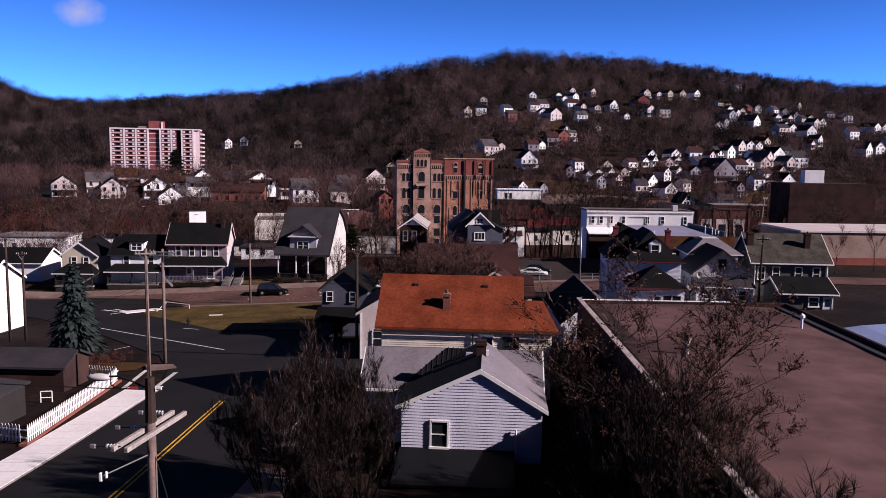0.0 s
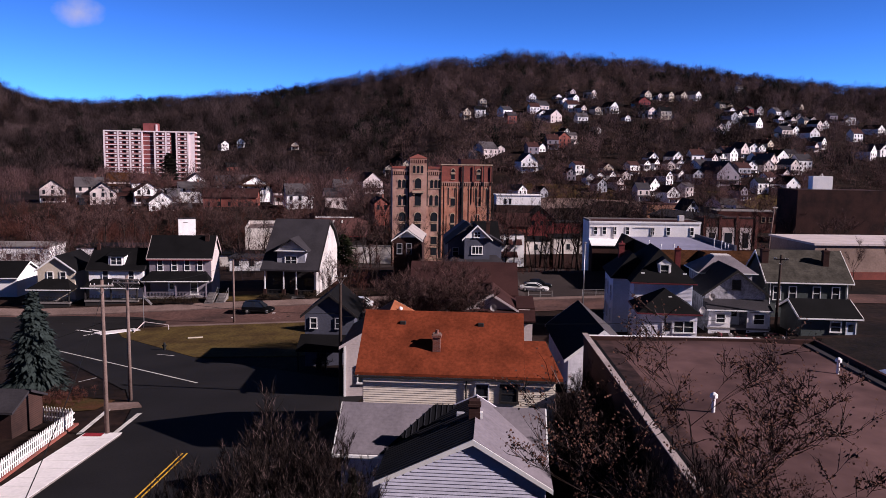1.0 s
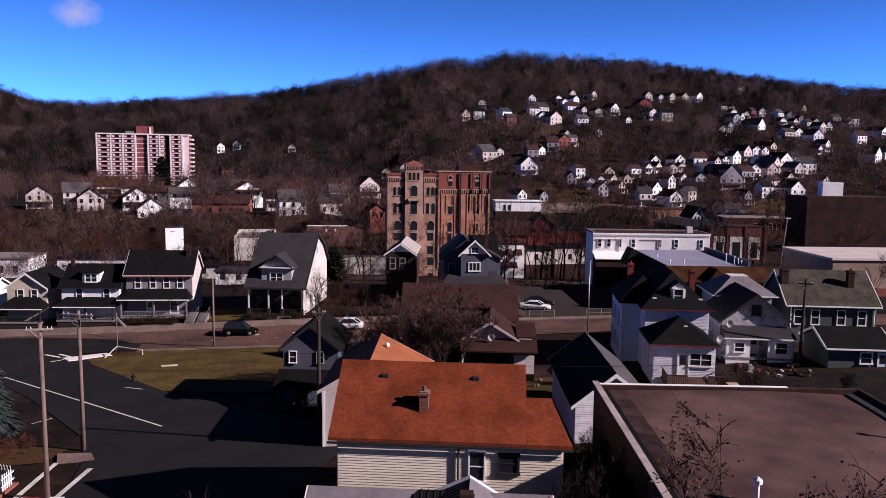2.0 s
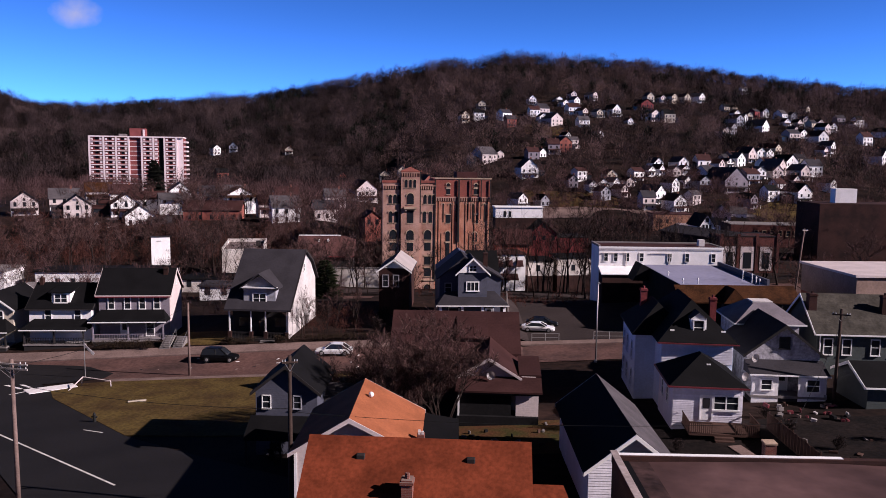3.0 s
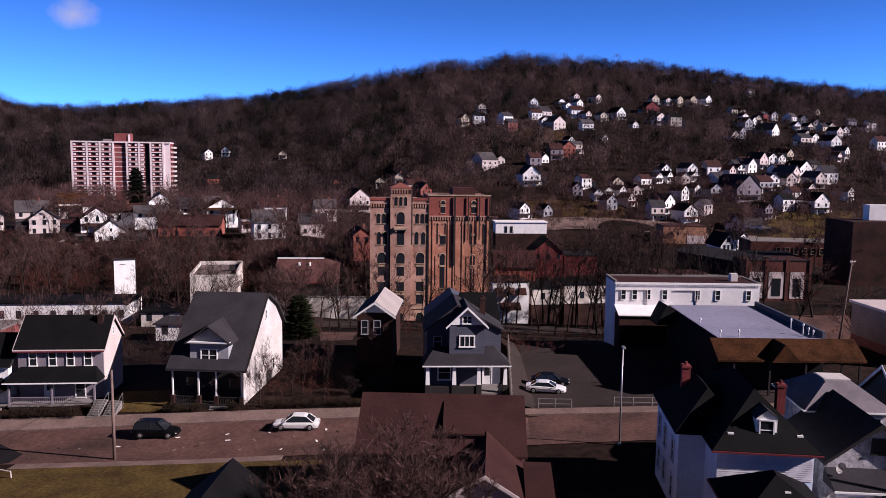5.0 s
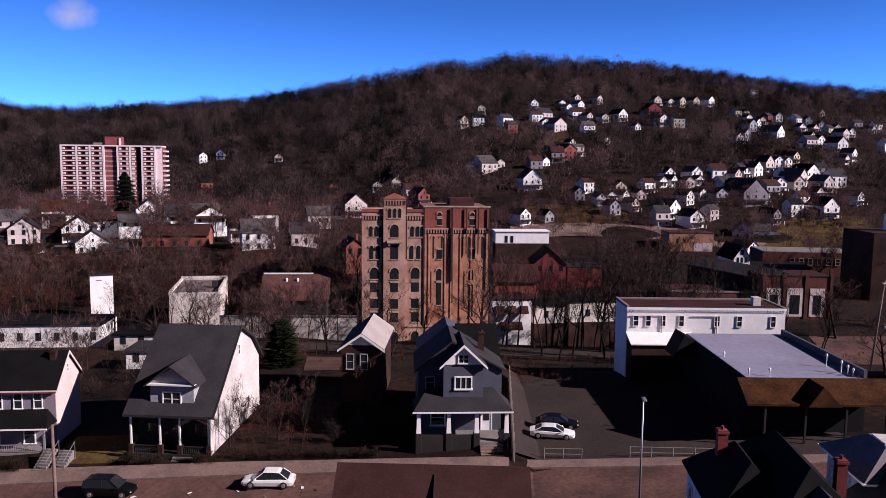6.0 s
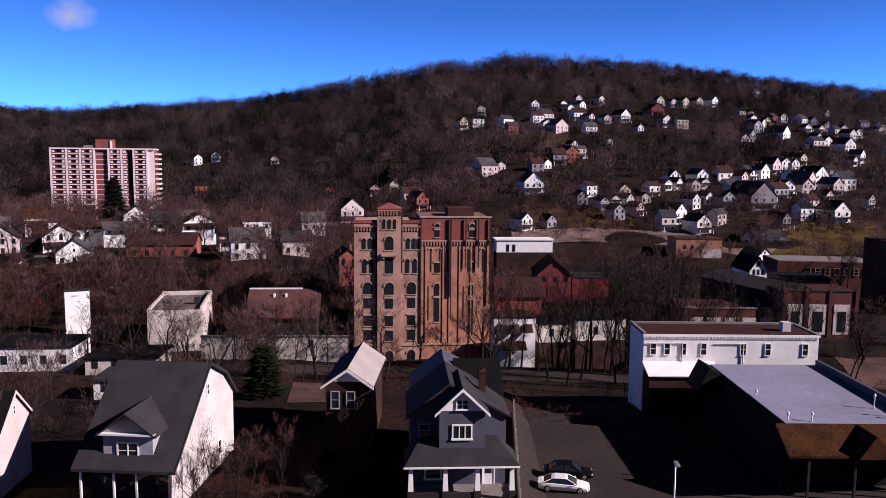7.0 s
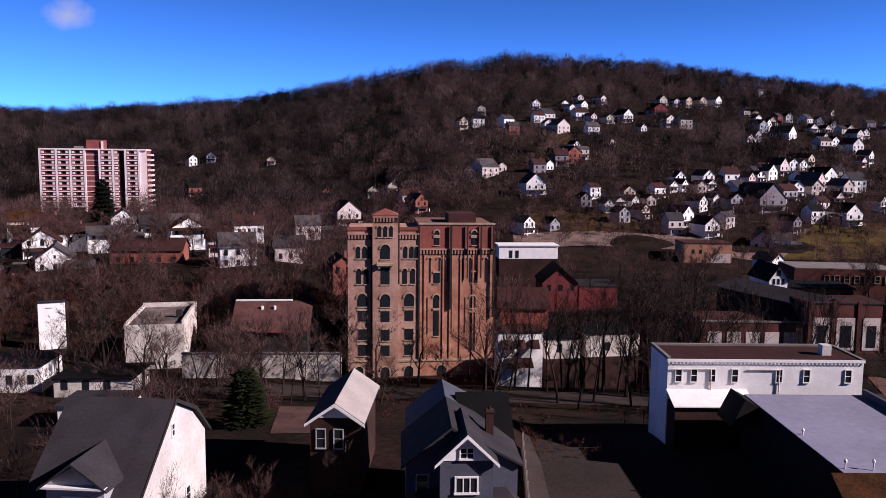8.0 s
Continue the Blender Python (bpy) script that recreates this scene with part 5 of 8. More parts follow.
for x0, x1, y, zz in ((0, 4.2, 0.0, 21.9), (8.8, 12.4, 0.0, 21.9), (4.35, 8.65, -0.55, 24.9), (12.5, 25.7, 0.25, 19.2)):
    part("corbel_band", boxes((x0, x1, y - 0.22, y - 0.003, zz + 0.76, zz + 1.0)), M_BRICK_GREY, br)
    # dark strip between the corbels is their shade, put in as colour
    part("corbel_shade", boxes((x0, x1, y - 0.02, y - 0.003, zz - 0.1, zz + 0.75)), M_MAROON, br)
    cb = part("corbel", boxes((x0 + 0.1, x0 + 0.38, y - 0.17, y - 0.021, zz, zz + 0.757)), M_BRICK_GREY, br).data
    for k in range(1, int((x1 - x0 - 0.2) / 0.55)):
        share("corbel", cb, br, pose(0.55 * k, 0, 0))
for u in (1.8, 2.9, 3.8, 10.0, 11.1, 12.0):
    opening(u, 18.5, 20.6, 0.72)
for u in (1.9, 3.2, 9.9, 11.3):
    opening(u, 14.0, 16.7, 0.8)
for u in (5.5, 6.5, 7.5):
    opening(u, 22.3, 24.2, 0.6, y=-0.57)
opening(6.5, 18.4, 21.0, 1.6, y=-0.57)
part("balcony", boxes((5.0, 8.0, -1.2, -0.56, 17.3, 17.75), (5.3, 5.6, -1.0, -0.56, 16.8, 17.3), (7.4, 7.7, -1.0, -0.56, 16.8, 17.3)), M_STONE, br)
opening(6.5, 14.0, 17.0, 1.5, False, -0.57)
for u, y in ((2.5, 0.0), (6.5, -0.55), (10.7, 0.0)):
    opening(u, 10.0, 12.3, 1.7, y=y - 0.02)
    for v0, v1 in ((7.4, 9.3), (4.0, 6.0), (1.2, 3.2)):
        opening(u, v0, v1, 1.5, False, y - 0.02, False, v0 < 5)
for u, y in ((1.9, 0.0), (6.5, -0.55), (10.7, 0.0), (16.5, 0.25)):
    opening(u, -3.2, -0.7, 1.5, True, y - 0.02, True, False)
part("plinth_band", boxes((-0.12, 12.4, -0.16, -0.004, 0.1, 0.45), (12.42, 25.8, 0.1, 0.246, 0.1, 0.45)), M_STONE, br)
# recessed bays, pilasters and openings on the tan side
for u in (14.3, 16.0, 17.4, 20.0, 21.4, 24.2):
    # a dark strip stands for the shade inside the niche
    bm = bmesh.new()
    arch(bm, u + 0.08, 14.2, 18.6, 0.2, 0.18, 0.26)
    part("niche", bm, M_DARKTRIM, br)
    bm = bmesh.new()
    arch_ring(bm, u, 18.3, 0.3, 0.1, 0.247, 0.16, 8)
    part("niche_arch", bm, M_STONE, br)
for u in (13.4, 16.7, 17.9, 19.8, 22.0):
    part("pilaster", boxes((u - 0.13, u + 0.13, 0.12, 0.246, 0.0, 19.1)), M_BRICK_TAN, br)
# dark strips stand for the shade in narrow slots
for u in (13.9, 18.2, 20.6):
    part("slot", boxes((u - 0.08, u + 0.08, 0.2, 0.27, 5.0, 11.5)), M_DARKTRIM, br)
opening(15.5, 14.0, 15.9, 0.95, False, 0.23)
opening(22.3, 14.0, 16.0, 1.0, False, 0.23)
opening(15.5, 20.8, 22.1, 0.9, False, 0.18)
opening(22.1, 20.8, 22.1, 0.9, False, 0.18)
opening(15.5, 22.6, 23.4, 0.8, True, 0.18)
opening(22.1, 22.6, 23.4, 0.8, True, 0.18)
opening(15.5, 9.6, 12.0, 1.0, True, 0.23)
opening(15.5, 4.6, 9.2, 0.95, False, 0.23, False)
opening(22.0, 9.6, 11.8, 1.0, True, 0.23)
opening(22.0, 2.0, 8.8, 0.9, False, 0.23, False)
for u, z0, z1, w in ((18.0, 9.5, 24.3, 0.2), (20.9, 15.0, 24.3, 0.1), (23.3, 15.0, 24.3, 0.12), (25.5, 8.0, 24.3, 0.12), (4.1, 4.0, 23.4, 0.14), (8.85, 14.0, 26, 0.14), (12.4, 0.0, 24.3, 0.14)):
    part("drain_pipe", boxes((u - w, u + w, -0.18, 0.0, z0, z1)), M_DARKTRIM, br)

# ---- apartment tower ----
AZ = 34.0 - 5.5
ap = thing("apartment_tower", "eleven-storey apartment tower with white balcony bands", "building", pose(-223, 440, 5.5, 0, 0, 16))
part("wall", boxes((0, 49.5, 0, 14, -6, AZ)), M_APTRED, ap)
part("penthouse", boxes((20.5, 28.8, 4, 11, AZ + 0.01, AZ + 5.2)), M_APTRED, ap)
part("penthouse_flue", boxes((27.6, 28.6, 3.4, 3.98, AZ + 0.71, AZ + 4.6)), M_APTWHITE, ap)
part("roof_plant", boxes((14.6, 19, 4, 8, AZ + 0.71, AZ + 2.0), bevel=0.1), M_CONC, ap)
part("roof_edge", boxes((-0.3, 49.8, -1.3, 14.3, AZ + 0.004, AZ + 0.7)), M_APTWHITE, ap)
part("end_wall", boxes((46.2, 49.6, -0.4, -0.004, -6, AZ)), M_APTWHITE, ap)
ST = AZ / 11
BAYS = ((0.5, 7.0), (8.0, 13.5), (14.5, 20.1), (28.0, 33.2), (34.2, 36.4), (40.0, 45.5))


def floor_part(name, dims, material, places):
    """One piece of the tower, shared by all its places."""
    ob = part(name, boxes(dims), material, ap)
    ob.matrix_basis = pose(*places[0])
    for p in places[1:]:
        share(name, ob.data, ap, pose(*p))


for x0, x1 in BAYS:
    floors = [(x0, 0, k * ST) for k in range(11)]
    floor_part("balcony", (0, x1 - x0, -1.25, -0.004, 0.0, 0.4), M_APTWHITE, floors)
    floor_part("balcony_front", (0.1, x1 - x0 - 0.1, -1.2, -1.12, 0.41, 1.0), M_APTRED, floors)
    if x1 - x0 > 3:
        floor_part("pane", ((x1 - x0) * 0.38, (x1 - x0) * 0.62, -0.05, -0.004, 0.5, 2.2), M_GLASS, floors)
        floor_part("balcony_screen", (0.35, 1.35, -1.1, -0.06, 0.41, 2.0), M_APTWHITE, floors)
        floor_part("balcony_screen", (x1 - x0 - 1.5, x1 - x0 - 0.4, -1.1, -0.06, 0.41, 2.1), M_APTWHITE, floors)
    else:
        floor_part("balcony_screen", (0.2, 1.6, -1.1, -0.06, 0.41, 2.1), M_APTWHITE, floors)
# flat black panel stands for the shade in a recess
part("stair_recess", boxes((36.5, 39.4, -0.06, -0.004, 0, AZ - 0.2)), M_BLACKSHADE, ap)
for x in (0.1, 7.5, 14.0, 20.6, 27.5, 33.7, 39.6, 46.0):
    part("pier", boxes((x - 0.42, x + 0.42, -1.35, -0.004, -6, AZ)), M_APTWHITE, ap)
floor_part("spandrel", (21.1, 27.0, -0.14, -0.004, 0, 0.32), M_APTWHITE, [(0, 0, k * ST) for k in range(1, 11)])
floor_part("side_balcony", (49.62, 51.4, 2, 6.5, 0, 0.9), M_APTWHITE, [(0, 0, k * ST) for k in range(11)])
floor_part("side_balcony", (49.62, 51.4, 8.5, 12.5, 0, 0.9), M_APTWHITE, [(0, 0, k * ST) for k in range(11)])
floor_part("side_balcony", (-1.5, -0.02, 1, 6, 0, 0.9), M_DARKTRIM, [(0, 0, k * ST) for k in range(11)])
part("entrance_canopy", boxes((15.5, 21.5, -4.5, -1.4, 0.3, 0.9)), M_APTWHITE, ap)


# ---- trees ----
def tube(vs, fs, p, q, r1, r2, n):
    d = (q - p).normalized()
    a = d.orthogonal().normalized()
    b = d.cross(a)
    i = len(vs)
    for c, r in ((p, r1), (q, r2)):
        for k in range(n):
            t = 2 * math.pi * k / n
            vs.append(tuple(c + a * (r * math.cos(t)) + b * (r * math.sin(t))))
    for k in range(n):
        j = (k + 1) % n
        fs.append((i + k, i + j, i + n + j, i + n + k))


def grow(seed, height, spread=0.55, levels=4, trunk=0.16, fork=0.28, twigs=7, leaves=0, stems=1, up=0.35, thick=1.0, leaf=0.06):
    """A bare tree: (wood verts, faces), (twig verts, faces), (leaf verts, faces)."""
    rng = random.Random(seed)
    wv, wf, tv, tf, lv, lf = [], [], [], [], [], []

    def sliver(p, d, length, w):
        s = d.orthogonal().normalized()
        s = (s * math.cos(rng.random() * 6.28) + d.cross(s) * math.sin(rng.random() * 6.28)).normalized() * w
        i = len(tv)
        mid = p + d * length * 0.5 + Vector((rng.gauss(0, 1), rng.gauss(0, 1), rng.gauss(0, 1))) * length * 0.06
        tv.extend([tuple(p - s), tuple(p + s), tuple(mid + s * 0.7), tuple(mid - s * 0.7), tuple(p + d * length)])
        tf.extend([(i, i + 1, i + 2, i + 3), (i + 3, i + 2, i + 4)])
        for _ in range(leaves):
            if rng.random() < 0.6:
                c = p + d * length * rng.uniform(0.2, 1.05)
                u = Vector((rng.gauss(0, 1), rng.gauss(0, 1), rng.gauss(0, 1))).normalized() * leaf * rng.uniform(0.7, 1.4)
                v = u.orthogonal().normalized() * leaf * 0.45
                j = len(lv)
                lv.extend([tuple(c), tuple(c + u * 0.5 + v), tuple(c + u), tuple(c + u * 0.5 - v)])
                lf.append((j, j + 1, j + 2, j + 3))

    def branch(p, d, length, r, level):
        n = 3 if level < levels - 1 else 2
        pts = [p]
        for k in range(n):
            bend = 0.13 if level else 0.05
            d = (d + Vector((rng.gauss(0, bend), rng.gauss(0, bend), rng.gauss(0, 0.08) + 0.05 * up))).normalized()
            q = pts[-1] + d * (length / n)
            a, b = r * (1 - 0.6 * k / n), r * (1 - 0.6 * (k + 1) / n)
            tube(wv, wf, pts[-1], q, a, b, 6 if level == 0 else (4 if level == 1 else 3))
            pts.append(q)
        if level >= levels:
            for k in range(twigs):
                t = rng.uniform(0.15, 1.0) * n
                i = min(n - 1, int(t))
                c = pts[i].lerp(pts[i + 1], t - i)
                dd = (d + Vector((rng.gauss(0, 0.5), rng.gauss(0, 0.5), rng.gauss(0, 0.35) + up * 0.4))).normalized()
                sliver(c, dd, length * rng.uniform(0.5, 1.1), 0.011 * thick)
            return
        kids = rng.choice((3, 4)) if level else rng.choice((5, 6, 7))
        for k in range(kids):
            t = rng.uniform(fork if level == 0 else 0.25, 1.0) * n
            if k == 0:
                t = n * 0.999
            i = min(n - 1, int(t))
            c = pts[i].lerp(pts[i + 1], t - i)
            az = rng.uniform(0, 2 * math.pi)
            side = Vector((math.cos(az), math.sin(az), rng.uniform(0.0, 0.5)))
            dd = (d * (0.5 + up * 0.5) + side * spread * rng.uniform(0.7, 1.3) + Vector((0, 0, up * 0.5))).normalized()
            branch(c, dd, length * rng.uniform(0.45, 0.7), max(r * 0.5 * (1 - 0.35 * t / n), 0.008 * thick), level + 1)

    for s in range(stems):
        az = rng.uniform(0, 6.28)
        lean = 0.03 if stems == 1 else 0.38
        branch(Vector((0, 0, -0.3)) if stems == 1 else Vector((0.25 * math.cos(az), 0.25 * math.sin(az), -0.3)),
               Vector((lean * math.cos(az), lean * math.sin(az), 1)).normalized(), height * rng.uniform(0.5, 0.62), trunk, 0)
    k = height / max(v[2] for v in tv)
    return tuple(([(a * k, b * k, c * k) for a, b, c in vs], fs) for vs, fs in ((wv, wf), (tv, tf), (lv, lf)))


def tree(name, label, seed, height, twig=None, group="", **kw):
    t = thing(name, label, "tree", Matrix.Identity(4), group)
    wood, tw, lv = grow(seed, height, **kw)
    raw("trunk", *wood, M_BARK, t)
    raw("crown", *tw, twig or M_TWIG, t)
    if lv[0]:
        raw("leaves", *lv, M_DRYLEAF, t)
    return t


def plant(t, spots, rng):
    """Sets the first of a kind at the first spot, and copies at the others. Spots: (x, y, scale)."""
    for i, (x, y, s) in enumerate(spots):
        m = pose(x, y, ground_z(x, y) - 0.1, 0, 0, rng.uniform(0, 360)) @ Matrix.Diagonal((s, s, s * rng.uniform(0.92, 1.08), 1))
        if i == 0:
            t.matrix_basis = m
        else:
            c = copy_thing(t, Matrix.Identity(4))
            c.matrix_basis = m


rng = random.Random(5)


def woods(name, label, spots, material, seed, slivers=26, w=0.22, kind="stuff", round_=1.0, long=1.0, shell=0.1):
    """Far bare woods: every tree a short trunk and a rounded crown of thin twigs. Spots: (x, y, z, height)."""
    r = np.random.default_rng(seed)
    n = len(spots)
    S = np.array(spots)
    k = n * slivers
    base, H = np.repeat(S[:, :3], slivers, axis=0), np.repeat(S[:, 3], slivers)
    spread = np.repeat(r.uniform(0.24, 0.4, n), slivers) * H * round_
    d = r.normal(size=(k, 3))
    d /= np.linalg.norm(d, axis=1)[:, None]
    deep = r.uniform(shell, 1.0, k) ** 0.45
    size = np.stack([spread, spread, 0.34 * H], 1)
    mid = base + np.stack([np.zeros(k), np.zeros(k), 0.6 * H], 1)
    p = mid + d * size * deep[:, None]
    way = d * 0.4 + r.normal(size=(k, 3)) * 0.3
    way[:, 2] += 0.55
    way /= np.linalg.norm(way, axis=1)[:, None]
    q = p + way * (H * long * r.uniform(0.07, 0.24, k))[:, None]
    a2 = r.uniform(0, 2 * np.pi, k)
    ww = w * r.uniform(0.4, 1.2, k)
    first = np.arange(k) % slivers
    trunks = first == 0
    limbs = (first > 0) & (first < 4)
    ww[limbs] *= 0.6
    # sprays lie over the crown like a skin, so that each crown has a lit and a shaded side
    s = np.cross(way, d) + r.normal(size=(k, 3)) * 0.1
    s /= np.linalg.norm(s, axis=1)[:, None]
    s *= ww[:, None]
    upright = trunks | limbs
    s[upright] = np.stack([np.cos(a2) * ww, np.sin(a2) * ww, np.zeros(k)], 1)[upright]
    p[trunks] = base[trunks] - np.array([0, 0, 0.5])
    q[trunks] = base[trunks] + np.stack([np.zeros(n), np.zeros(n), 0.7 * S[:, 3]], 1)
    p[limbs] = base[limbs] + np.stack([np.zeros(limbs.sum()), np.zeros(limbs.sum()), 0.3 * H[limbs]], 1)
    V = np.stack([p - s, p + s, q], 1).reshape(-1, 3)
    F = np.arange(3 * k)
    me = bpy.data.meshes.new(name)
    me.vertices.add(len(V))
    me.vertices.foreach_set("co", V.ravel())
    me.loops.add(len(F))
    me.loops.foreach_set("vertex_index", F)
    me.polygons.add(len(F) // 3)
    me.polygons.foreach_set("loop_start", np.arange(0, len(F), 3))
    me.update(calc_edges=True)
    me.materials.append(material)
    return tagged(new(name, me), label, "trees", kind=kind)


def scatter(n, x0, x1, y0, y1, h0, h1, keep=None, seed=1, sink=0.0):
    r = random.Random(seed)
    out = []
    while len(out) < n:
        x, y = r.uniform(x0, x1), r.uniform(y0, y1)
        if keep is None or keep(x, y):
            hh = r.uniform(h0, h1)
            out.append((x, y, ground_z(x, y) - sink * hh, hh))
    return out


def varied(m, size=0.0, lo=0.5, hi=1.6, power=1.0):
    """Varies a base colour from tree to tree (cells of that size on the plan) or, with no size, from twig to twig."""
    N, L = m.node_tree.nodes, m.node_tree.links
    b = N["Principled BSDF"]
    if size:
        cell = N.new("ShaderNodeTexVoronoi")
        cell.voronoi_dimensions = "2D"
        cell.inputs["Scale"].default_value = 1 / size
        L.new(N.new("ShaderNodeTexCoord").outputs["Object"], cell.inputs["Vector"])
        split = N.new("ShaderNodeSeparateColor")
        L.new(cell.outputs["Color"], split.inputs[0])
        value = split.outputs[0]
    else:
        value = N.new("ShaderNodeNewGeometry").outputs["Random Per Island"]
    bend = N.new("ShaderNodeMath")
    bend.operation = "POWER"
    bend.inputs[1].default_value = power
    L.new(value, bend.inputs[0])
    span = N.new("ShaderNodeMapRange")
    span.inputs["To Min"].default_value, span.inputs["To Max"].default_value = lo, hi
    L.new(bend.outputs[0], span.inputs["Value"])
    times = N.new("ShaderNodeVectorMath")
    times.operation = "SCALE"
    L.new(b.inputs["Base Color"].links[0].from_socket, times.inputs[0])
    L.new(span.outputs["Result"], times.inputs["Scale"])
    L.new(times.outputs[0], b.inputs["Base Color"])


M_WOODS = mat("hill_wood_twigs", (0.0748, 0.04928, 0.0484), 1.0, 0.45, 0.012, 0.5, 0.0, tint=(0.02288, 0.01584, 0.01672), patch=0.6)
M_SCRUB = mat("red_brown_scrub", (0.115, 0.046, 0.037), 1.0, 0.4, 0.05, 0.5, 0.0, tint=(0.05, 0.022, 0.018), patch=0.9)
# lighter, warmer copy of the wood colour, with sunlight put into it
M_LITWOODS = mat("lit_hill_wood_twigs", (0.1276, 0.07832, 0.07216), 1.0, 0.4, 0.012, 0.5, 0.0, tint=(0.0484, 0.03168, 0.0308), patch=0.6)
varied(M_LITWOODS, 12.0, 0.15, 1.4, 1.5)
varied(M_WOODS, 12.0, 0.12, 1.35, 1.5)
varied(M_HAZE, 7.0, 0.5, 1.4)
varied(M_TWIG_DARK, 0.0, 0.35, 12.0, 7.0)
varied(M_TWIG, 0.0, 0.45, 2.2, 2.0)
for m, through_ in ((M_WOODS, 0.15), (M_LITWOODS, 0.15), (M_HAZE, 0.35), (M_SCRUB, 0.35)):
    # thin twigs let light through from either side
    N, L = m.node_tree.nodes, m.node_tree.links
    thin, mixed = N.new("ShaderNodeBsdfTranslucent"), N.new("ShaderNodeMixShader")
    L.new(N["Principled BSDF"].inputs["Base Color"].links[0].from_socket, thin.inputs["Color"])
    mixed.inputs["Fac"].default_value = through_
    L.new(N["Principled BSDF"].outputs[0], mixed.inputs[1])
    L.new(thin.outputs[0], mixed.inputs[2])
    L.new(mixed.outputs[0], N["Material Output"].inputs["Surface"])


# ---- middle distance ----
far_pane = boxes((-0.45, 0.45, -0.05, 0.0, 0.0, 1.4))
PANE = bpy.data.meshes.new("far_pane")
far_pane.to_mesh(PANE)
far_pane.free()
PANE.materials.append(M_GLASS)
TURN_RIGHT = Matrix.Rotation(radians(90), 4, "Z")
WALLS = {"w": ("white", (M_WHITE, M_WHITE, M_PINKWHITE)), "t": ("tan", (M_BEIGE, M_PINKWHITE)), "r": ("red brick", (M_BRICK_RED, M_BARNRED)), "b": ("grey", (M_GREYSIDE, M_PURPLE))}
ROOFS = (("black", M_DARK), ("slate-grey", M_SLATE), ("grey", M_GREYROOF), ("brown", M_BROWN))
vr = random.Random(11)


def far_house(x, y, w, colour, z=None, yaw=None, axis=None, d=None, eave=None, rise=None, wall=None, roof=None, group="houses on the hillside", base=4.0):
    """A house far off: walls, roof, panes, a chimney and often a low porch."""
    word, choices = WALLS[colour]
    rn, rm = ROOFS[vr.randrange(4)]
    if roof:
        rn, rm = roof
    w = max(w, 4.6)
    axis = axis or ("y" if w < 6.4 or vr.random() < 0.45 else "x")
    d = d or (w * vr.uniform(1.15, 1.6) if axis == "y" else w * vr.uniform(0.7, 0.95))
    eave = eave or min(6.0, max(3.4, w * vr.uniform(0.7, 0.95)))
    rise = rise or (w if axis == "y" else d) * vr.uniform(0.32, 0.48)
    yaw = vr.uniform(12, 44) if yaw is None else yaw + 18 if group == "village houses on the bank" else yaw
    z = ground_z(x, y) if z is None else z
    t = gable_house("hill_house" if group else "village_house", f"{word} house with {rn} shingle roof among bare trees", x - w / 2, y, z, yaw, w, d, eave, rise, axis,
                    wall or vr.choice(choices), rm, 0.35, None, base, "house", 0.5, group)
    n = 2 if w < 8 else 3
    for lvl in ([0.9] if eave < 4.2 else [0.9, 3.4]):
        for k in range(n):
            share("pane", PANE, t, pose(w * (k + 0.5) / n, -0.003, lvl))
        if vr.random() < 0.8:
            share("pane", PANE, t, Matrix.Translation((w + 0.003, d * vr.uniform(0.25, 0.7), lvl)) @ TURN_RIGHT)
    if axis == "y" and rise > 1.8:
        share("pane", PANE, t, pose(w / 2, -0.003, eave + 0.2) @ Matrix.Diagonal((0.6, 1, 0.6, 1)))
    if vr.random() < 0.55:
        part("porch_roof", prism([(-1.8, 2.1), (-0.02, 2.7), (-0.02, 2.85), (-1.8, 2.25)], 0.1, w - 0.1, "x"), rm, t)
        for px in (0.25, w - 0.25):
            part("porch_post", boxes((px - 0.08, px + 0.08, -1.7, -1.55, -1.5, 2.15)), M_TRIM, t)
    if vr.random() < 0.6:
        aw_, ad = w * vr.uniform(0.35, 0.6), vr.uniform(2.2, 3.6)
        x0 = w + 0.01 if vr.random() < 0.5 else -aw_ - 0.01
        y0, ah = d * vr.uniform(0.1, 0.35), eave * vr.uniform(0.45, 0.75)
        part("annex_wall", boxes((x0, x0 + aw_, y0, y0 + ad, -base, ah)), t.children[0].data.materials[0], t)
        part("annex_roof", prism([(y0 - 0.3, ah - 0.05), (y0 + ad + 0.2, ah + 0.9), (y0 + ad + 0.2, ah + 1.05), (y0 - 0.3, ah + 0.1)], x0 - 0.2, x0 + aw_ + 0.2, "x"), rm, t)
    if vr.random() < 0.5:
        part("chimney", boxes((w * 0.7, w * 0.7 + 0.55, d * 0.45, d * 0.45 + 0.55, eave, eave + rise + 1.0)), M_BRICK_CHIM, t)
    return t


HILL_TOP = [(-21, 606, 6.3, "t"), (-10, 655, 6.0, "t"), (-11, 611, 7.9, "w"), (11, 600, 9.3, "w"), (13, 576, 7.4, "r"), (31, 665, 6.1, "w"),
            (31, 615, 8.0, "w"), (36, 592, 6.1, "w"), (39, 622, 9.7, "w"), (46, 583, 10.5, "w"), (54, 679, 5.4, "w"), (58, 656, 6.0, "w"),
            (68, 700, 5.6, "w"), (68, 668, 6.2, "w"), (62, 630, 9.9, "w"), (70, 624, 5.7, "w")]
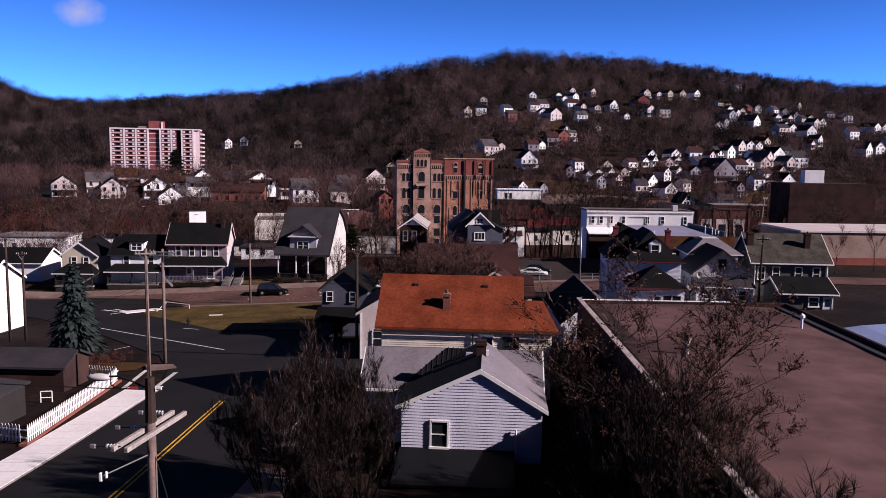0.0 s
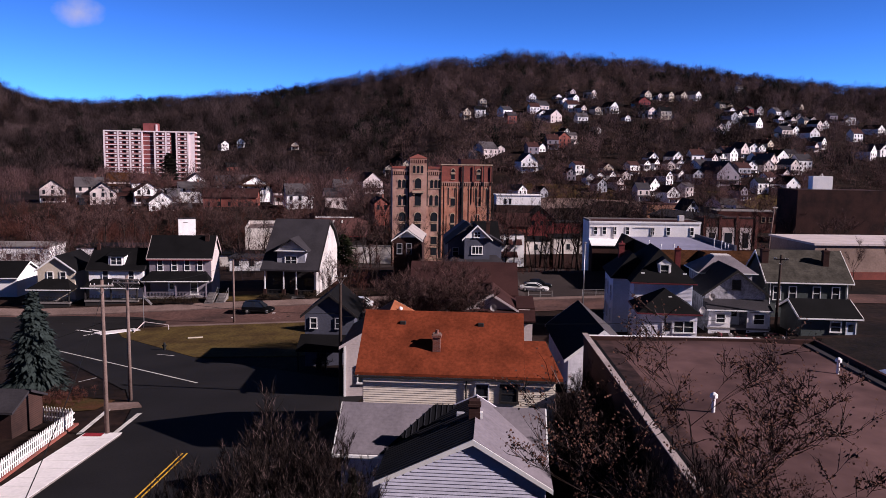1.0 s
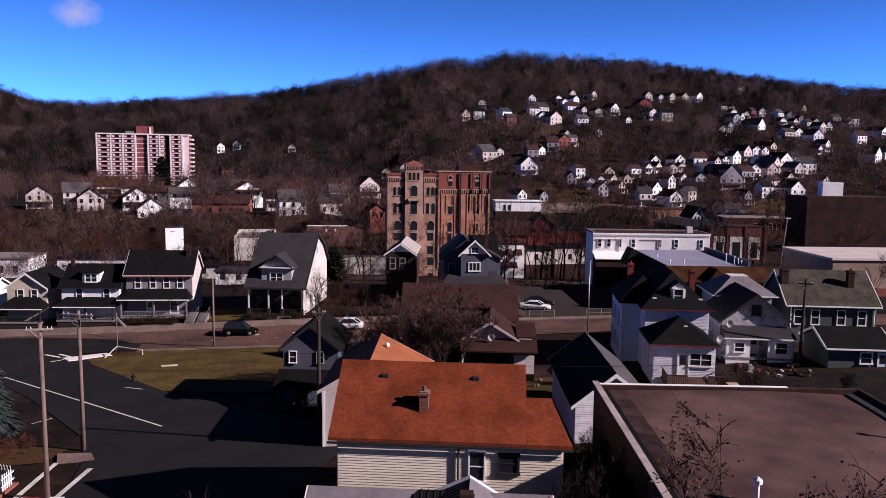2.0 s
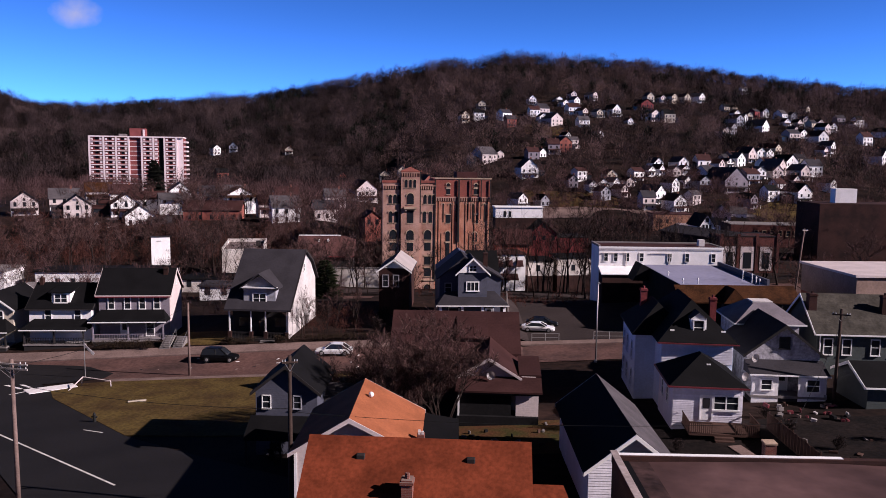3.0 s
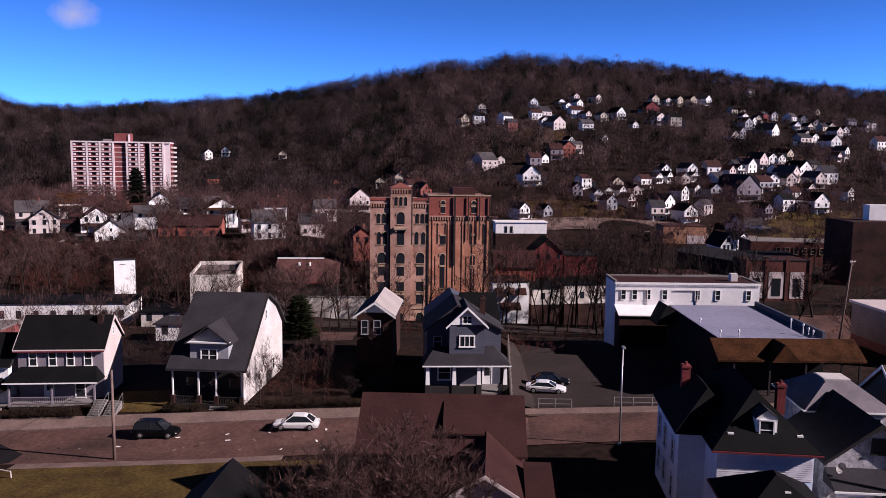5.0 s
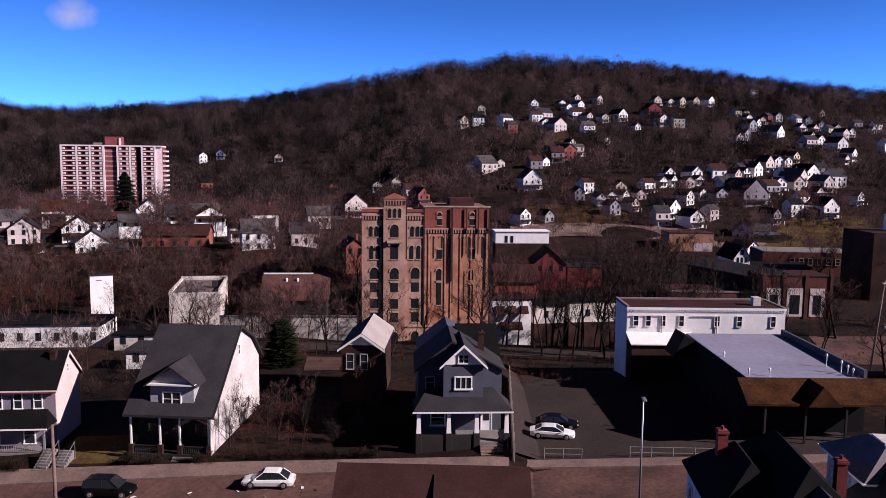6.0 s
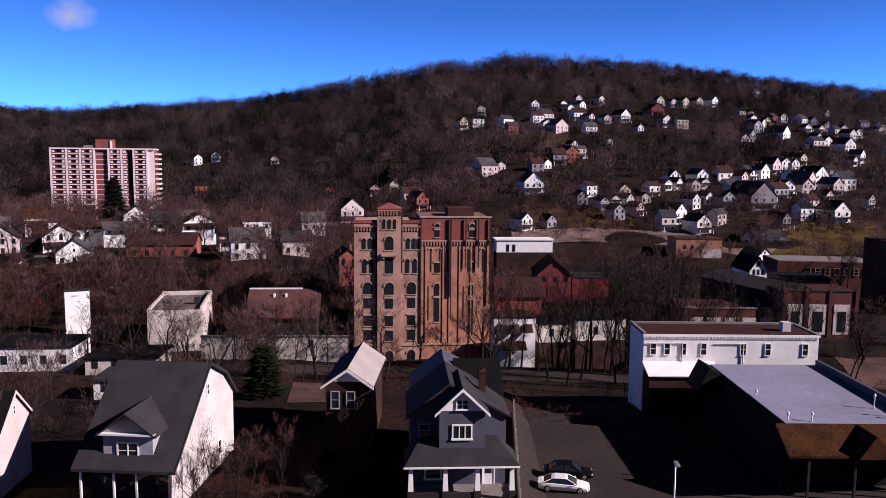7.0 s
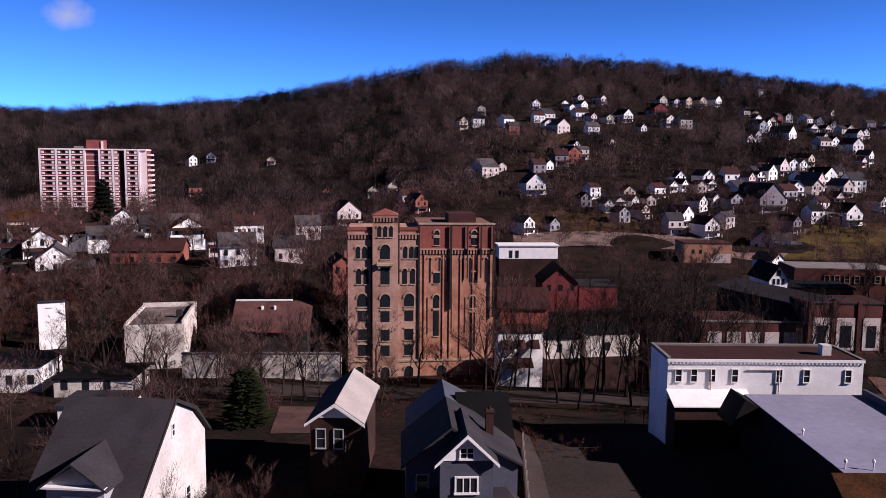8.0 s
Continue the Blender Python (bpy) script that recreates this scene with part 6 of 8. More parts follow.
HILL_UPPER = [(64, 579, 8.2, "w"), (80, 619, 5.7, "t"), (86, 694, 6.4, "t"), (94, 626, 8.2, "w"), (122, 656, 10.5, "r"), (132, 696, 6.5, "t"), (143, 697, 5.6, "t"),
              (153, 698, 6.6, "t"), (164, 700, 6.7, "t"), (180, 710, 9.0, "w"), (121, 614, 8.1, "t"), (131, 614, 9.0, "t"), (71, 542, 4.9, "w"), (99, 596, 3.9, "w")]
HILL_MIDDLE = [(45, 503, 8.9, "r"), (49, 533, 4.1, "w"), (0, 468, 11.7, "w"), (24, 474, 7.1, "b"), (30, 484, 4.6, "w"), (20, 433, 9.5, "w"), (41, 414, 5.0, "b"),
               (50, 406, 3.5, "w"), (56, 414, 4.6, "w"), (63, 415, 3.6, "w"), (70, 418, 3.6, "w"), (78, 436, 3.3, "w"), (86, 444, 5.0, "w"), (92, 447, 3.9, "w"),
               (99, 446, 3.4, "w"), (105, 450, 3.4, "w"), (99, 419, 4.2, "w"), (91, 409, 5.6, "w"), (106, 414, 6.3, "b"), (115, 430, 9.4, "w")]
HILL_RIGHT = [(127, 458, 5.9, "w"), (117, 460, 7.7, "w"), (133, 466, 4.2, "w"), (141, 470, 7.3, "w"), (151, 482, 7.6, "w"), (170, 512, 4.8, "w"), (164, 493, 5.9, "w"),
              (153, 458, 9.0, "w"), (166, 462, 9.1, "w"), (174, 452, 9.0, "w"), (150, 440, 6.4, "w"), (121, 412, 13.3, "b"), (134, 428, 8.3, "b"), (142, 410, 6.5, "w"),
              (155, 427, 4.8, "w"), (168, 413, 5.9, "w"), (187, 664, 6.4, "t"), (190, 648, 5.3, "w"), (156, 556, 6.0, "t")]
HILL_EDGE = [(181, 608, 7.5, "b"), (197, 640, 5.3, "t"), (207, 650, 7.2, "r"), (192, 582, 9.6, "w"), (228, 649, 8.2, "w"), (219, 622, 5.2, "w"), (229, 623, 5.2, "w"),
             (214, 589, 4.9, "w"), (202, 558, 9.3, "w"), (264, 698, 7.0, "t"), (235, 610, 6.9, "t"), (218, 552, 8.5, "w"), (239, 596, 6.8, "w"), (270, 650, 7.5, "b"),
             (275, 636, 4.6, "w"), (240, 795, 6.7, "w"), (204, 512, 5.0, "t"), (250, 560, 8, "w"), (280, 590, 8, "w"), (262, 530, 8, "t"), (230, 490, 9, "w")]
FOOT = [(71, 374, 6.4, "w"), (79, 384, 7.0, "w"), (84, 370, 6.8, "w"), (95, 382, 6.6, "w"), (85, 303, 5.4, "w"), (145, 390, 7.7, "w"), (15, 370, 5.7, "w"),
        (25, 376, 4.9, "b"), (-66, 386, 5.2, "w"), (-93, 500, 5.2, "r"), (-169, 500, 7.4, "r"), (-63, 474, 5.4, "t"), (-50, 454, 4.5, "t"), (-30, 401, 6.3, "r"),
        (-36, 412, 8.4, "w"), (-57, 377, 10.0, "w"), (-206, 591, 5.7, "w"), (-197, 600, 5.8, "w"), (-150, 585, 5.5, "t"), (54, 389, 5.6, "b"), (64, 396, 4.8, "t"),
        (132, 393, 6.6, "w"), (119, 378, 5.7, "b")]
for rows in (HILL_TOP, HILL_UPPER, HILL_MIDDLE, HILL_RIGHT, HILL_EDGE, FOOT):
    for row in rows:
        far_house(*row)
# more houses behind the front rows
for rows in (HILL_MIDDLE, HILL_RIGHT, HILL_EDGE):
    for x, y, w, c in rows[::2]:
        k = 1 + vr.uniform(8, 15) / y
        far_house((x + vr.uniform(3, 6)) * k, y * k, vr.uniform(5, 7.5), vr.choice("wwwbt"))
BR, BK, GR, RU, SL = ("brown", M_BROWN), ("black", M_DARK), ("grey", M_GREYROOF), ("rust-brown", M_RUST), ("slate-grey", M_SLATE)
# large bright gables at the foot of the hill
far_house(98, 359, 7.5, "w", -4, -14, "y", 11, 6.0, 3.4, roof=GR)
far_house(106, 362, 6.5, "w", -4, -14, "x", 7, 6.0, 2.6, roof=GR)
# village on the left bank
for v in ((-116, 262, 9.2, "w", 3.4, 12, "y", 12, 4.2, 3.2, None, BR), (-106.2, 251, 8.6, "w", -1.2, 10, "y", 11, 6.0, 3.2, None, GR), (-112.6, 249, 5.2, "w", -1.6, 8, "x", 4.5, 3.6, 1.4, None, BK), (-100.2, 252, 6.0, "w", 0.2, 8, "x", 5, 2.6, 1.5, None, GR), (-119.5, 250, 6.5, "w", -3.2, 10, "y", 9, 3.6, 2.4, None, SL), (-92, 296, 8.5, "w", 7.4, 8, "x", 7, 3.0, 2.6, None, GR), (-116, 275, 13, "w", 5.5, 12, "x", 8, 3.2, 2.4, None, BR),
          (-105.5, 275, 9.5, "w", 6.5, 12, "x", 7, 2.4, 1.8, None, GR), (-98.5, 290, 7.6, "w", 7.2, 12, "x", 7, 3.2, 2.4, None, SL), (-86, 285, 10.6, "w", 7.2, 12, "y", 10, 2.6, 3.0, None, RU),
          (-62, 256, 8.8, "w", 2.6, 6, "x", 8, 5.4, 3.2, None, GR), (-32.6, 240, 3.9, "r", 3.6, 4, "y", 8, 2.8, 1.7, None, BR), (-130, 258, 8, "w", 2.5, 12, "y", 10, 5, 3, None, SL),
          (-140, 268, 9, "t", 4, 12, "x", 8, 5, 3, None, GR), (-150, 262, 8, "w", 3, 14, "y", 10, 5, 3, None, BK), (-128, 285, 9, "w", 6, 12, "x", 8, 4, 3, None, BR),
          (-72, 272, 7, "t", 4, 8, "x", 7, 4, 2.6, None, BR), (-52, 268, 8, "w", 3, 5, "x", 7, 4, 2.5, None, SL), (-145, 300, 9, "w", 6, 12, "x", 8, 4, 3, None, RU), (-75, 305, 9, "w", 6, 8, "x", 8, 3.5, 2.8, None, BR),
          (-60, 320, 8, "t", 5, 4, "x", 7, 3.5, 2.8, None, GR), (-120, 315, 8, "w", 6, 10, "y", 9, 4, 3, None, GR)):
    x, y, w, c, z, yaw, ax, d, ev, rs, wl, rf = v
    far_house(x, y, w, c, z, yaw, ax, d, ev, rs, wl, rf, "village houses on the bank")
rb = gable_house("long_brick_house", "long red-brick house with a maroon roof", -95.3, 258, 2.0, 10, 17.5, 9, 4.6, 2.6, "x", M_BRICK_RED, M_BROWN, 0.4)
for k in range(5):
    share("pane", PANE, rb, pose(2 + 3.3 * k, -0.003, 1.6))

# white slab, white hipped store and sheds along the back street
sl = thing("white_lift_tower", "plain white windowless tower block", "tower", pose(-80.6, 203, -5.5, 0, 0, 26))
part("wall", boxes((0, 4.3, 0, 1.5, -2, 9.0)), M_WHITE, sl)
part("cap", boxes((-0.15, 4.45, -0.15, 1.65, 9.004, 9.2)), M_DARKTRIM, sl)
part("vent", boxes((1.2, 2.3, -0.05, -0.004, 8.0, 8.15)), M_CONC, sl)
wx = thing("white_store", "stained white store with a flat weathered roof behind white parapets", "building", pose(-59.1, 191.6, -5.2, 0, 0, 15))
part("wall", boxes((0, 9.3, 0, 17.5, -2, 7.3)), M_STAINED, wx)
part("roof", boxes((0.35, 8.95, 0.35, 17.15, 7.304, 7.4)), M_OLDROOF, wx)
for d in ((-0.05, 9.35, -0.05, 0.35, 7.304, 7.6), (-0.05, 9.35, 17.15, 17.55, 7.304, 8.2), (-0.05, 0.35, 0.36, 17.14, 7.304, 7.9), (8.95, 9.35, 0.36, 17.14, 7.304, 8.2)):
    part("parapet", boxes(d), M_STAINED, wx)
part("roof_hatch", boxes((7.2, 8.2, 6.5, 7.5, 7.404, 8.7), bevel=0.04), M_DARKTRIM, wx)
for x0, x1 in ((0.5, 2.3), (2.7, 4.6), (8.7, 9.0)):
    part("letter_bar", boxes((x0, x1, -0.03, -0.004, 0.9, 1.35)), M_DARKTRIM, wx)
word = bpy.data.curves.new("word", "FONT")
word.body, word.size, word.extrude = "SERVICE", 0.85, 0.015
word.materials.append(M_DARKTRIM)
lettering = new("lettering", word)
lettering.parent = wx
lettering.matrix_basis = pose(4.9, -0.02, 0.85, 90, 0, 0)
mr = gable_house("maroon_roof_hall", "long shed with a maroon metal roof", -43.6, 199, -4.5, 8, 12.6, 11, 5.0, 3.8, "x", M_DARKTRIM, M_OLDMAROON, 0.5, None)
part("ridge_cap", boxes((-0.4, 9.5, 5.2, 5.8, 8.98, 9.2)), M_TRIM, mr)
part("front_trim", boxes((4, 13.0, -0.66, -0.52, 4.55, 4.8)), M_BARNRED, mr)
for x in (4.2, 6.4):
    part("roof_vent", boxes((x, x + 0.4, 3.6, 4.0, 7.2, 8.4), bevel=0.05), M_TRIM, mr)
lw = thing("long_white_wall", "long peeling white boundary wall", "wall", pose(-57.0, 187, -5.2, 0, 0, 6))
part("wall", boxes((9.0, 34, 0, 0.5, -2, 4.1)), M_STAINED, lw)
part("coping", boxes((8.9, 34.1, -0.1, 0.6, 4.104, 4.3)), M_CONC, lw)
aw = thing("white_awning_building", "white building with dark brown awnings", "building", pose(1.6, 195, -5.2, 0, 0, 10))
part("wall", boxes((0, 7.4, 0, 3.4, -4.6, 7.2)), M_WHITE, aw)
part("roof", hip_roof(0, 7.4, 0, 3.4, 7.204, 0.9, 0.3), M_BROWN, aw)
for k in range(3):
    share("pane", PANE, aw, pose(1.3 + 2.3 * k, -0.003, 4.4))
    part("awning", prism([(-1.3, 4.6), (-0.01, 5.8), (-0.01, 5.9), (-1.3, 4.7)], 0.5 + 2.3 * k, 2.1 + 2.3 * k, "x"), M_MAROON, aw)
part("awning", prism([(-1.8, 1.6), (-0.01, 2.8), (-0.01, 2.9), (-1.8, 1.7)], 1.4, 5.6, "x"), M_MAROON, aw)
aw2 = gable_house("brown_hip_shed", "dark brown roofed house behind the awning building", 2.0, 214, -4.5, 4, 9, 8, 7.0, 3.0, "x", M_BRICK_RED, M_BROWN, 0.4)
for x0, x1, y, z1, m in ((9.6, 15.6, 199, 0.1, M_STAINED), (16.4, 26.0, 201, 0.7, M_STAINED)):
    t = thing("peeling_white_shed", "low peeling white shed wall behind trees", "shed", pose(x0, y, -5.2, 0, 0, 14))
    part("wall", boxes((0, x1 - x0, 0, 5, 1.9, z1 + 5.2)), m, t)
    part("base", boxes((0.03, x1 - x0 - 0.03, 0.03, 4.97, -4.6, 1.899)), M_BRICK_SOOTSHADE, t)
    part("roof", prism([(-0.3, z1 + 5.2), (5.3, z1 + 5.7), (5.3, z1 + 5.85), (-0.3, z1 + 5.35)], -0.3, x1 - x0 + 0.3, "x"), M_DARK, t)
    share("pane", PANE, t, pose((x1 - x0) * 0.4, -0.003, 3.0))
rh = gable_house("red_barn", "small red barn-like house with dark roof", 12.0, 250, -4.5, 4, 8.2, 12, 6.2, 3.6, "y", M_BARNRED, M_DARK, 0.35)
for u, v in ((1.6, 4.4), (4.3, 4.4), (7.0, 4.4), (4.3, 8.0)):
    share("pane", PANE, rh, pose(u, -0.003, v))
rf = thing("maroon_flat_shop", "low maroon brick shop with flat roof", "building", pose(20.8, 253, -4.5, 0, 0, 4))
part("wall", boxes((0, 9, 0, 10, -1, 5.0)), M_BARNRED, rf)
part("coping", boxes((-0.1, 9.1, -0.1, 10.1, 5.004, 5.3)), M_DARKTRIM, rf)
lo = thing("long_white_shed", "long low white shed with dark doors", "building", pose(2.0, 266, 2.0, 0, 0, 8))
part("wall", boxes((0, 15, 0, 6, 3.2, 6.4)), M_WHITE, lo)
part("base", boxes((0.05, 14.95, 0.05, 5.95, -8, 3.19)), M_BRICK_SOOTSHADE, lo)
part("roof", boxes((-0.3, 15.3, -0.3, 6.3, 6.404, 6.7)), M_WHITE, lo)
for u in (3.0, 4.6):
    part("door", boxes((u - 0.4, u + 0.4, -0.06, -0.004, 3.4, 5.3)), M_GLASS, lo)
bbk = thing("orange_brick_block", "flat-roofed orange brick block with pale bay", "building", pose(65.4, 338, -5, 0, 0, 2))
part("wall", boxes((0, 16, 0, 12, -1, 7.5)), M_BRICK_ORANGE, bbk)
part("pale_bay", boxes((9, 15.6, -0.12, -0.004, 0.5, 4.2)), M_PINKWHITE, bbk)
part("coping", boxes((-0.1, 16.1, -0.1, 12.1, 7.504, 7.9)), M_MAROON, bbk)
for u in (3.0, 5.5):
    share("pane", PANE, bbk, pose(u, -0.003, 4.2))
dr = thing("long_dark_hall", "long dark hall with low grey sheet roof", "building", pose(44.5, 225, -2.5, 0, 0, -66))
part("wall", boxes((0, 23, 0, 9, -2, 8.0)), M_BLACKSHADE, dr)
part("roof", chevron(-0.4, 23.4, 0, 9, 8.0, 1.3, 0.4, 0.25, "x"), M_SLATE, dr)
wg = gable_house("white_gable_cottage", "black-roofed cottage with a bright white gable front", 54.4, 225, 0.5, 6, 3.6, 9, 6.6, 2.6, "y", M_WHITE, M_DARK, 0.35)
for u in (0.9, 1.8, 2.7):
    share("pane", PANE, wg, pose(u, -0.003, 5.6) @ Matrix.Diagonal((0.55, 1, 0.8, 1)))
share("pane", PANE, wg, pose(1.8, -0.003, 7.3) @ Matrix.Diagonal((0.9, 1, 0.8, 1)))
ps = thing("dark_roof_shop", "low dark shop with a flat black roof", "building", pose(62.8, 240, -5, 0, 0, -4))
part("wall", boxes((0, 14, 0, 10, -2, 8.2)), M_BRICK_SOOTSHADE, ps)
part("roof", boxes((-0.4, 14.4, -0.4, 10.4, 8.204, 8.5)), M_DARK, ps)
part("shop_front", boxes((8.5, 12.5, -0.08, -0.004, 5.0, 7.4)), M_GLASS, ps)
gr = thing("maroon_garage_row", "maroon brick garages with pale roller doors", "garage", pose(36.0, 203, -3.6, 0, 0, 3))
part("wall", boxes((0, 17, 0, 10, -2, 6.4)), M_BRICK_DIM, gr)
part("roof", boxes((0.3, 16.7, 0.4, 9.7, 6.404, 6.5)), M_MAROON, gr)
part("coping", boxes((-0.1, 17.1, -0.1, 0.3, 6.404, 6.7)), M_CONC, gr)
for k in range(5):
    part("roller_door", boxes((1.0 + 3.2 * k, 3.4 + 3.2 * k, -0.06, -0.004, 2.2, 4.8)), M_PINKWHITE, gr)
b2 = thing("arched_brick_shop", "dark red brick shop with three tall pale window bays", "building", pose(53.3, 202.8, -2, 0, 0, 3))
part("wall", boxes((0, 13.4, 0, 9, -2, 8.3)), M_BRICK_DIM, b2)
part("roof", boxes((0.3, 13.1, 0.35, 8.8, 8.304, 8.4)), M_BROWN, b2)
part("coping", boxes((-0.1, 13.5, -0.1, 0.34, 8.304, 8.5)), M_DARKTRIM, b2)
for u in (0.25, 4.15, 8.35, 13.1):
    part("pier", boxes((u - 0.3, u + 0.3, -0.18, -0.004, -2, 8.9)), M_BRICK_DIM, b2)
for u0, u1 in ((0.8, 3.6), (4.7, 7.8), (9.1, 11.9)):
    bay = part("bay_panel", boxes((u0, u1, -0.08, -0.004, 0.5, 6.0)), M_PINKWHITE, b2)
    part("pane", boxes((u0 + 0.7, u1 - 0.6, -0.12, -0.084, 1.0, 4.7)), M_GLASS, bay)
b3 = thing("flat_brick_office", "two-storey flat brick office with white-framed windows", "building", pose(73.2, 262, -5.6, 0, 0, -3))
part("wall", boxes((0, 24, 0, 13, -2, 10.2)), M_BRICK_DIM, b3)
part("roof", boxes((0.2, 23.8, 0.2, 12.8, 10.204, 10.35)), M_CONC, b3)
for k in range(7):
    window(b3, "front", -0.03, 7.5 + 2.3 * k, 7.0, 1.0, 1.6, M_STONE)
bd = thing("dark_mill_block", "tall dark brick mill with a white stair head", "building", pose(76.5, 226, -2.5, 0, 0, 2))
part("wall", boxes((8, 32, 0, 14, -2, 15.5)), M_BRICK_SOOTSHADE, bd)
part("stair_head", boxes((14.5, 20, 6, 9, 15.51, 19.2)), M_WHITE, bd)
# low sheds behind the left houses
for x0, y0, ww, dd, hh, yaw, wm, rm, lab in ((-81, 150, 9, 6, 3.6, 8, M_APTRED, M_CONC, "low red shed with a pale flat roof"), (-92, 174, 27, 8, 3.8, 10, M_WHITE, M_DARK, "long white workshop with a dark flat roof"),
                                             (-62, 176, 11, 8, 2.6, 8, M_STAINED, M_DARK, "low shed with a dark flat roof"), (-52, 160, 8, 6, 2.6, 6, M_WHITE, M_SLATE, "low white garage behind the houses"),
                                             (-112, 168, 16, 9, 4.0, 8, M_WHITE, M_CONC, "white workshop on the river bank")):
    z = ground_z(x0, y0)
    t = thing("low_shed", lab, "shed", pose(x0, y0, z, 0, 0, yaw))
    part("wall", boxes((0, ww, 0, dd, -2, hh)), wm, t)
    part("roof", boxes((-0.3, ww + 0.3, -0.3, dd + 0.3, hh + 0.004, hh + 0.3)), rm, t)
    for k in range(int(ww / 3)):
        share("pane", PANE, t, pose(1.5 + 3 * k, -0.003, 1.1))
# hillside woods, cleared along the camera's sight lines to the houses
SPOTS = [(x, y, w) for rows in (HILL_TOP, HILL_UPPER, HILL_MIDDLE, HILL_RIGHT, HILL_EDGE, FOOT) for x, y, w, c in rows] + [(98, 359, 16)]


def clear(x, y):
    for hx, hy, hw in SPOTS:
        if -38 < y - hy < 9 and abs(x - hx * (1 + (y - hy) / hy)) < hw / 2 + 4.5:
            return False
    return True


def on_hill(x, y):
    return abs(x) < 0.72 * y + 40 and clear(x, y) and not (-235 < x < -160 and y < 462)


# the hill's right half takes the sunlit colour, its left the darker one
for seed_, side_, tone_ in ((2, -1, M_WOODS), (92, 1, M_LITWOODS)):
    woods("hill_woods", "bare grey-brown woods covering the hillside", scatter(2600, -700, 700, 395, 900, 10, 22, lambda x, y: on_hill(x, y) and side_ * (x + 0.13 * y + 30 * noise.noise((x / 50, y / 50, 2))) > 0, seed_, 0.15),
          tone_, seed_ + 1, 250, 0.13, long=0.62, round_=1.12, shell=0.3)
woods("skyline_woods", "bare trees along the ridge", scatter(1700, -800, 800, 868, 902, 13, 25, on_hill, 4, 0.42), M_WOODS, 5, 170, 0.15, long=0.7, round_=1.1, shell=0.25)
woods("spur_woods", "bare woods on the nearer spur", scatter(1500, -760, -380, 600, 820, 9, 15, on_hill, 6, 0.2), M_WOODS, 7, 200, 0.14, long=0.6, round_=1.2, shell=0.3)
woods("hill_pines", "dark evergreens in the hillside woods", scatter(420, -420, 520, 450, 880, 9, 16, lambda x, y: on_hill(x, y) and noise.noise((x / 60, y / 60, 9)) > 0.12, 16), M_CONIFER, 17, 150, 0.3, round_=0.75)


def beside(x, y):
    return abs(x) < 0.72 * y + 40 and all(math.hypot(x - hx, y - hy - hw / 2) > hw * 0.5 + 3.5 for hx, hy, hw in SPOTS)


woods("hill_brush", "low bare brush between the hillside houses", scatter(3600, -120, 330, 372, 720, 1.6, 4.6, lambda x, y: beside(x, y) and not clear(x, y), 26), M_LITWOODS, 27, 60, 0.12)
# valley, banks and single trees
def open_valley(x, y):
    if -32 < x < 12 and y > 182 and y < 224:
        return False
    return abs(x) < 0.66 * (y - 20) + 25


def valley_keep(x, y):
    """Gaps in the valley's trees that keep buildings and cedar in the camera's view."""
    if not open_valley(x, y) or (y < 368 and abs(x + 0.413 * y) < 10):
        return False
    if -165 < x < -20 and 232 < y < 305 and noise.noise((x / 9, y / 9, 4)) < 0.12:
        return False
    return not (0 < x < 110 and y < 350 and noise.noise((x / 14, y / 14, 7)) < 0.28)


woods("valley_woods", "bare brown trees between the valley houses", scatter(1150, -260, 250, 222, 430, 6, 12, valley_keep, 8), M_HAZE, 9, 150, 0.075)
woods("pink_trees", "pinkish-brown bare trees beside the old brewery", scatter(46, -60, -31, 217, 262, 7, 12, None, 61), M_HAZE, 62, 190, 0.06)
woods("valley_scrub", "low dark scrub and weeds across the valley floor", scatter(2600, -130, 120, 158, 340, 0.6, 2.8, lambda x, y: abs(x + 0.08 * y) < 0.62 * (y - 30) and not (-62 < x < 20 and 178 < y < 187), 18), M_SCRUB, 19, 40, 0.05)
woods("yard_trees", "tangled bare trees behind the left houses", scatter(210, -120, -27, 137, 185, 3, 8, lambda x, y: noise.noise((x / 12, y / 12, 3)) > -0.15, 20), M_HAZE, 21, 130, 0.04)
woods("bank_scrub", "red-brown scrub on the left bank", scatter(700, -175, -24, 203, 245, 2.0, 7.5, lambda x, y: not (-84 < x < -60 and y < 214), 10), M_SCRUB, 11, 90, 0.06)
woods("yard_scrub", "red-brown scrub between the houses", scatter(75, -25, -15.5, 124.5, 138, 0.8, 3.0, None, 12), M_SCRUB, 13, 60, 0.022)
woods("verge_grass", "tufts of dry orange-brown grass by the spruce", scatter(70, -37.5, -33.5, 68.5, 72.5, 0.4, 1.3, None, 31), M_SCRUB, 32, 60, 0.02)
woods("fence_scrub", "dry weeds beside the parking lot", scatter(60, 4, 16, 149, 160, 0.5, 1.5, None, 14), M_SCRUB, 15, 40, 0.03)
t1 = tree("bare_tree", "tall bare deciduous tree with grey-brown twigs", 21, 15, spread=0.6, levels=3, trunk=0.24, twigs=15, thick=2.2, group="bare trees")
t2 = tree("bare_tree", "spreading bare deciduous tree with brown twigs", 22, 13.5, spread=0.8, levels=3, trunk=0.27, twigs=15, thick=1.9, up=0.25, group="bare trees")
t3 = tree("bare_tree", "slender bare tree with upright twigs", 23, 15, spread=0.4, levels=3, trunk=0.18, twigs=13, thick=2.0, up=0.6, group="bare trees")
ROW = [(-46, 178, 0.8), (-34, 175, 0.8), (-26, 178, 0.9), (-15, 177, 0.62), (0.5, 178, 1.0), (33, 174, 0.9), (62, 190, 0.9)]
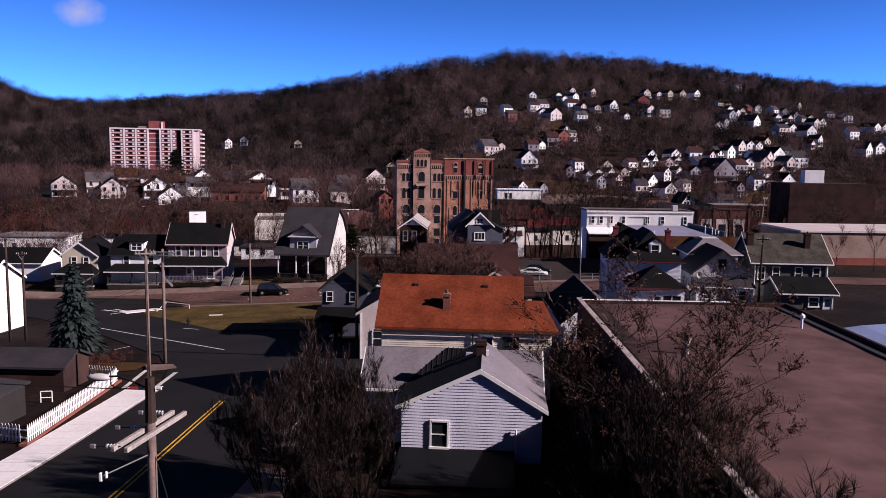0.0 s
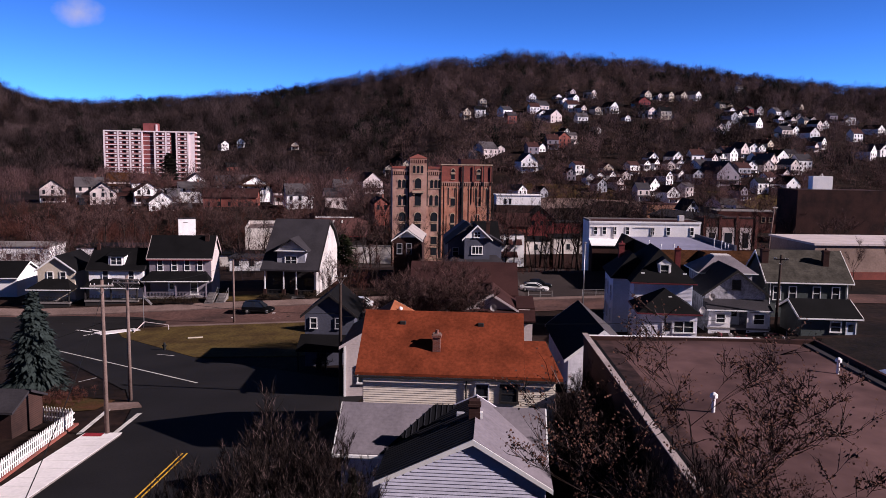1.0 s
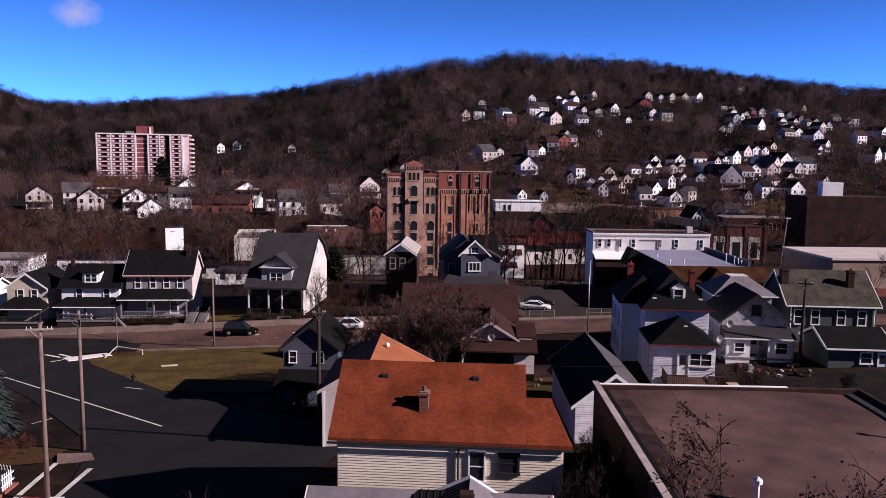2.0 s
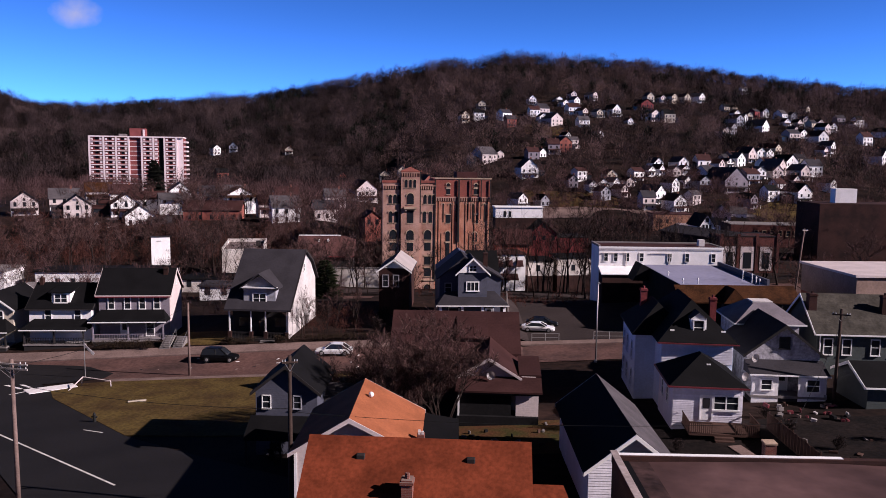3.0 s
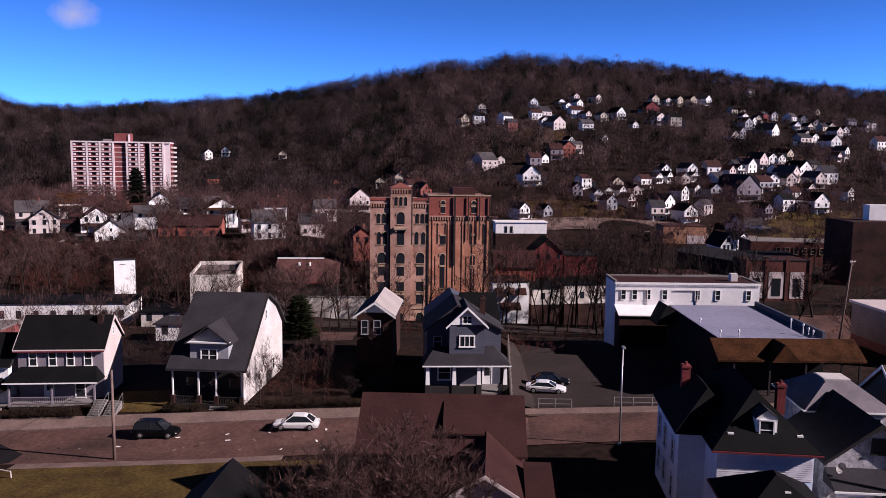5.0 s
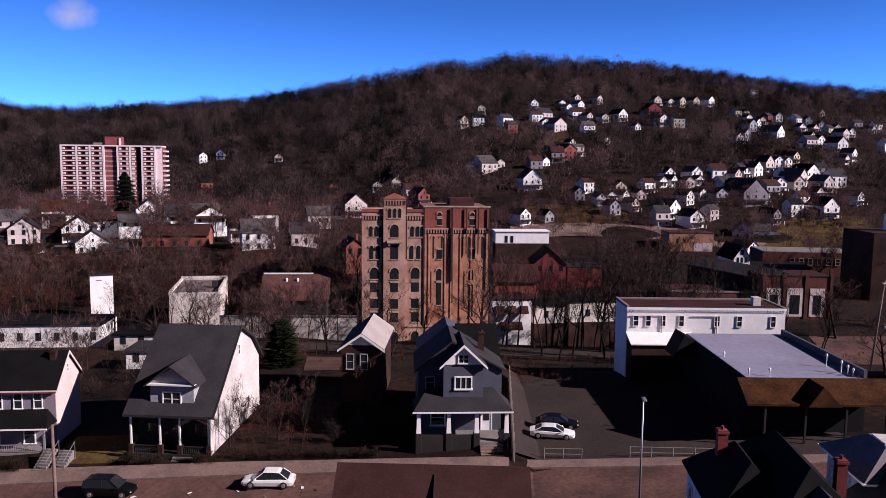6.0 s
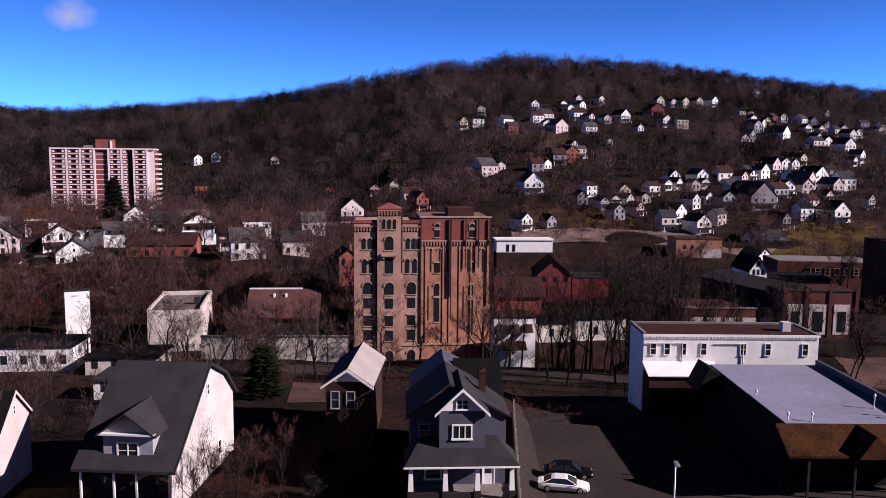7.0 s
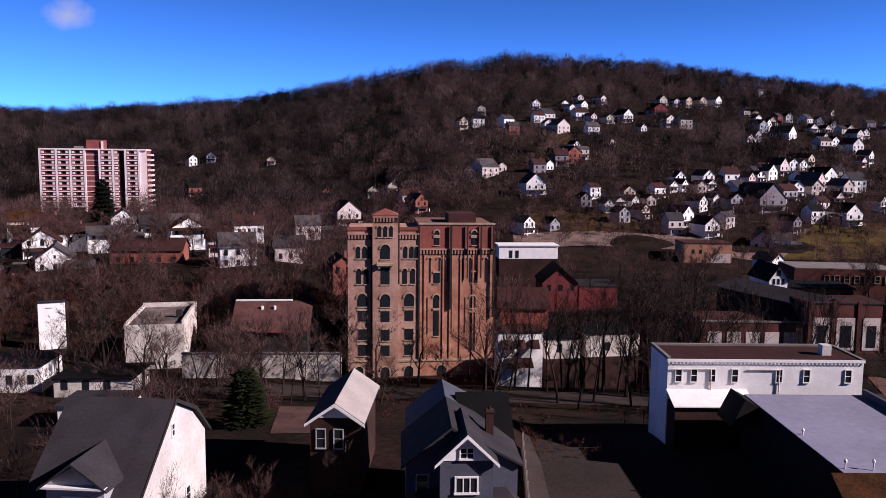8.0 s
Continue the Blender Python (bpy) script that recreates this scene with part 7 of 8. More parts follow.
plant(t2, ROW, rng)
plant(t1, [(-60, 182, 0.9), (-41, 184, 0.8), (-22, 184, 0.8), (-6, 181, 0.65), (23, 186, 0.9), (30, 196, 0.9), (44, 240, 0.9), (52, 262, 1.0),
           (-30, 228, 1.0), (-48, 225, 1.0), (-64, 222, 0.9), (-90, 225, 1.0), (-110, 222, 0.9), (-128, 228, 1.0), (-58, 160, 0.6), (-21, 127, 0.5), (-24.0, 124.6, 0.4), (-8, 230, 0.9), (76, 232, 0.9), (90, 260, 0.9)], rng)
plant(t3, [(-30, 181, 0.9), (2, 184, 1.0), (22, 176, 1.0), (-98, 184, 0.9), (-55, 215, 0.9), (-80, 218, 1.0), (-102, 214, 0.9), (40, 255, 1.0),
           (48, 226, 0.8), (86, 236, 0.9), (-18, 130, 0.5), (-12, 133, 0.45), (-13.2, 90.2, 0.5), (-12.2, 89.2, 0.46), (-14.2, 89.6, 0.42), (56, 128, 0.6), (64, 132, 0.6), (24, 168, 0.7), (-38, 186, 0.8)], rng)

t4 = tree("bare_tree", "slim dark bare tree with a tall straight trunk", 24, 13, M_TWIG_DARK, spread=0.4, levels=3, trunk=0.2, fork=0.5, twigs=5, thick=1.5, up=0.55, group="bare trees")
plant(t4, [(-45, 186.5, 0.92), (-42, 187.4, 1.03), (-38.5, 186.8, 0.86), (-35, 187.2, 1.09), (-31.5, 186.6, 0.92), (-28.5, 187.6, 1.15), (-26, 186.9, 1.03), (-21, 187, 0.69), (-12, 188, 0.80), (-3, 188, 1.12), (1, 187, 1.50), (3.4, 186.4, 1.27), (6.2, 188, 1.42),
           (9, 186.2, 1.35), (11.4, 187.5, 1.50), (14, 186, 1.27), (16.6, 187.3, 1.50), (19.5, 186.2, 1.35), (22.5, 187.6, 1.58), (25.4, 186.3, 1.42), (28, 184.5, 1.35), (31, 183.5, 1.50), (34, 182, 1.35), (-52, 188, 1.03), (-57, 187, 0.98), (-64, 182, 0.80), (10.2, 180.5, 1.42), (12.6, 177, 1.35), (15.2, 181, 1.27), (20.5, 180, 1.35), (25.6, 178.5, 1.50), (30.5, 178, 1.27), (36, 176, 1.20), (4.2, 190.5, 1.35), (13.4, 189.5, 1.27), (26.5, 188.5, 1.35), (39, 183, 1.27), (43, 180, 1.20), (-24, 179.5, 0.86), (-27.5, 176, 0.80), (-23.8, 125.6, 0.50), (-20.2, 128, 0.55), (-17, 125.6, 0.48), (-25, 131, 0.60), (42, 172, 1.20), (47, 176, 1.35), (51, 170, 1.12), (54, 178, 1.27), (46, 184, 1.42), (49, 192, 1.35), (40.5, 190, 1.35), (53, 197, 1.20), (-12.5, 129, 0.45)], rng)

t5 = tree("bare_tree", "broad dark bare tree with a thick crooked trunk", 27, 15.5, M_TWIG_DARK, spread=0.85, levels=4, trunk=0.36, fork=0.3, twigs=5, thick=2.0, up=0.25, group="bare trees")
plant(t5, [(17.5, 187, 1.2), (20.5, 184.5, 1.3), (24.4, 188, 1.35), (28.0, 186, 1.3), (31.5, 189, 1.25), (-0.4, 186.2, 1.25), (-10.6, 187, 0.75), (-17.0, 186.8, 0.8), (-57, 181.4, 1.0), (-51.6, 182, 0.8), (-48.4, 183, 0.72),
           (36.5, 192, 1.0), (12.5, 191, 0.9), (-66, 184, 0.8), (55, 196, 0.7)], rng)
# trees along the back street, the banks and round the valley buildings
FREE = [(-29, 6, 150, 204), (-62, -46, 165, 203), (-86, -58, 166, 210), (-47, -22, 186, 212), (0, 10, 184, 206), (10, 24, 215, 262), (36, 62, 185, 236), (0, 19, 230, 274), (62, 84, 300, 350), (52, 60, 205, 235), (60, 110, 205, 275), (3, 42, 164, 192)]


def free(x, y, r):
    return all(not (a < x < b and c < y < d) or r.random() < 0.06 for a, b, c, d in FREE)


fr = random.Random(77)
for kind_, count in ((t1, 60), (t2, 60), (t3, 50)):
    for _ in range(count * 3):
        x, y = fr.uniform(-135, 105), fr.uniform(166, 300)
        if abs(x + 0.08 * y) < 0.62 * (y - 30) and free(x, y, fr) and (y > 232 or x > 3 or x < -24) and fr.random() < 0.34 + 0.2 * (x < -20):
            c = copy_thing(kind_, Matrix.Identity(4))
            k = fr.uniform(0.55, 0.95)
            c.matrix_basis = pose(x, y, ground_z(x, y) - 0.1, 0, 0, fr.uniform(0, 360)) @ Matrix.Diagonal((k, k, k * fr.uniform(0.9, 1.15), 1))

# near trees and shrubs
bt = tree("bare_shrub_tree", "dense many-stemmed bare tree with a few brown leaves", 31, 10.5, spread=0.75, levels=4, trunk=0.13, twigs=9, leaves=1, stems=5, up=0.3, thick=1.5)
plant(bt, [(-5.6, 88.0, 1.12), (-2.4, 88.6, 0.9), (-8.2, 88.8, 0.86)], rng)
sh = tree("bare_shrub", "dense many-stemmed bare shrub with upright grey twigs", 33, 9.2, M_TWIG_DARK, "bare shrubs", spread=0.3, levels=4, trunk=0.08, fork=0.08, twigs=7, stems=8, up=0.85, thick=1.2)
plant(sh, [(-6.2, 38.6, 0.98), (-8.2, 40.0, 0.85), (-4.6, 36.6, 0.8), (-10.0, 38.2, 0.7), (-7.6, 35.4, 0.85), (-5.4, 33.6, 0.7), (5.4, 33.0, 0.66), (7.2, 31.6, 0.92), (8.2, 29.4, 0.9), (8.9, 34.2, 0.9), (8.7, 36.4, 0.75), (7.6, 33.8, 0.85),
           (6.9, 51.5, 0.62), (7.0, 54.0, 0.55), (7.8, 60, 0.5), (6.4, 46.8, 0.62), (7.4, 44.2, 0.6), (9.0, 27.2, 0.7), (8.6, 48, 0.5), (8.4, 43, 0.5), (8.8, 52.5, 0.55), (8.9, 57, 0.5), (6.4, 30.2, 0.75), (9.0, 40, 0.5), (9.1, 45.5, 0.5), (9.0, 50, 0.55), (8.9, 54.8, 0.55), (8.6, 60, 0.55)], rng)
lt = tree("leafy_bare_tree", "bare tree with clusters of dry brown leaves", 35, 11.8, M_TWIG_DARK, "trees with dry leaves", spread=0.85, levels=4, trunk=0.15, fork=0.35, twigs=8, leaves=6, up=0.3, thick=1.2, leaf=0.09)
crown = lt.children[2].data.vertices
lean = math.degrees(math.atan2(sum(v.co.y for v in crown), sum(v.co.x for v in crown)))
for i, (x, y, s, a) in enumerate(((7.9, 33.0, 1.1, -70), (9.6, 30.6, 0.7, -20))):
    c = lt if i == 0 else copy_thing(lt, Matrix.Identity(4))
    c.matrix_basis = pose(x, y, ground_z(x, y) - 0.1, 0, 0, a - lean) @ Matrix.Diagonal((s, s, s, 1))
rs = tree("brown_shrub", "tangled dark brown shrub beside a wall", 37, 4.6, M_TWIG_DARK, "brown shrubs", spread=0.8, levels=3, trunk=0.05, fork=0.1, twigs=14, stems=8, up=0.4, thick=1.1)
plant(rs, [(10.0, 27.2, 1.2), (12.2, 25.0, 1.3), (7.2, 28, 1.2), (4.8, 30.5, 1.0), (3.0, 33, 0.7), (-36.5, 71.5, 0.35), (-14, 127, 0.6), (-23.0, 133, 0.8), (9.5, 88, 0.5),
           (1, 81, 0.35), (3, 82.5, 0.3), (-11, 84, 0.6), (-15, 80.5, 0.5), (-14, 132, 0.7), (26, 86, 0.35), (28, 82, 0.3), (31, 79, 0.4), (27, 77, 0.3), (33, 84, 0.4), (25.6, 90.5, 0.3), (15.4, 76, 0.35), (16, 82, 0.3)], rng)


def conifer(name, label, seed, height, radius, material, n=2600, droop=0.25, full=0.7):
    """A conifer: a trunk and tiers of boughs made of many needle sprays."""
    r = random.Random(seed)
    t = thing(name, label, "tree", Matrix.Identity(4))
    wv, wf = [], []
    tube(wv, wf, Vector((0, 0, -0.3)), Vector((0, 0, height * 0.95)), height * 0.018, 0.02, 6)
    raw("trunk", wv, wf, M_BARK, t)
    vs, fs = [], []
    for _ in range(n):
        f = r.random() ** 0.75
        z = height * (0.04 + 0.95 * (1 - f) if r.random() < 0.5 else 0.04 + 0.95 * r.random() ** 1.5)
        rad = radius * (1 - z / height) ** full
        tier = 0.7 + 0.3 * math.sin(z * 7.5 * 9.4 / height + seed) * (0.5 + 0.5 * math.sin(3.1 * z + seed))
        az = r.uniform(0, 6.283)
        out = Vector((math.cos(az), math.sin(az), 0))
        d0, d1 = rad * tier * r.uniform(0.15, 0.75), rad * tier * r.uniform(0.8, 1.12)
        p = out * d0 + Vector((0, 0, z + 0.1))
        q = out * d1 + Vector((r.gauss(0, 0.05 * radius), r.gauss(0, 0.05 * radius), z - droop * d1 + r.uniform(-0.1, 0.2)))
        side = out.cross(Vector((0, 0, 1))) * r.uniform(0.1, 0.24) * max(1.0, radius / 3.3) + Vector((0, 0, r.uniform(-0.08, 0.08)))
        m = p.lerp(q, 0.55)
        i = len(vs)
        vs += [tuple(p), tuple(m + side), tuple(q), tuple(m - side)]
        fs.append((i, i + 1, i + 2, i + 3))
    raw("crown", vs, fs, material, t)
    return t


plant(conifer("blue_spruce", "full blue spruce at the street corner", 3, 9.4, 3.7, M_NEEDLE, 6500), [(-40.2, 74.5, 1.0)], rng)
plant(conifer("dark_pine", "ragged dark green evergreen in a back yard", 5, 8.0, 4.1, M_PINE, 2200, -0.12, 0.36), [(-28.9, 161, 0.95)], rng)
plant(conifer("dark_cedar", "dark cedar in front of the apartment tower", 7, 17.5, 7.0, M_CONIFER, 6500, 0.1, 0.36), [(-153, 366, 1.0)], rng)
plant(conifer("arbor_vitae", "clipped dark evergreen beside the near house", 9, 4.2, 0.9, M_CONIFER, 1500, -0.2), [(-4.6, 41.5, 1.0), (-15.5, 81.5, 0.4)], rng)


# ---- poles, wires, fences, cars and street things ----
def utility_pole(x, y, z, top, arms=((0.5, 2.4, 0),), lean=(0.0, 0.0), label="weathered wooden utility pole with crossarm", wood=None):
    h = top - z
    t = thing("utility_pole", label, "utility pole", pose(x, y, z), "utility poles")
    tipx, tipy = lean[0] * h, lean[1] * h
    bm = bmesh.new()
    cyl(bm, (0, 0, -0.6), (tipx, tipy, h), 0.17, 0.12, 10)
    part("pole", bm, wood or M_POLE, t, smooth=True)
    for down, length, yaw in arms:
        r = Matrix.Translation((tipx, tipy, h - down)) @ Matrix.Rotation(radians(yaw), 4, "Z")
        arm = part("crossarm", boxes((-length / 2, length / 2, -0.2, -0.1, -0.06, 0.06), bevel=0.01), wood or M_ARM, t)
        arm.matrix_basis = r
        for k in (-0.45, -0.3, 0.3, 0.45):
            bm = bmesh.new()
            cyl(bm, (k * length, -0.15, 0.05), (k * length, -0.15, 0.2), 0.04, 0.025, 6)
            part("insulator", bm, M_PORCELAIN, arm)
        for s in (-1, 1):
            bm = bmesh.new()
            cyl(bm, (s * length * 0.3, -0.2, -0.06), (0, -0.16, -0.6), 0.015, 0.015, 5)
            part("brace", bm, M_STEEL, arm)
    return t


utility_pole(-26.4, 60.9, ground_z(-26.4, 60.9), 10.5, ((0.4, 1.6, 15),))
utility_pole(-29.4, 70.7, ground_z(-29.4, 70.7), 9.3, ((0.3, 2.6, -8), (0.6, 2.6, -8)))
utility_pole(-34.6, 112.2, ground_z(-34.6, 112.2), 5.3, (), label="slim bare wooden pole at the kerb")
utility_pole(-11.2, 71.3, ground_z(-11.2, 71.3), 9.9, ((0.4, 1.0, 20),), (0, 0), "dark wooden utility pole beside a small house", M_TREATED)
utility_pole(33.0, 94.6, ground_z(33, 94.6), 9.6, ((0.5, 1.5, -20),), (0.02, 0), "dark wooden utility pole with a short crossarm", M_TREATED)
utility_pole(55.0, 163.0, ground_z(55, 163) - 1, 11.5, ((0.3, 1.4, 30),), (0.09, 0.0), "leaning wooden utility pole behind the hall")
utility_pole(-54.1, 85.0, ground_z(-54.1, 85), 8.5, ((0.3, 2.2, 10),), (0, 0), "dark wooden utility pole beside a white house", M_TREATED)
utility_pole(-52.2, 85.0, ground_z(-52.2, 85), 6.9, ((0.3, 1.2, 10),), (0, 0), "shorter dark wooden pole beside a white house", M_TREATED)
# near pole with two crossarms below its top
EX, EY, EZ = -8.35, 22.4, 11.45
ep = utility_pole(EX, EY, ground_z(EX, EY), EZ, (), label="wooden pole with two grey crossarms")
EH = EZ - ground_z(EX, EY)
ARM = EH - 1.55
for off in (-0.2, 0.2):
    arm = part("crossarm", boxes((-1.6, 1.6, -0.06, 0.06, -0.07, 0.07), bevel=0.012), M_ARM, ep)
    arm.matrix_basis = Matrix.Translation((0, 0, ARM)) @ Matrix.Rotation(radians(84), 4, "Z") @ Matrix.Translation((0, off, 0))
part("pole_wrap", cyl(bmesh.new(), (0, 0, ARM + 0.25), (0, 0, EH + 0.02), 0.16, 0.125, 10), M_TREATED, ep, "dark wrapped pole top")
for dy, reach in ((1.45, 0.3), (0.1, 0.35), (-1.4, 0.3)):
    for i in range(4):
        x = -reach - 0.09 * i
        part("insulator_disc", cyl(bmesh.new(), (x, dy, ARM + 0.02), (x - 0.045, dy, ARM + 0.02), 0.07, 0.055, 8), M_PORCELAIN, ep)
    part("insulator_rod", cyl(bmesh.new(), (-0.2, dy, ARM + 0.02), (-reach - 0.8, dy, ARM), 0.014, 0.014, 5), M_WIRE, ep)
    part("wire_clamp", boxes((-reach - 0.78, -reach - 0.62, dy - 0.04, dy + 0.04, ARM - 0.06, ARM + 0.06), bevel=0.015), M_STEEL, ep)
part("fuse_holder", boxes((-0.98, -0.9, -1.2, -1.12, ARM - 1.1, ARM - 0.85), bevel=0.015), M_TRIM, ep)
part("fuse_holder", boxes((-0.8, -0.74, -1.2, -1.14, ARM - 1.0, ARM - 0.8), bevel=0.015), M_TRIM, ep)
part("fuse_bracket", cyl(bmesh.new(), (0, 0, ARM - 0.7), (-0.9, -1.15, ARM - 0.95), 0.02, 0.02, 5), M_STEEL, ep)
for s in (-1, 1):
    part("line_insulator", cyl(bmesh.new(), (s * 0.2, 0, EH - 0.3), (s * 0.34, 0, EH - 0.3), 0.06, 0.05, 8), M_PORCELAIN, ep)


def cable(name_pts, r=0.016):
    (x0, y0, z0), (x1, y1, z1), sag = name_pts
    bm = bmesh.new()
    rings = []
    side = Vector((y1 - y0, x0 - x1, 0)).normalized() * r
    for k in range(13):
        f = k / 12
        p = Vector((x0 + (x1 - x0) * f, y0 + (y1 - y0) * f, z0 + (z1 - z0) * f - sag * 4 * f * (1 - f)))
        rings.append([bm.verts.new(p + side), bm.verts.new(p + Vector((0, 0, r))), bm.verts.new(p - side), bm.verts.new(p - Vector((0, 0, r)))])
    for a, b in zip(rings, rings[1:]):
        for k in range(4):
            bm.faces.new((a[k], a[(k + 1) % 4], b[(k + 1) % 4], b[k]))
    bm.faces.new(rings[0])
    bm.faces.new(rings[-1])
    return tagged(part("cable", bm, M_WIRE), "thin black overhead cable between poles", "cable", "overhead cables")


for pts in (((-26.4, 60.9, 9.8), (-29.4, 70.7, 9.0), 0.2), ((-8.35, 22.4, 11.1), (-26.4, 60.9, 9.6), 0.7), ((-29.4, 70.7, 8.8), (-34.6, 112.2, 5.0), 0.8), ((-26.4, 60.9, 7.4), (-52, 58, -1.0), 0.2),
            ((-29.4, 70.7, 7.6), (-11.2, 71.3, 6.4), 0.4), ((-11.2, 71.3, 6.2), (20, 70, 7.0), 0.5), ((20, 70, 7.0), (33, 94.6, 7.6), 0.4), ((-8.35, 22.4, 9.5), (-5.6, 21.6, 0.9), 0.0), ((-8.35, 22.4, 11.1), (-30, 24, 11.6), 0.3)):
    cable(pts)


def street_lamp(x, y, h=9.0):
    t = thing("street_lamp", "slim grey steel street lamp at the parking lot", "street lamp", pose(x, y, ground_z(x, y)))
    bm = bmesh.new()
    cyl(bm, (0, 0, 0), (0, 0, h), 0.1, 0.06, 10)
    cyl(bm, (0, 0, 0), (0, 0, 0.25), 0.2, 0.18, 10)
    part("pole", bm, M_STEEL, t, smooth=True)
    part("lamp_head", boxes((-0.15, 0.15, -0.75, 0.1, h - 0.05, h + 0.12), bevel=0.04), M_STEEL, t)


street_lamp(14.0, 114.0, 9.5)
# street light on the near pole
sl2 = thing("street_light", "pale cobra-head street light on a curved black arm", "street lamp", pose(EX, EY, EZ - 0.3))
bm = bmesh.new()
for p, q in (((-0.13, 0, 0), (-0.6, 0.1, 0.16)), ((-0.6, 0.1, 0.16), (-1.05, 0.18, 0.26)), ((-1.05, 0.18, 0.26), (-1.3, 0.2, 0.24))):
    cyl(bm, p, q, 0.03, 0.028, 6)
part("arm", bm, M_WIRE, sl2)
bm = bmesh.new()
bmesh.ops.create_uvsphere(bm, u_segments=12, v_segments=8, radius=1.0, matrix=Matrix.Translation((-1.62, 0.22, 0.2)) @ Matrix.Diagonal((0.38, 0.16, 0.11, 1)))
part("head", bm, M_RENDER, sl2, smooth=True)


def loft(rings, closed=True):
    """A skin through rings of equal length, with end caps."""
    bm = bmesh.new()
    vs = [[bm.verts.new(p) for p in ring] for ring in rings]
    n = len(vs[0])
    for a, b in zip(vs, vs[1:]):
        for i in range(n):
            bm.faces.new((a[i], b[i], b[(i + 1) % n], a[(i + 1) % n]))
    bm.faces.new(vs[0])
    bm.faces.new(vs[-1])
    return bm


def car(label, x, y, yaw, paint, length=4.5, width=1.74, height=1.38, suv=False):
    """A parked car with a rounded body, glasshouse, roof, wheels, lights and mirrors. Nose to +x."""
    z = ground_z(x, y) + 0.08
    t = thing("car", label, "car", pose(x, y, z, 0, 0, yaw), "parked cars")
    L, W = length / 2, width / 2
    belt = 0.95 if suv else 0.86
    rows = ((-1.0, 0.62, 0.72, 0.80), (-0.97, 0.88, 0.30, belt - 0.06), (-0.85, 0.95, 0.24, belt), (-0.5, 1.0, 0.22, belt + 0.02), (0.0, 1.0, 0.22, belt), (0.4, 1.0, 0.22, belt - 0.03),
            (0.7, 0.98, 0.22, belt - 0.12), (0.9, 0.9, 0.24, belt - 0.22), (0.985, 0.72, 0.3, belt - 0.32), (1.0, 0.55, 0.42, belt - 0.38))
    rings = []
    for f, wf, lo, hi in rows:
        lo, hi = min(lo, hi - 0.06), hi
        ww = W * wf
        mid = lo + (hi - lo) * 0.55
        rings.append([(f * L, s * ww * k, zz) for s, k, zz in ((-1, 0.9, lo), (-1, 1.0, mid), (-1, 0.97, hi - 0.06), (-1, 0.82, hi), (1, 0.82, hi), (1, 0.97, hi - 0.06), (1, 1.0, mid), (1, 0.9, lo))])
    part("body", loft(rings), paint, t, smooth=False)
    top = height
    cab = ((-0.93, belt - 0.02), (-0.84, top - 0.12), (-0.6, top), (0.0, top), (0.14, top - 0.06), (0.5, belt - 0.04)) if suv else ((-0.78, belt), (-0.5, top - 0.1), (-0.36, top - 0.02), (0.05, top), (0.16, top - 0.05), (0.5, belt - 0.03))
    rings = []
    for f, zz in cab:
        k = (zz - belt) / (top - belt)
        rings.append([(f * L, -W * 0.9, belt - 0.04), (f * L, -W * (0.88 - 0.16 * k), max(zz, belt - 0.03)), (f * L, W * (0.88 - 0.16 * k), max(zz, belt - 0.03)), (f * L, W * 0.9, belt - 0.04)])
    part("window_glass", loft(rings), M_GLASS, t)
    r0, r1 = cab[1][0] * L + 0.04, cab[4][0] * L
    rings = [[(a, -W * 0.74, zz), (a, -W * 0.66, zz + 0.035), (a, W * 0.66, zz + 0.035), (a, W * 0.74, zz)] for a, zz in ((r0, cab[1][1] + 0.0), (cab[2][0] * L, cab[2][1] - 0.01), (cab[3][0] * L, cab[3][1] - 0.01), (r1, cab[4][1] - 0.0))]
    part("roof_panel", loft(rings), paint, t)
    for s in (-1, 1):
        for (f0, z0), (f1, z1) in ((cab[0], cab[1]), (cab[4], cab[5])):
            k0, k1 = (z0 - belt) / (top - belt), (z1 - belt) / (top - belt)
            bm = bmesh.new()
            cyl(bm, (f0 * L, s * W * (0.89 - 0.16 * k0), z0), (f1 * L, s * W * (0.89 - 0.16 * k1), z1), 0.045, 0.045, 6)
            part("pillar", bm, paint, t)
        bm = bmesh.new()
        cyl(bm, (-0.14 * L, s * W * 0.89, belt), (-0.17 * L, s * W * 0.735, top - 0.02), 0.03, 0.03, 6)
        part("pillar", bm, M_BLACK, t)
        part("mirror", boxes((L * 0.4, L * 0.4 + 0.12, s * (W + 0.07) - 0.08, s * (W + 0.07) + 0.08, belt, belt + 0.13), bevel=0.03), paint, t)
        part("headlight", boxes((L * 0.9, L * 0.97, s * (W * 0.66) - 0.16, s * (W * 0.66) + 0.16, 0.5, 0.6), bevel=0.02), M_PORCELAIN, t)
        part("tail_light", boxes((-L * 0.99, -L * 0.95, s * (W * 0.68) - 0.16, s * (W * 0.68) + 0.16, 0.62, 0.74), bevel=0.015), M_REDPAINT, t)
        for a in (-L * 0.62, L * 0.62):
            bm = bmesh.new()
            cyl(bm, (a, s * (W - 0.18), 0.32), (a, s * (W + 0.015), 0.32), 0.32, 0.32, 18)
            wheel = part("wheel", bm, M_TYRE, t)
            bm = bmesh.new()
            cyl(bm, (a, s * (W + 0.012), 0.32), (a, s * (W + 0.03), 0.32), 0.2, 0.18, 14)
            part("rim", bm, M_STEEL, wheel)
    part("number_plate", boxes((-L - 0.012, -L * 0.985, -0.24, 0.24, 0.74, 0.8)), M_PORCELAIN, t)
    return t


car("white two-door coupe parked in the lot", 8.2, 131.4, -6, M_CARWHITE, 4.7, 1.78, 1.3)
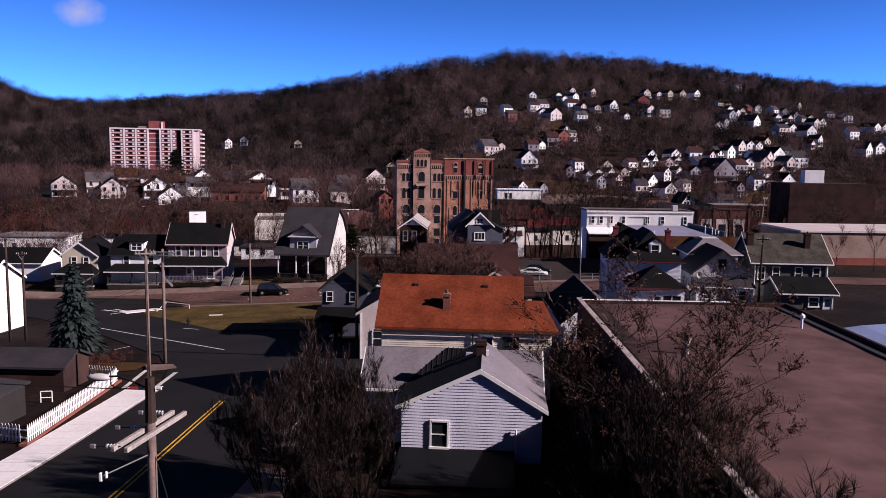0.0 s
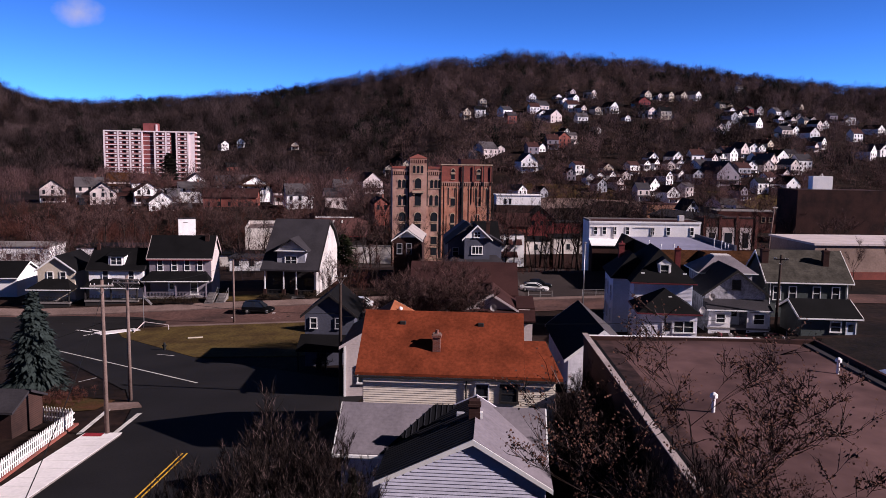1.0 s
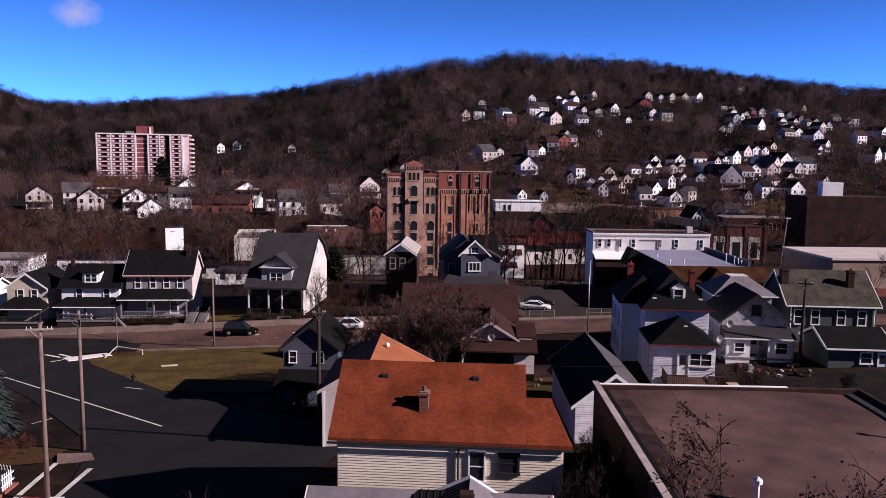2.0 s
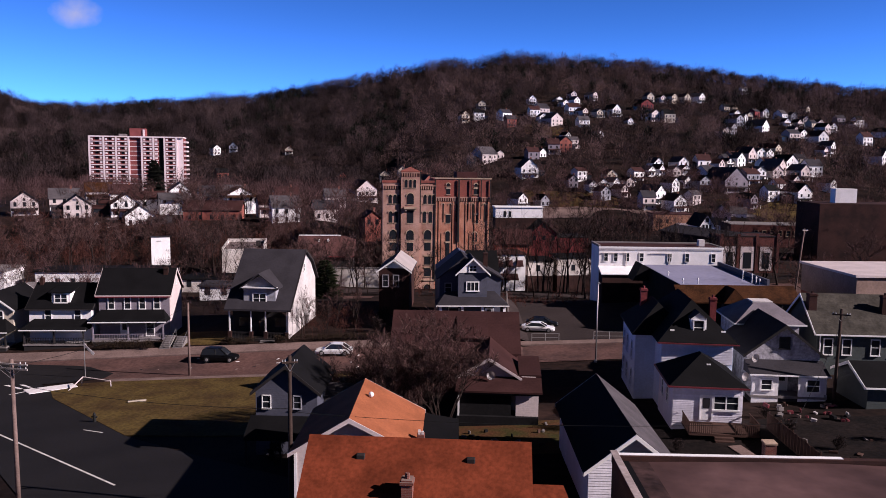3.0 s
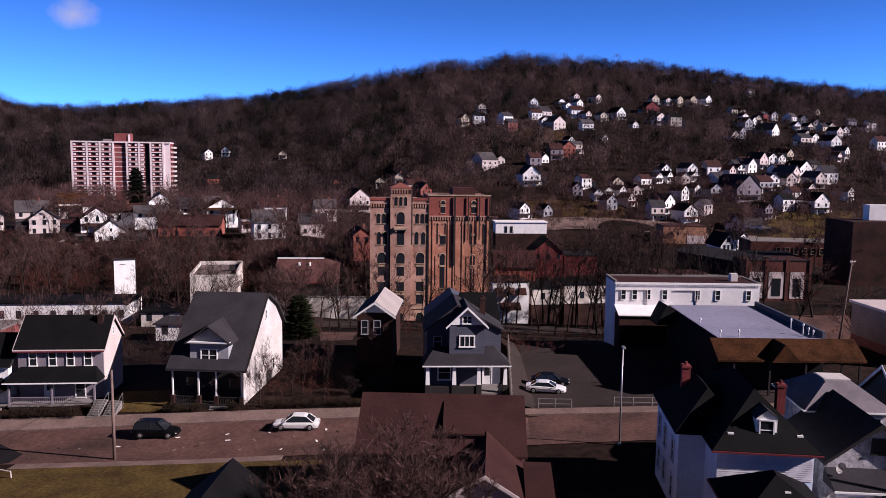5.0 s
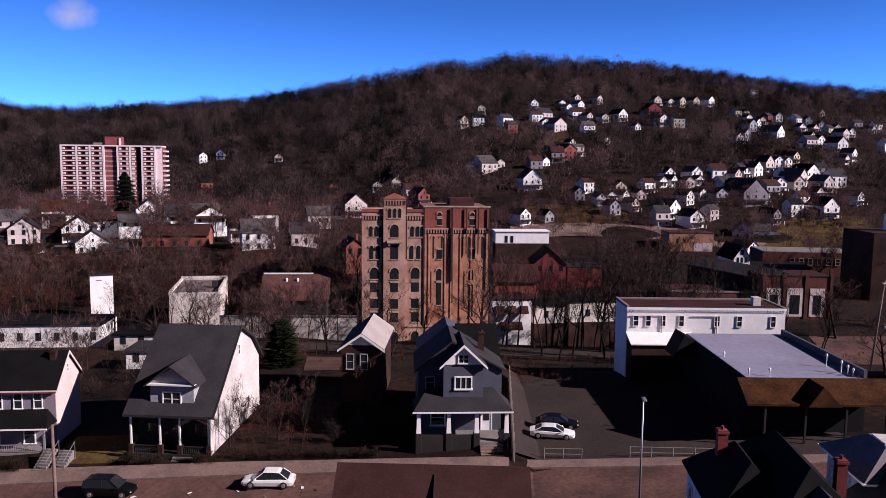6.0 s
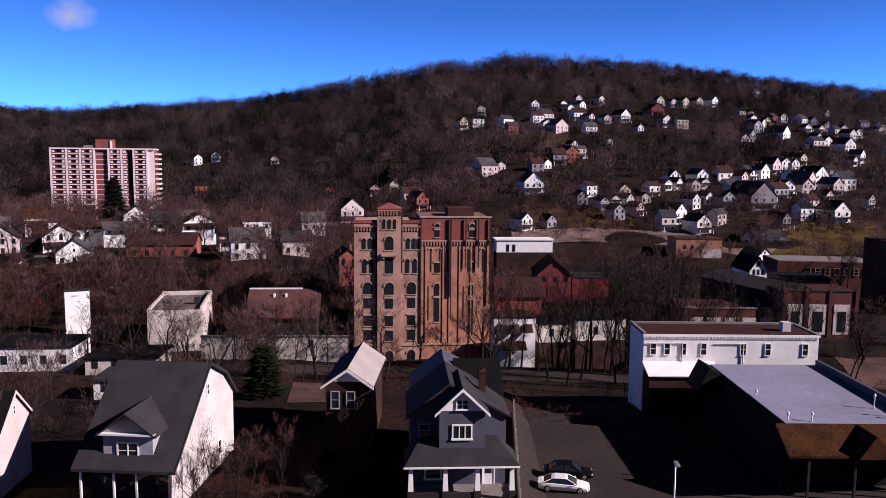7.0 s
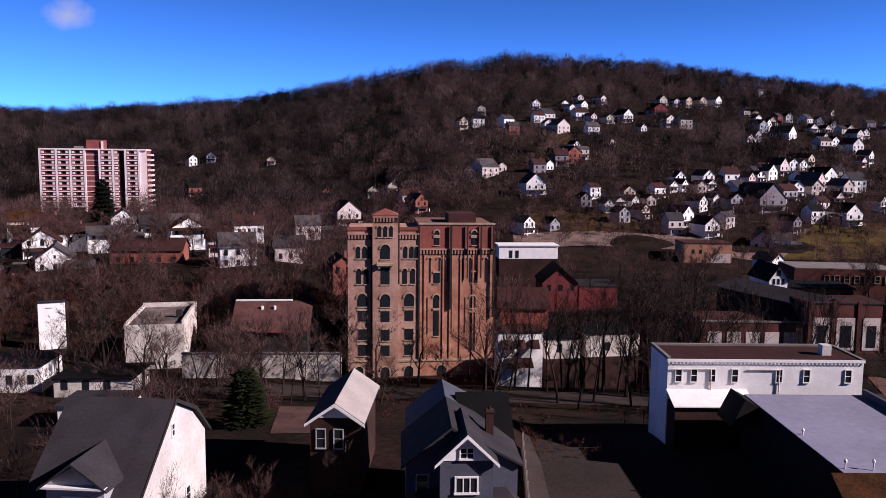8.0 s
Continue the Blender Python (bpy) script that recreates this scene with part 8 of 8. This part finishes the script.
car("black sedan parked behind a white car", 8.9, 134.4, -4, M_CARDARK, 4.7, 1.78, 1.4)
car("white sedan parked on the street", -18.4, 119.0, 184, M_CARWHITE, 4.8, 1.82, 1.46)
car("dark sport utility car at the kerb", -32.9, 117.9, 3, M_CARDARK, 4.7, 1.85, 1.7, True)
car("pale car parked in shade by the near shrubs", -9.6, 45.5, 80, M_CARWHITE, 4.4, 1.76, 1.45)


def picket_fence(p, q, label):
    p, q = Vector(p), Vector(q)
    n = int((q - p).length / 0.29)
    ang = math.degrees(math.atan2(q.y - p.y, q.x - p.x))
    z0 = ground_z(*p)
    t = thing("picket_fence", label, "fence", pose(p.x, p.y, z0 + 0.12, 0, 0, ang), "picket fences")
    me = None
    for k in range(n):
        a = p.lerp(q, k / n)
        z = ground_z(a.x, a.y) - z0
        if me is None:
            bm = bmesh.new()
            extrude(bm, [(-0.07, 0, 0.05), (0.07, 0, 0.05), (0.07, 0, 1.05), (0, 0, 1.2), (-0.07, 0, 1.05)], (0, 0.025, 0))
            me = part("picket", bm, M_TRIM, t).data
            continue
        share("picket", me, t, pose(k * 0.29, 0, z))
    zz = ground_z(*q) - z0
    for h in (0.3, 0.8):
        bm = bmesh.new()
        L = (q - p).length
        extrude(bm, [(0, 0.03, h), (L, 0.03, h + zz), (L, 0.03, h + 0.09 + zz), (0, 0.03, h + 0.09)], (0, 0.05, 0))
        part("rail", bm, M_TRIM, t)


picket_fence((-27.9, 46.9), (-30.4, 63.6), "white wooden picket fence along the pavement")
picket_fence((-34.4, 48.6), (-28.0, 46.8), "white wooden picket fence closing a garden")
picket_fence((-35.2, 65.2), (-30.5, 63.7), "white wooden picket fence at the garden's end")
strip("garden_wall", "low brick edging under a picket fence", "wall", [(-28.3, 46.5), (-30.8, 63.8)], [(-27.75, 46.5), (-30.2, 63.8)], M_BRICK_RED, 0.16, 12, 1, 0.3)
# dark garage and garden shelter on the left
sd = gable_house("dark_garage_shed", "dark garage with a grey-brown shingle roof", -40.0, 60.2, -1.7, 2, 6.6, 4.2, 2.3, 0.9, "x", M_BRICK_SOOTSHADE, M_SLATE, 0.3, None)
sd2 = hip_house("garden_shelter", "small open garden shelter with hipped shingle roof", -36.2, 50.4, -1.0, 2, 3.8, 3.4, 2.2, 0.9, M_DARKTRIM, M_SLATE, 0.3, None)
bn = thing("garden_bench_frame", "white metal frame in the garden", "frame", pose(-33.4, 57.2, ground_z(-33.4, 57.2)))
bm = bmesh.new()
for a, b in (((0, 0, 0), (0, 0, 0.9)), ((0, 0, 0.9), (0.8, 0.2, 0.9)), ((0.8, 0.2, 0), (0.8, 0.2, 0.9)), ((0, 0, 0.4), (0.8, 0.2, 0.4))):
    cyl(bm, a, b, 0.04, 0.04, 6)
part("tube", bm, M_TRIM, bn)
wl = gable_house("white_corner_house", "tall white house at the edge of the junction", -69.3, 87.0, -3.7, 3, 10.0, 9, 5.8, 2.6, "x", M_WHITE, M_DARK, 0.4, M_TRIM)
# hydrant, sign, frame and lawn scraps
hy = thing("fire_hydrant", "dark fire hydrant at the lawn corner", "hydrant", pose(-36.3, 93.2, ground_z(-36.3, 93.2)))
bm = bmesh.new()
cyl(bm, (0, 0, 0), (0, 0, 0.75), 0.16, 0.15, 10)
cyl(bm, (0, 0, 0.75), (0, 0, 1.0), 0.17, 0.04, 10)
cyl(bm, (-0.28, 0, 0.55), (0.28, 0, 0.55), 0.08, 0.08, 8)
part("barrel", bm, M_BLACK, hy)
gf = thing("pipe_barrier", "bent pale pipe barrier at the lawn corner", "barrier", pose(-46.2, 105.8, ground_z(-46.2, 105.8)))
bm = bmesh.new()
for a, b in (((0, 0, 0), (0.6, 2.2, 1.1)), ((0.6, 2.2, 1.1), (4.2, 1.6, 0.9)), ((0.6, 2.2, 1.1), (0.3, 2.4, 0)), ((4.2, 1.6, 0.9), (4.2, 1.7, -0.1))):
    cyl(bm, a, b, 0.06, 0.06, 6)
part("tube", bm, M_PINKWHITE, gf)
sg = thing("flag_sign_pole", "thin pole with a small pale banner", "sign", pose(-47.7, 112.3, ground_z(-47.7, 112.3)))
bm = bmesh.new()
cyl(bm, (0, 0, 0), (0, 0, 4.8), 0.05, 0.04, 6)
part("pole", bm, M_STEEL, sg)
bm = bmesh.new()
extrude(bm, [(0.05, 0, 4.3), (1.4, -0.2, 3.2), (1.2, -0.2, 2.9), (0.05, 0, 3.9)], (0, 0.03, 0))
part("banner", bm, M_RENDER, sg)
db = thing("broken_board", "pale scrap of board lying on the lawn", "debris", pose(-35.4, 100.4, ground_z(-35.4, 100.4) + 0.1, 0, 0, 20))
part("plank", boxes((-1.0, 0.8, -0.2, 0.2, 0, 0.12), bevel=0.02), M_BEIGE, db)
# hedges, steps and yard rails before the far houses
for x0, x1, y0, zt in ((-52.5, -43.6, 121.9, 1.4), (-34.6, -29.6, 122.6, 1.1), (-27.2, -24.6, 122.7, 1.2), (-24.5, -9, 123.4, 0.9)):
    spots = []
    hr = random.Random(int(x0))
    for _ in range(int((x1 - x0) * 9)):
        xx, yy = hr.uniform(x0, x1), y0 + hr.uniform(-0.45, 0.45)
        spots.append((xx, yy, ground_z(xx, yy), zt * hr.uniform(0.8, 1.1)))
    woods("hedge", "clipped dark bare hedge below a porch", spots, M_HEDGE, int(x1) + 99, 45, 0.03)
for x0, y0, n, zt in ((-42.6, 121.6, 8, 0.18), (-40.9, 121.8, 7, 0.18)):
    st = thing("garden_steps", "worn concrete garden steps with a rail", "steps", pose(x0, y0, ground_z(x0, y0) + 0.1), "garden steps")
    for k in range(n):
        part("step", boxes((0, 1.3, 0.3 * k, 0.3 * k + 0.32, -0.6, zt * (k + 1))), M_CONC, st)
    bm = bmesh.new()
    cyl(bm, (1.4, 0, 0.9), (1.4, 0.3 * n, 0.9 + zt * n), 0.025, 0.025, 6)
    cyl(bm, (1.4, 0.1, 0), (1.4, 0.1, 0.95), 0.025, 0.025, 6)
    cyl(bm, (1.4, 0.3 * n, 0), (1.4, 0.3 * n, 0.9 + zt * n), 0.025, 0.025, 6)
    part("rail", bm, M_STEEL, st)
# board fence along the lot
fn = thing("board_fence", "leaning grey-brown board fence along the parking lot", "fence", pose(3.95, 123.0, 0, 0, 0, 0))
bd_mesh = None
for k in range(110):
    y = 0.25 * k
    z = ground_z(3.95, 123.0 + y)
    if bd_mesh is None:
        bd_mesh = part("board", boxes((-0.015, 0.015, 0, 0.23, 0.02, 1.65)), M_ARM, fn).data
        fn.children[0].matrix_basis = pose(0, 0, z)
    else:
        share("board", bd_mesh, fn, pose(0.012 * math.sin(k * 1.7), y, z + 0.03 * math.sin(k * 0.9)))
for k in range(12):
    y = 2.5 * k
    part("post", boxes((0.03, 0.13, y, y + 0.1, ground_z(4, 123 + y) - 0.3, ground_z(4, 123 + y) + 1.75)), M_ARM, fn)
# pipe rails of the lot
for x0, x1 in ((7.0, 10.6), (15.2, 23.4)):
    t = thing("pipe_fence", "low galvanised pipe fence at the lot's edge", "fence", pose(x0, 125.5, ground_z(x0, 125.5)), "pipe fences")
    n = int((x1 - x0) / 2.6) + 1
    for k in range(n + 1):
        xx = (x1 - x0) * k / n
        bm = bmesh.new()
        cyl(bm, (xx, 0, -0.2), (xx, 0, 1.15 + 0.03 * k), 0.045, 0.045, 6)
        part("post", bm, M_STEEL, t)
    for h in (0.55, 1.1):
        bm = bmesh.new()
        cyl(bm, (0, 0, h), (x1 - x0, 0, h + 0.03 * n), 0.035, 0.035, 6)
        part("rail", bm, M_STEEL, t)
# brick stub, bins and scraps in the yards
stub = thing("brick_pier", "short standalone brick pier in a yard", "pier", pose(20.4, 75.0, 0.3))
part("shaft", boxes((-0.36, 0.36, -0.36, 0.36, -0.5, 3.6)), M_BRICK_CHIM, stub)
part("cap", boxes((-0.42, 0.42, -0.42, 0.42, 3.604, 3.72)), M_STONE, stub)
strip("yard_path", "pale concrete path from the deck steps", "path", [(20.2, 83), (21.8, 74)], [(21.2, 83.2), (22.8, 74)], M_WALK_OLD, 0.11, 8, 2, 0.05)
strip("plaza", "pale concrete slab beside the road", "pavement", [(-11.4, 36.0), (-11.3, 41.5)], [(-8.6, 36.0), (-9.4, 41.5)], M_WALK_OLD, 0.2, 8, 3, 0.3)

# dark board fence and scraps in the right-hand yard
yf = thing("yard_fence", "dark weathered board fence beside a yard", "fence", pose(24.6, 77.0, 0, 0, 0, 0))
yb = None
for k in range(52):
    y = 0.2 * k
    z = ground_z(24.6, 77.0 + y)
    if yb is None:
        yb = part("board", boxes((-0.015, 0.015, 0, 0.18, 0.05, 1.5)), M_DECK, yf).data
        yf.children[0].matrix_basis = pose(0, 0, z)
    else:
        share("board", yb, yf, pose(0.01 * math.sin(k * 2.1), y, z + 0.03 * math.sin(k * 1.3)))
for k in range(5):
    y = 2.5 * k
    part("post", boxes((0.03, 0.12, y, y + 0.09, ground_z(24.6, 77 + y) - 0.3, ground_z(24.6, 77 + y) + 1.6)), M_DECK, yf)
sr = random.Random(41)
for k in range(60):
    x, y = (sr.uniform(26.5, 33), sr.uniform(89, 94.6)) if k < 34 else ((sr.uniform(25, 33), sr.uniform(74, 89)) if k < 46 else (sr.uniform(-1, 8), sr.uniform(83, 90)))
    a = sr.uniform(0.1, 0.34)
    sc_ = thing("yard_scrap", "small weathered scrap lying in a yard", "debris", pose(x, y, ground_z(x, y) + 0.1, sr.uniform(-9, 9), sr.uniform(-9, 9), sr.uniform(0, 180)), "scraps in the yards")
    part("scrap", boxes((-a, a, -a * sr.uniform(0.2, 0.8), a * 0.4, -0.08, sr.uniform(0.04, 0.3)), bevel=0.02), sr.choice((M_DECK, M_CONC, M_BLACKSHADE, M_POLE, M_RENDER, M_REDTRIM) if k < 34 else (M_DECK, M_CONC, M_BLACKSHADE)), sc_)
for k in range(40):
    x, y = sr.uniform(-44, -8), sr.uniform(112.5, 119.5)
    a = sr.uniform(0.12, 0.35)
    sc_ = thing("road_litter", "flat pale scrap lying on the worn street", "debris", pose(x, y, ground_z(x, y) + 0.085, 0, 0, sr.uniform(0, 180)), "scraps on the street")
    part("sheet", boxes((-a, a, -a * 0.35, a * 0.35, 0, 0.02)), sr.choice((M_WALK_OLD, M_WALK_OLD, M_ASPHALT, M_WALK)), sc_)


# ---- a small wisp of cloud, far away ----
M_CLOUD = bpy.data.materials.new("thin_cloud")
M_CLOUD.use_nodes = True
nt = M_CLOUD.node_tree
co = nt.nodes.new("ShaderNodeTexCoord").outputs["Object"]
nz = nt.nodes.new("ShaderNodeTexNoise")
nz.inputs["Scale"].default_value, nz.inputs["Detail"].default_value = 0.012, 8
nt.links.new(co, nz.inputs["Vector"])
sc = nt.nodes.new("ShaderNodeMapping")
sc.inputs["Scale"].default_value = (1 / 135, 1 / 135, 1 / 92)
nt.links.new(co, sc.inputs["Vector"])
gr = nt.nodes.new("ShaderNodeTexGradient")
gr.gradient_type = "SPHERICAL"
nt.links.new(sc.outputs[0], gr.inputs["Vector"])
ml = nt.nodes.new("ShaderNodeMath")
ml.operation = "MULTIPLY"
nt.links.new(nz.outputs["Fac"], ml.inputs[0])
nt.links.new(gr.outputs["Fac"], ml.inputs[1])
rp = nt.nodes.new("ShaderNodeMapRange")
rp.inputs["From Min"].default_value, rp.inputs["From Max"].default_value = 0.13, 0.62
rp.inputs["To Max"].default_value = 0.62
nt.links.new(ml.outputs[0], rp.inputs["Value"])
# emission puts the sunlight on the cloud into its own glow
em, tr, mx = nt.nodes.new("ShaderNodeEmission"), nt.nodes.new("ShaderNodeBsdfTransparent"), nt.nodes.new("ShaderNodeMixShader")
em.inputs["Color"].default_value, em.inputs["Strength"].default_value = (0.5, 0.5, 0.78, 1), 0.6
nt.links.new(rp.outputs["Result"], mx.inputs["Fac"])
nt.links.new(tr.outputs[0], mx.inputs[1])
nt.links.new(em.outputs[0], mx.inputs[2])
nt.links.new(mx.outputs[0], nt.nodes["Material Output"].inputs["Surface"])
bm = bmesh.new()
extrude(bm, [(-140, 0, -100), (140, 0, -100), (140, 0, 100), (-140, 0, 100)], (0, 0.5, 0))
cl = tagged(part("backdrop_cloud", bm, M_CLOUD), "small thin pale cloud in a deep blue sky", "cloud", kind="structure")
cl.matrix_basis = pose(-1666, 3050, 596, 0, 0, 28)
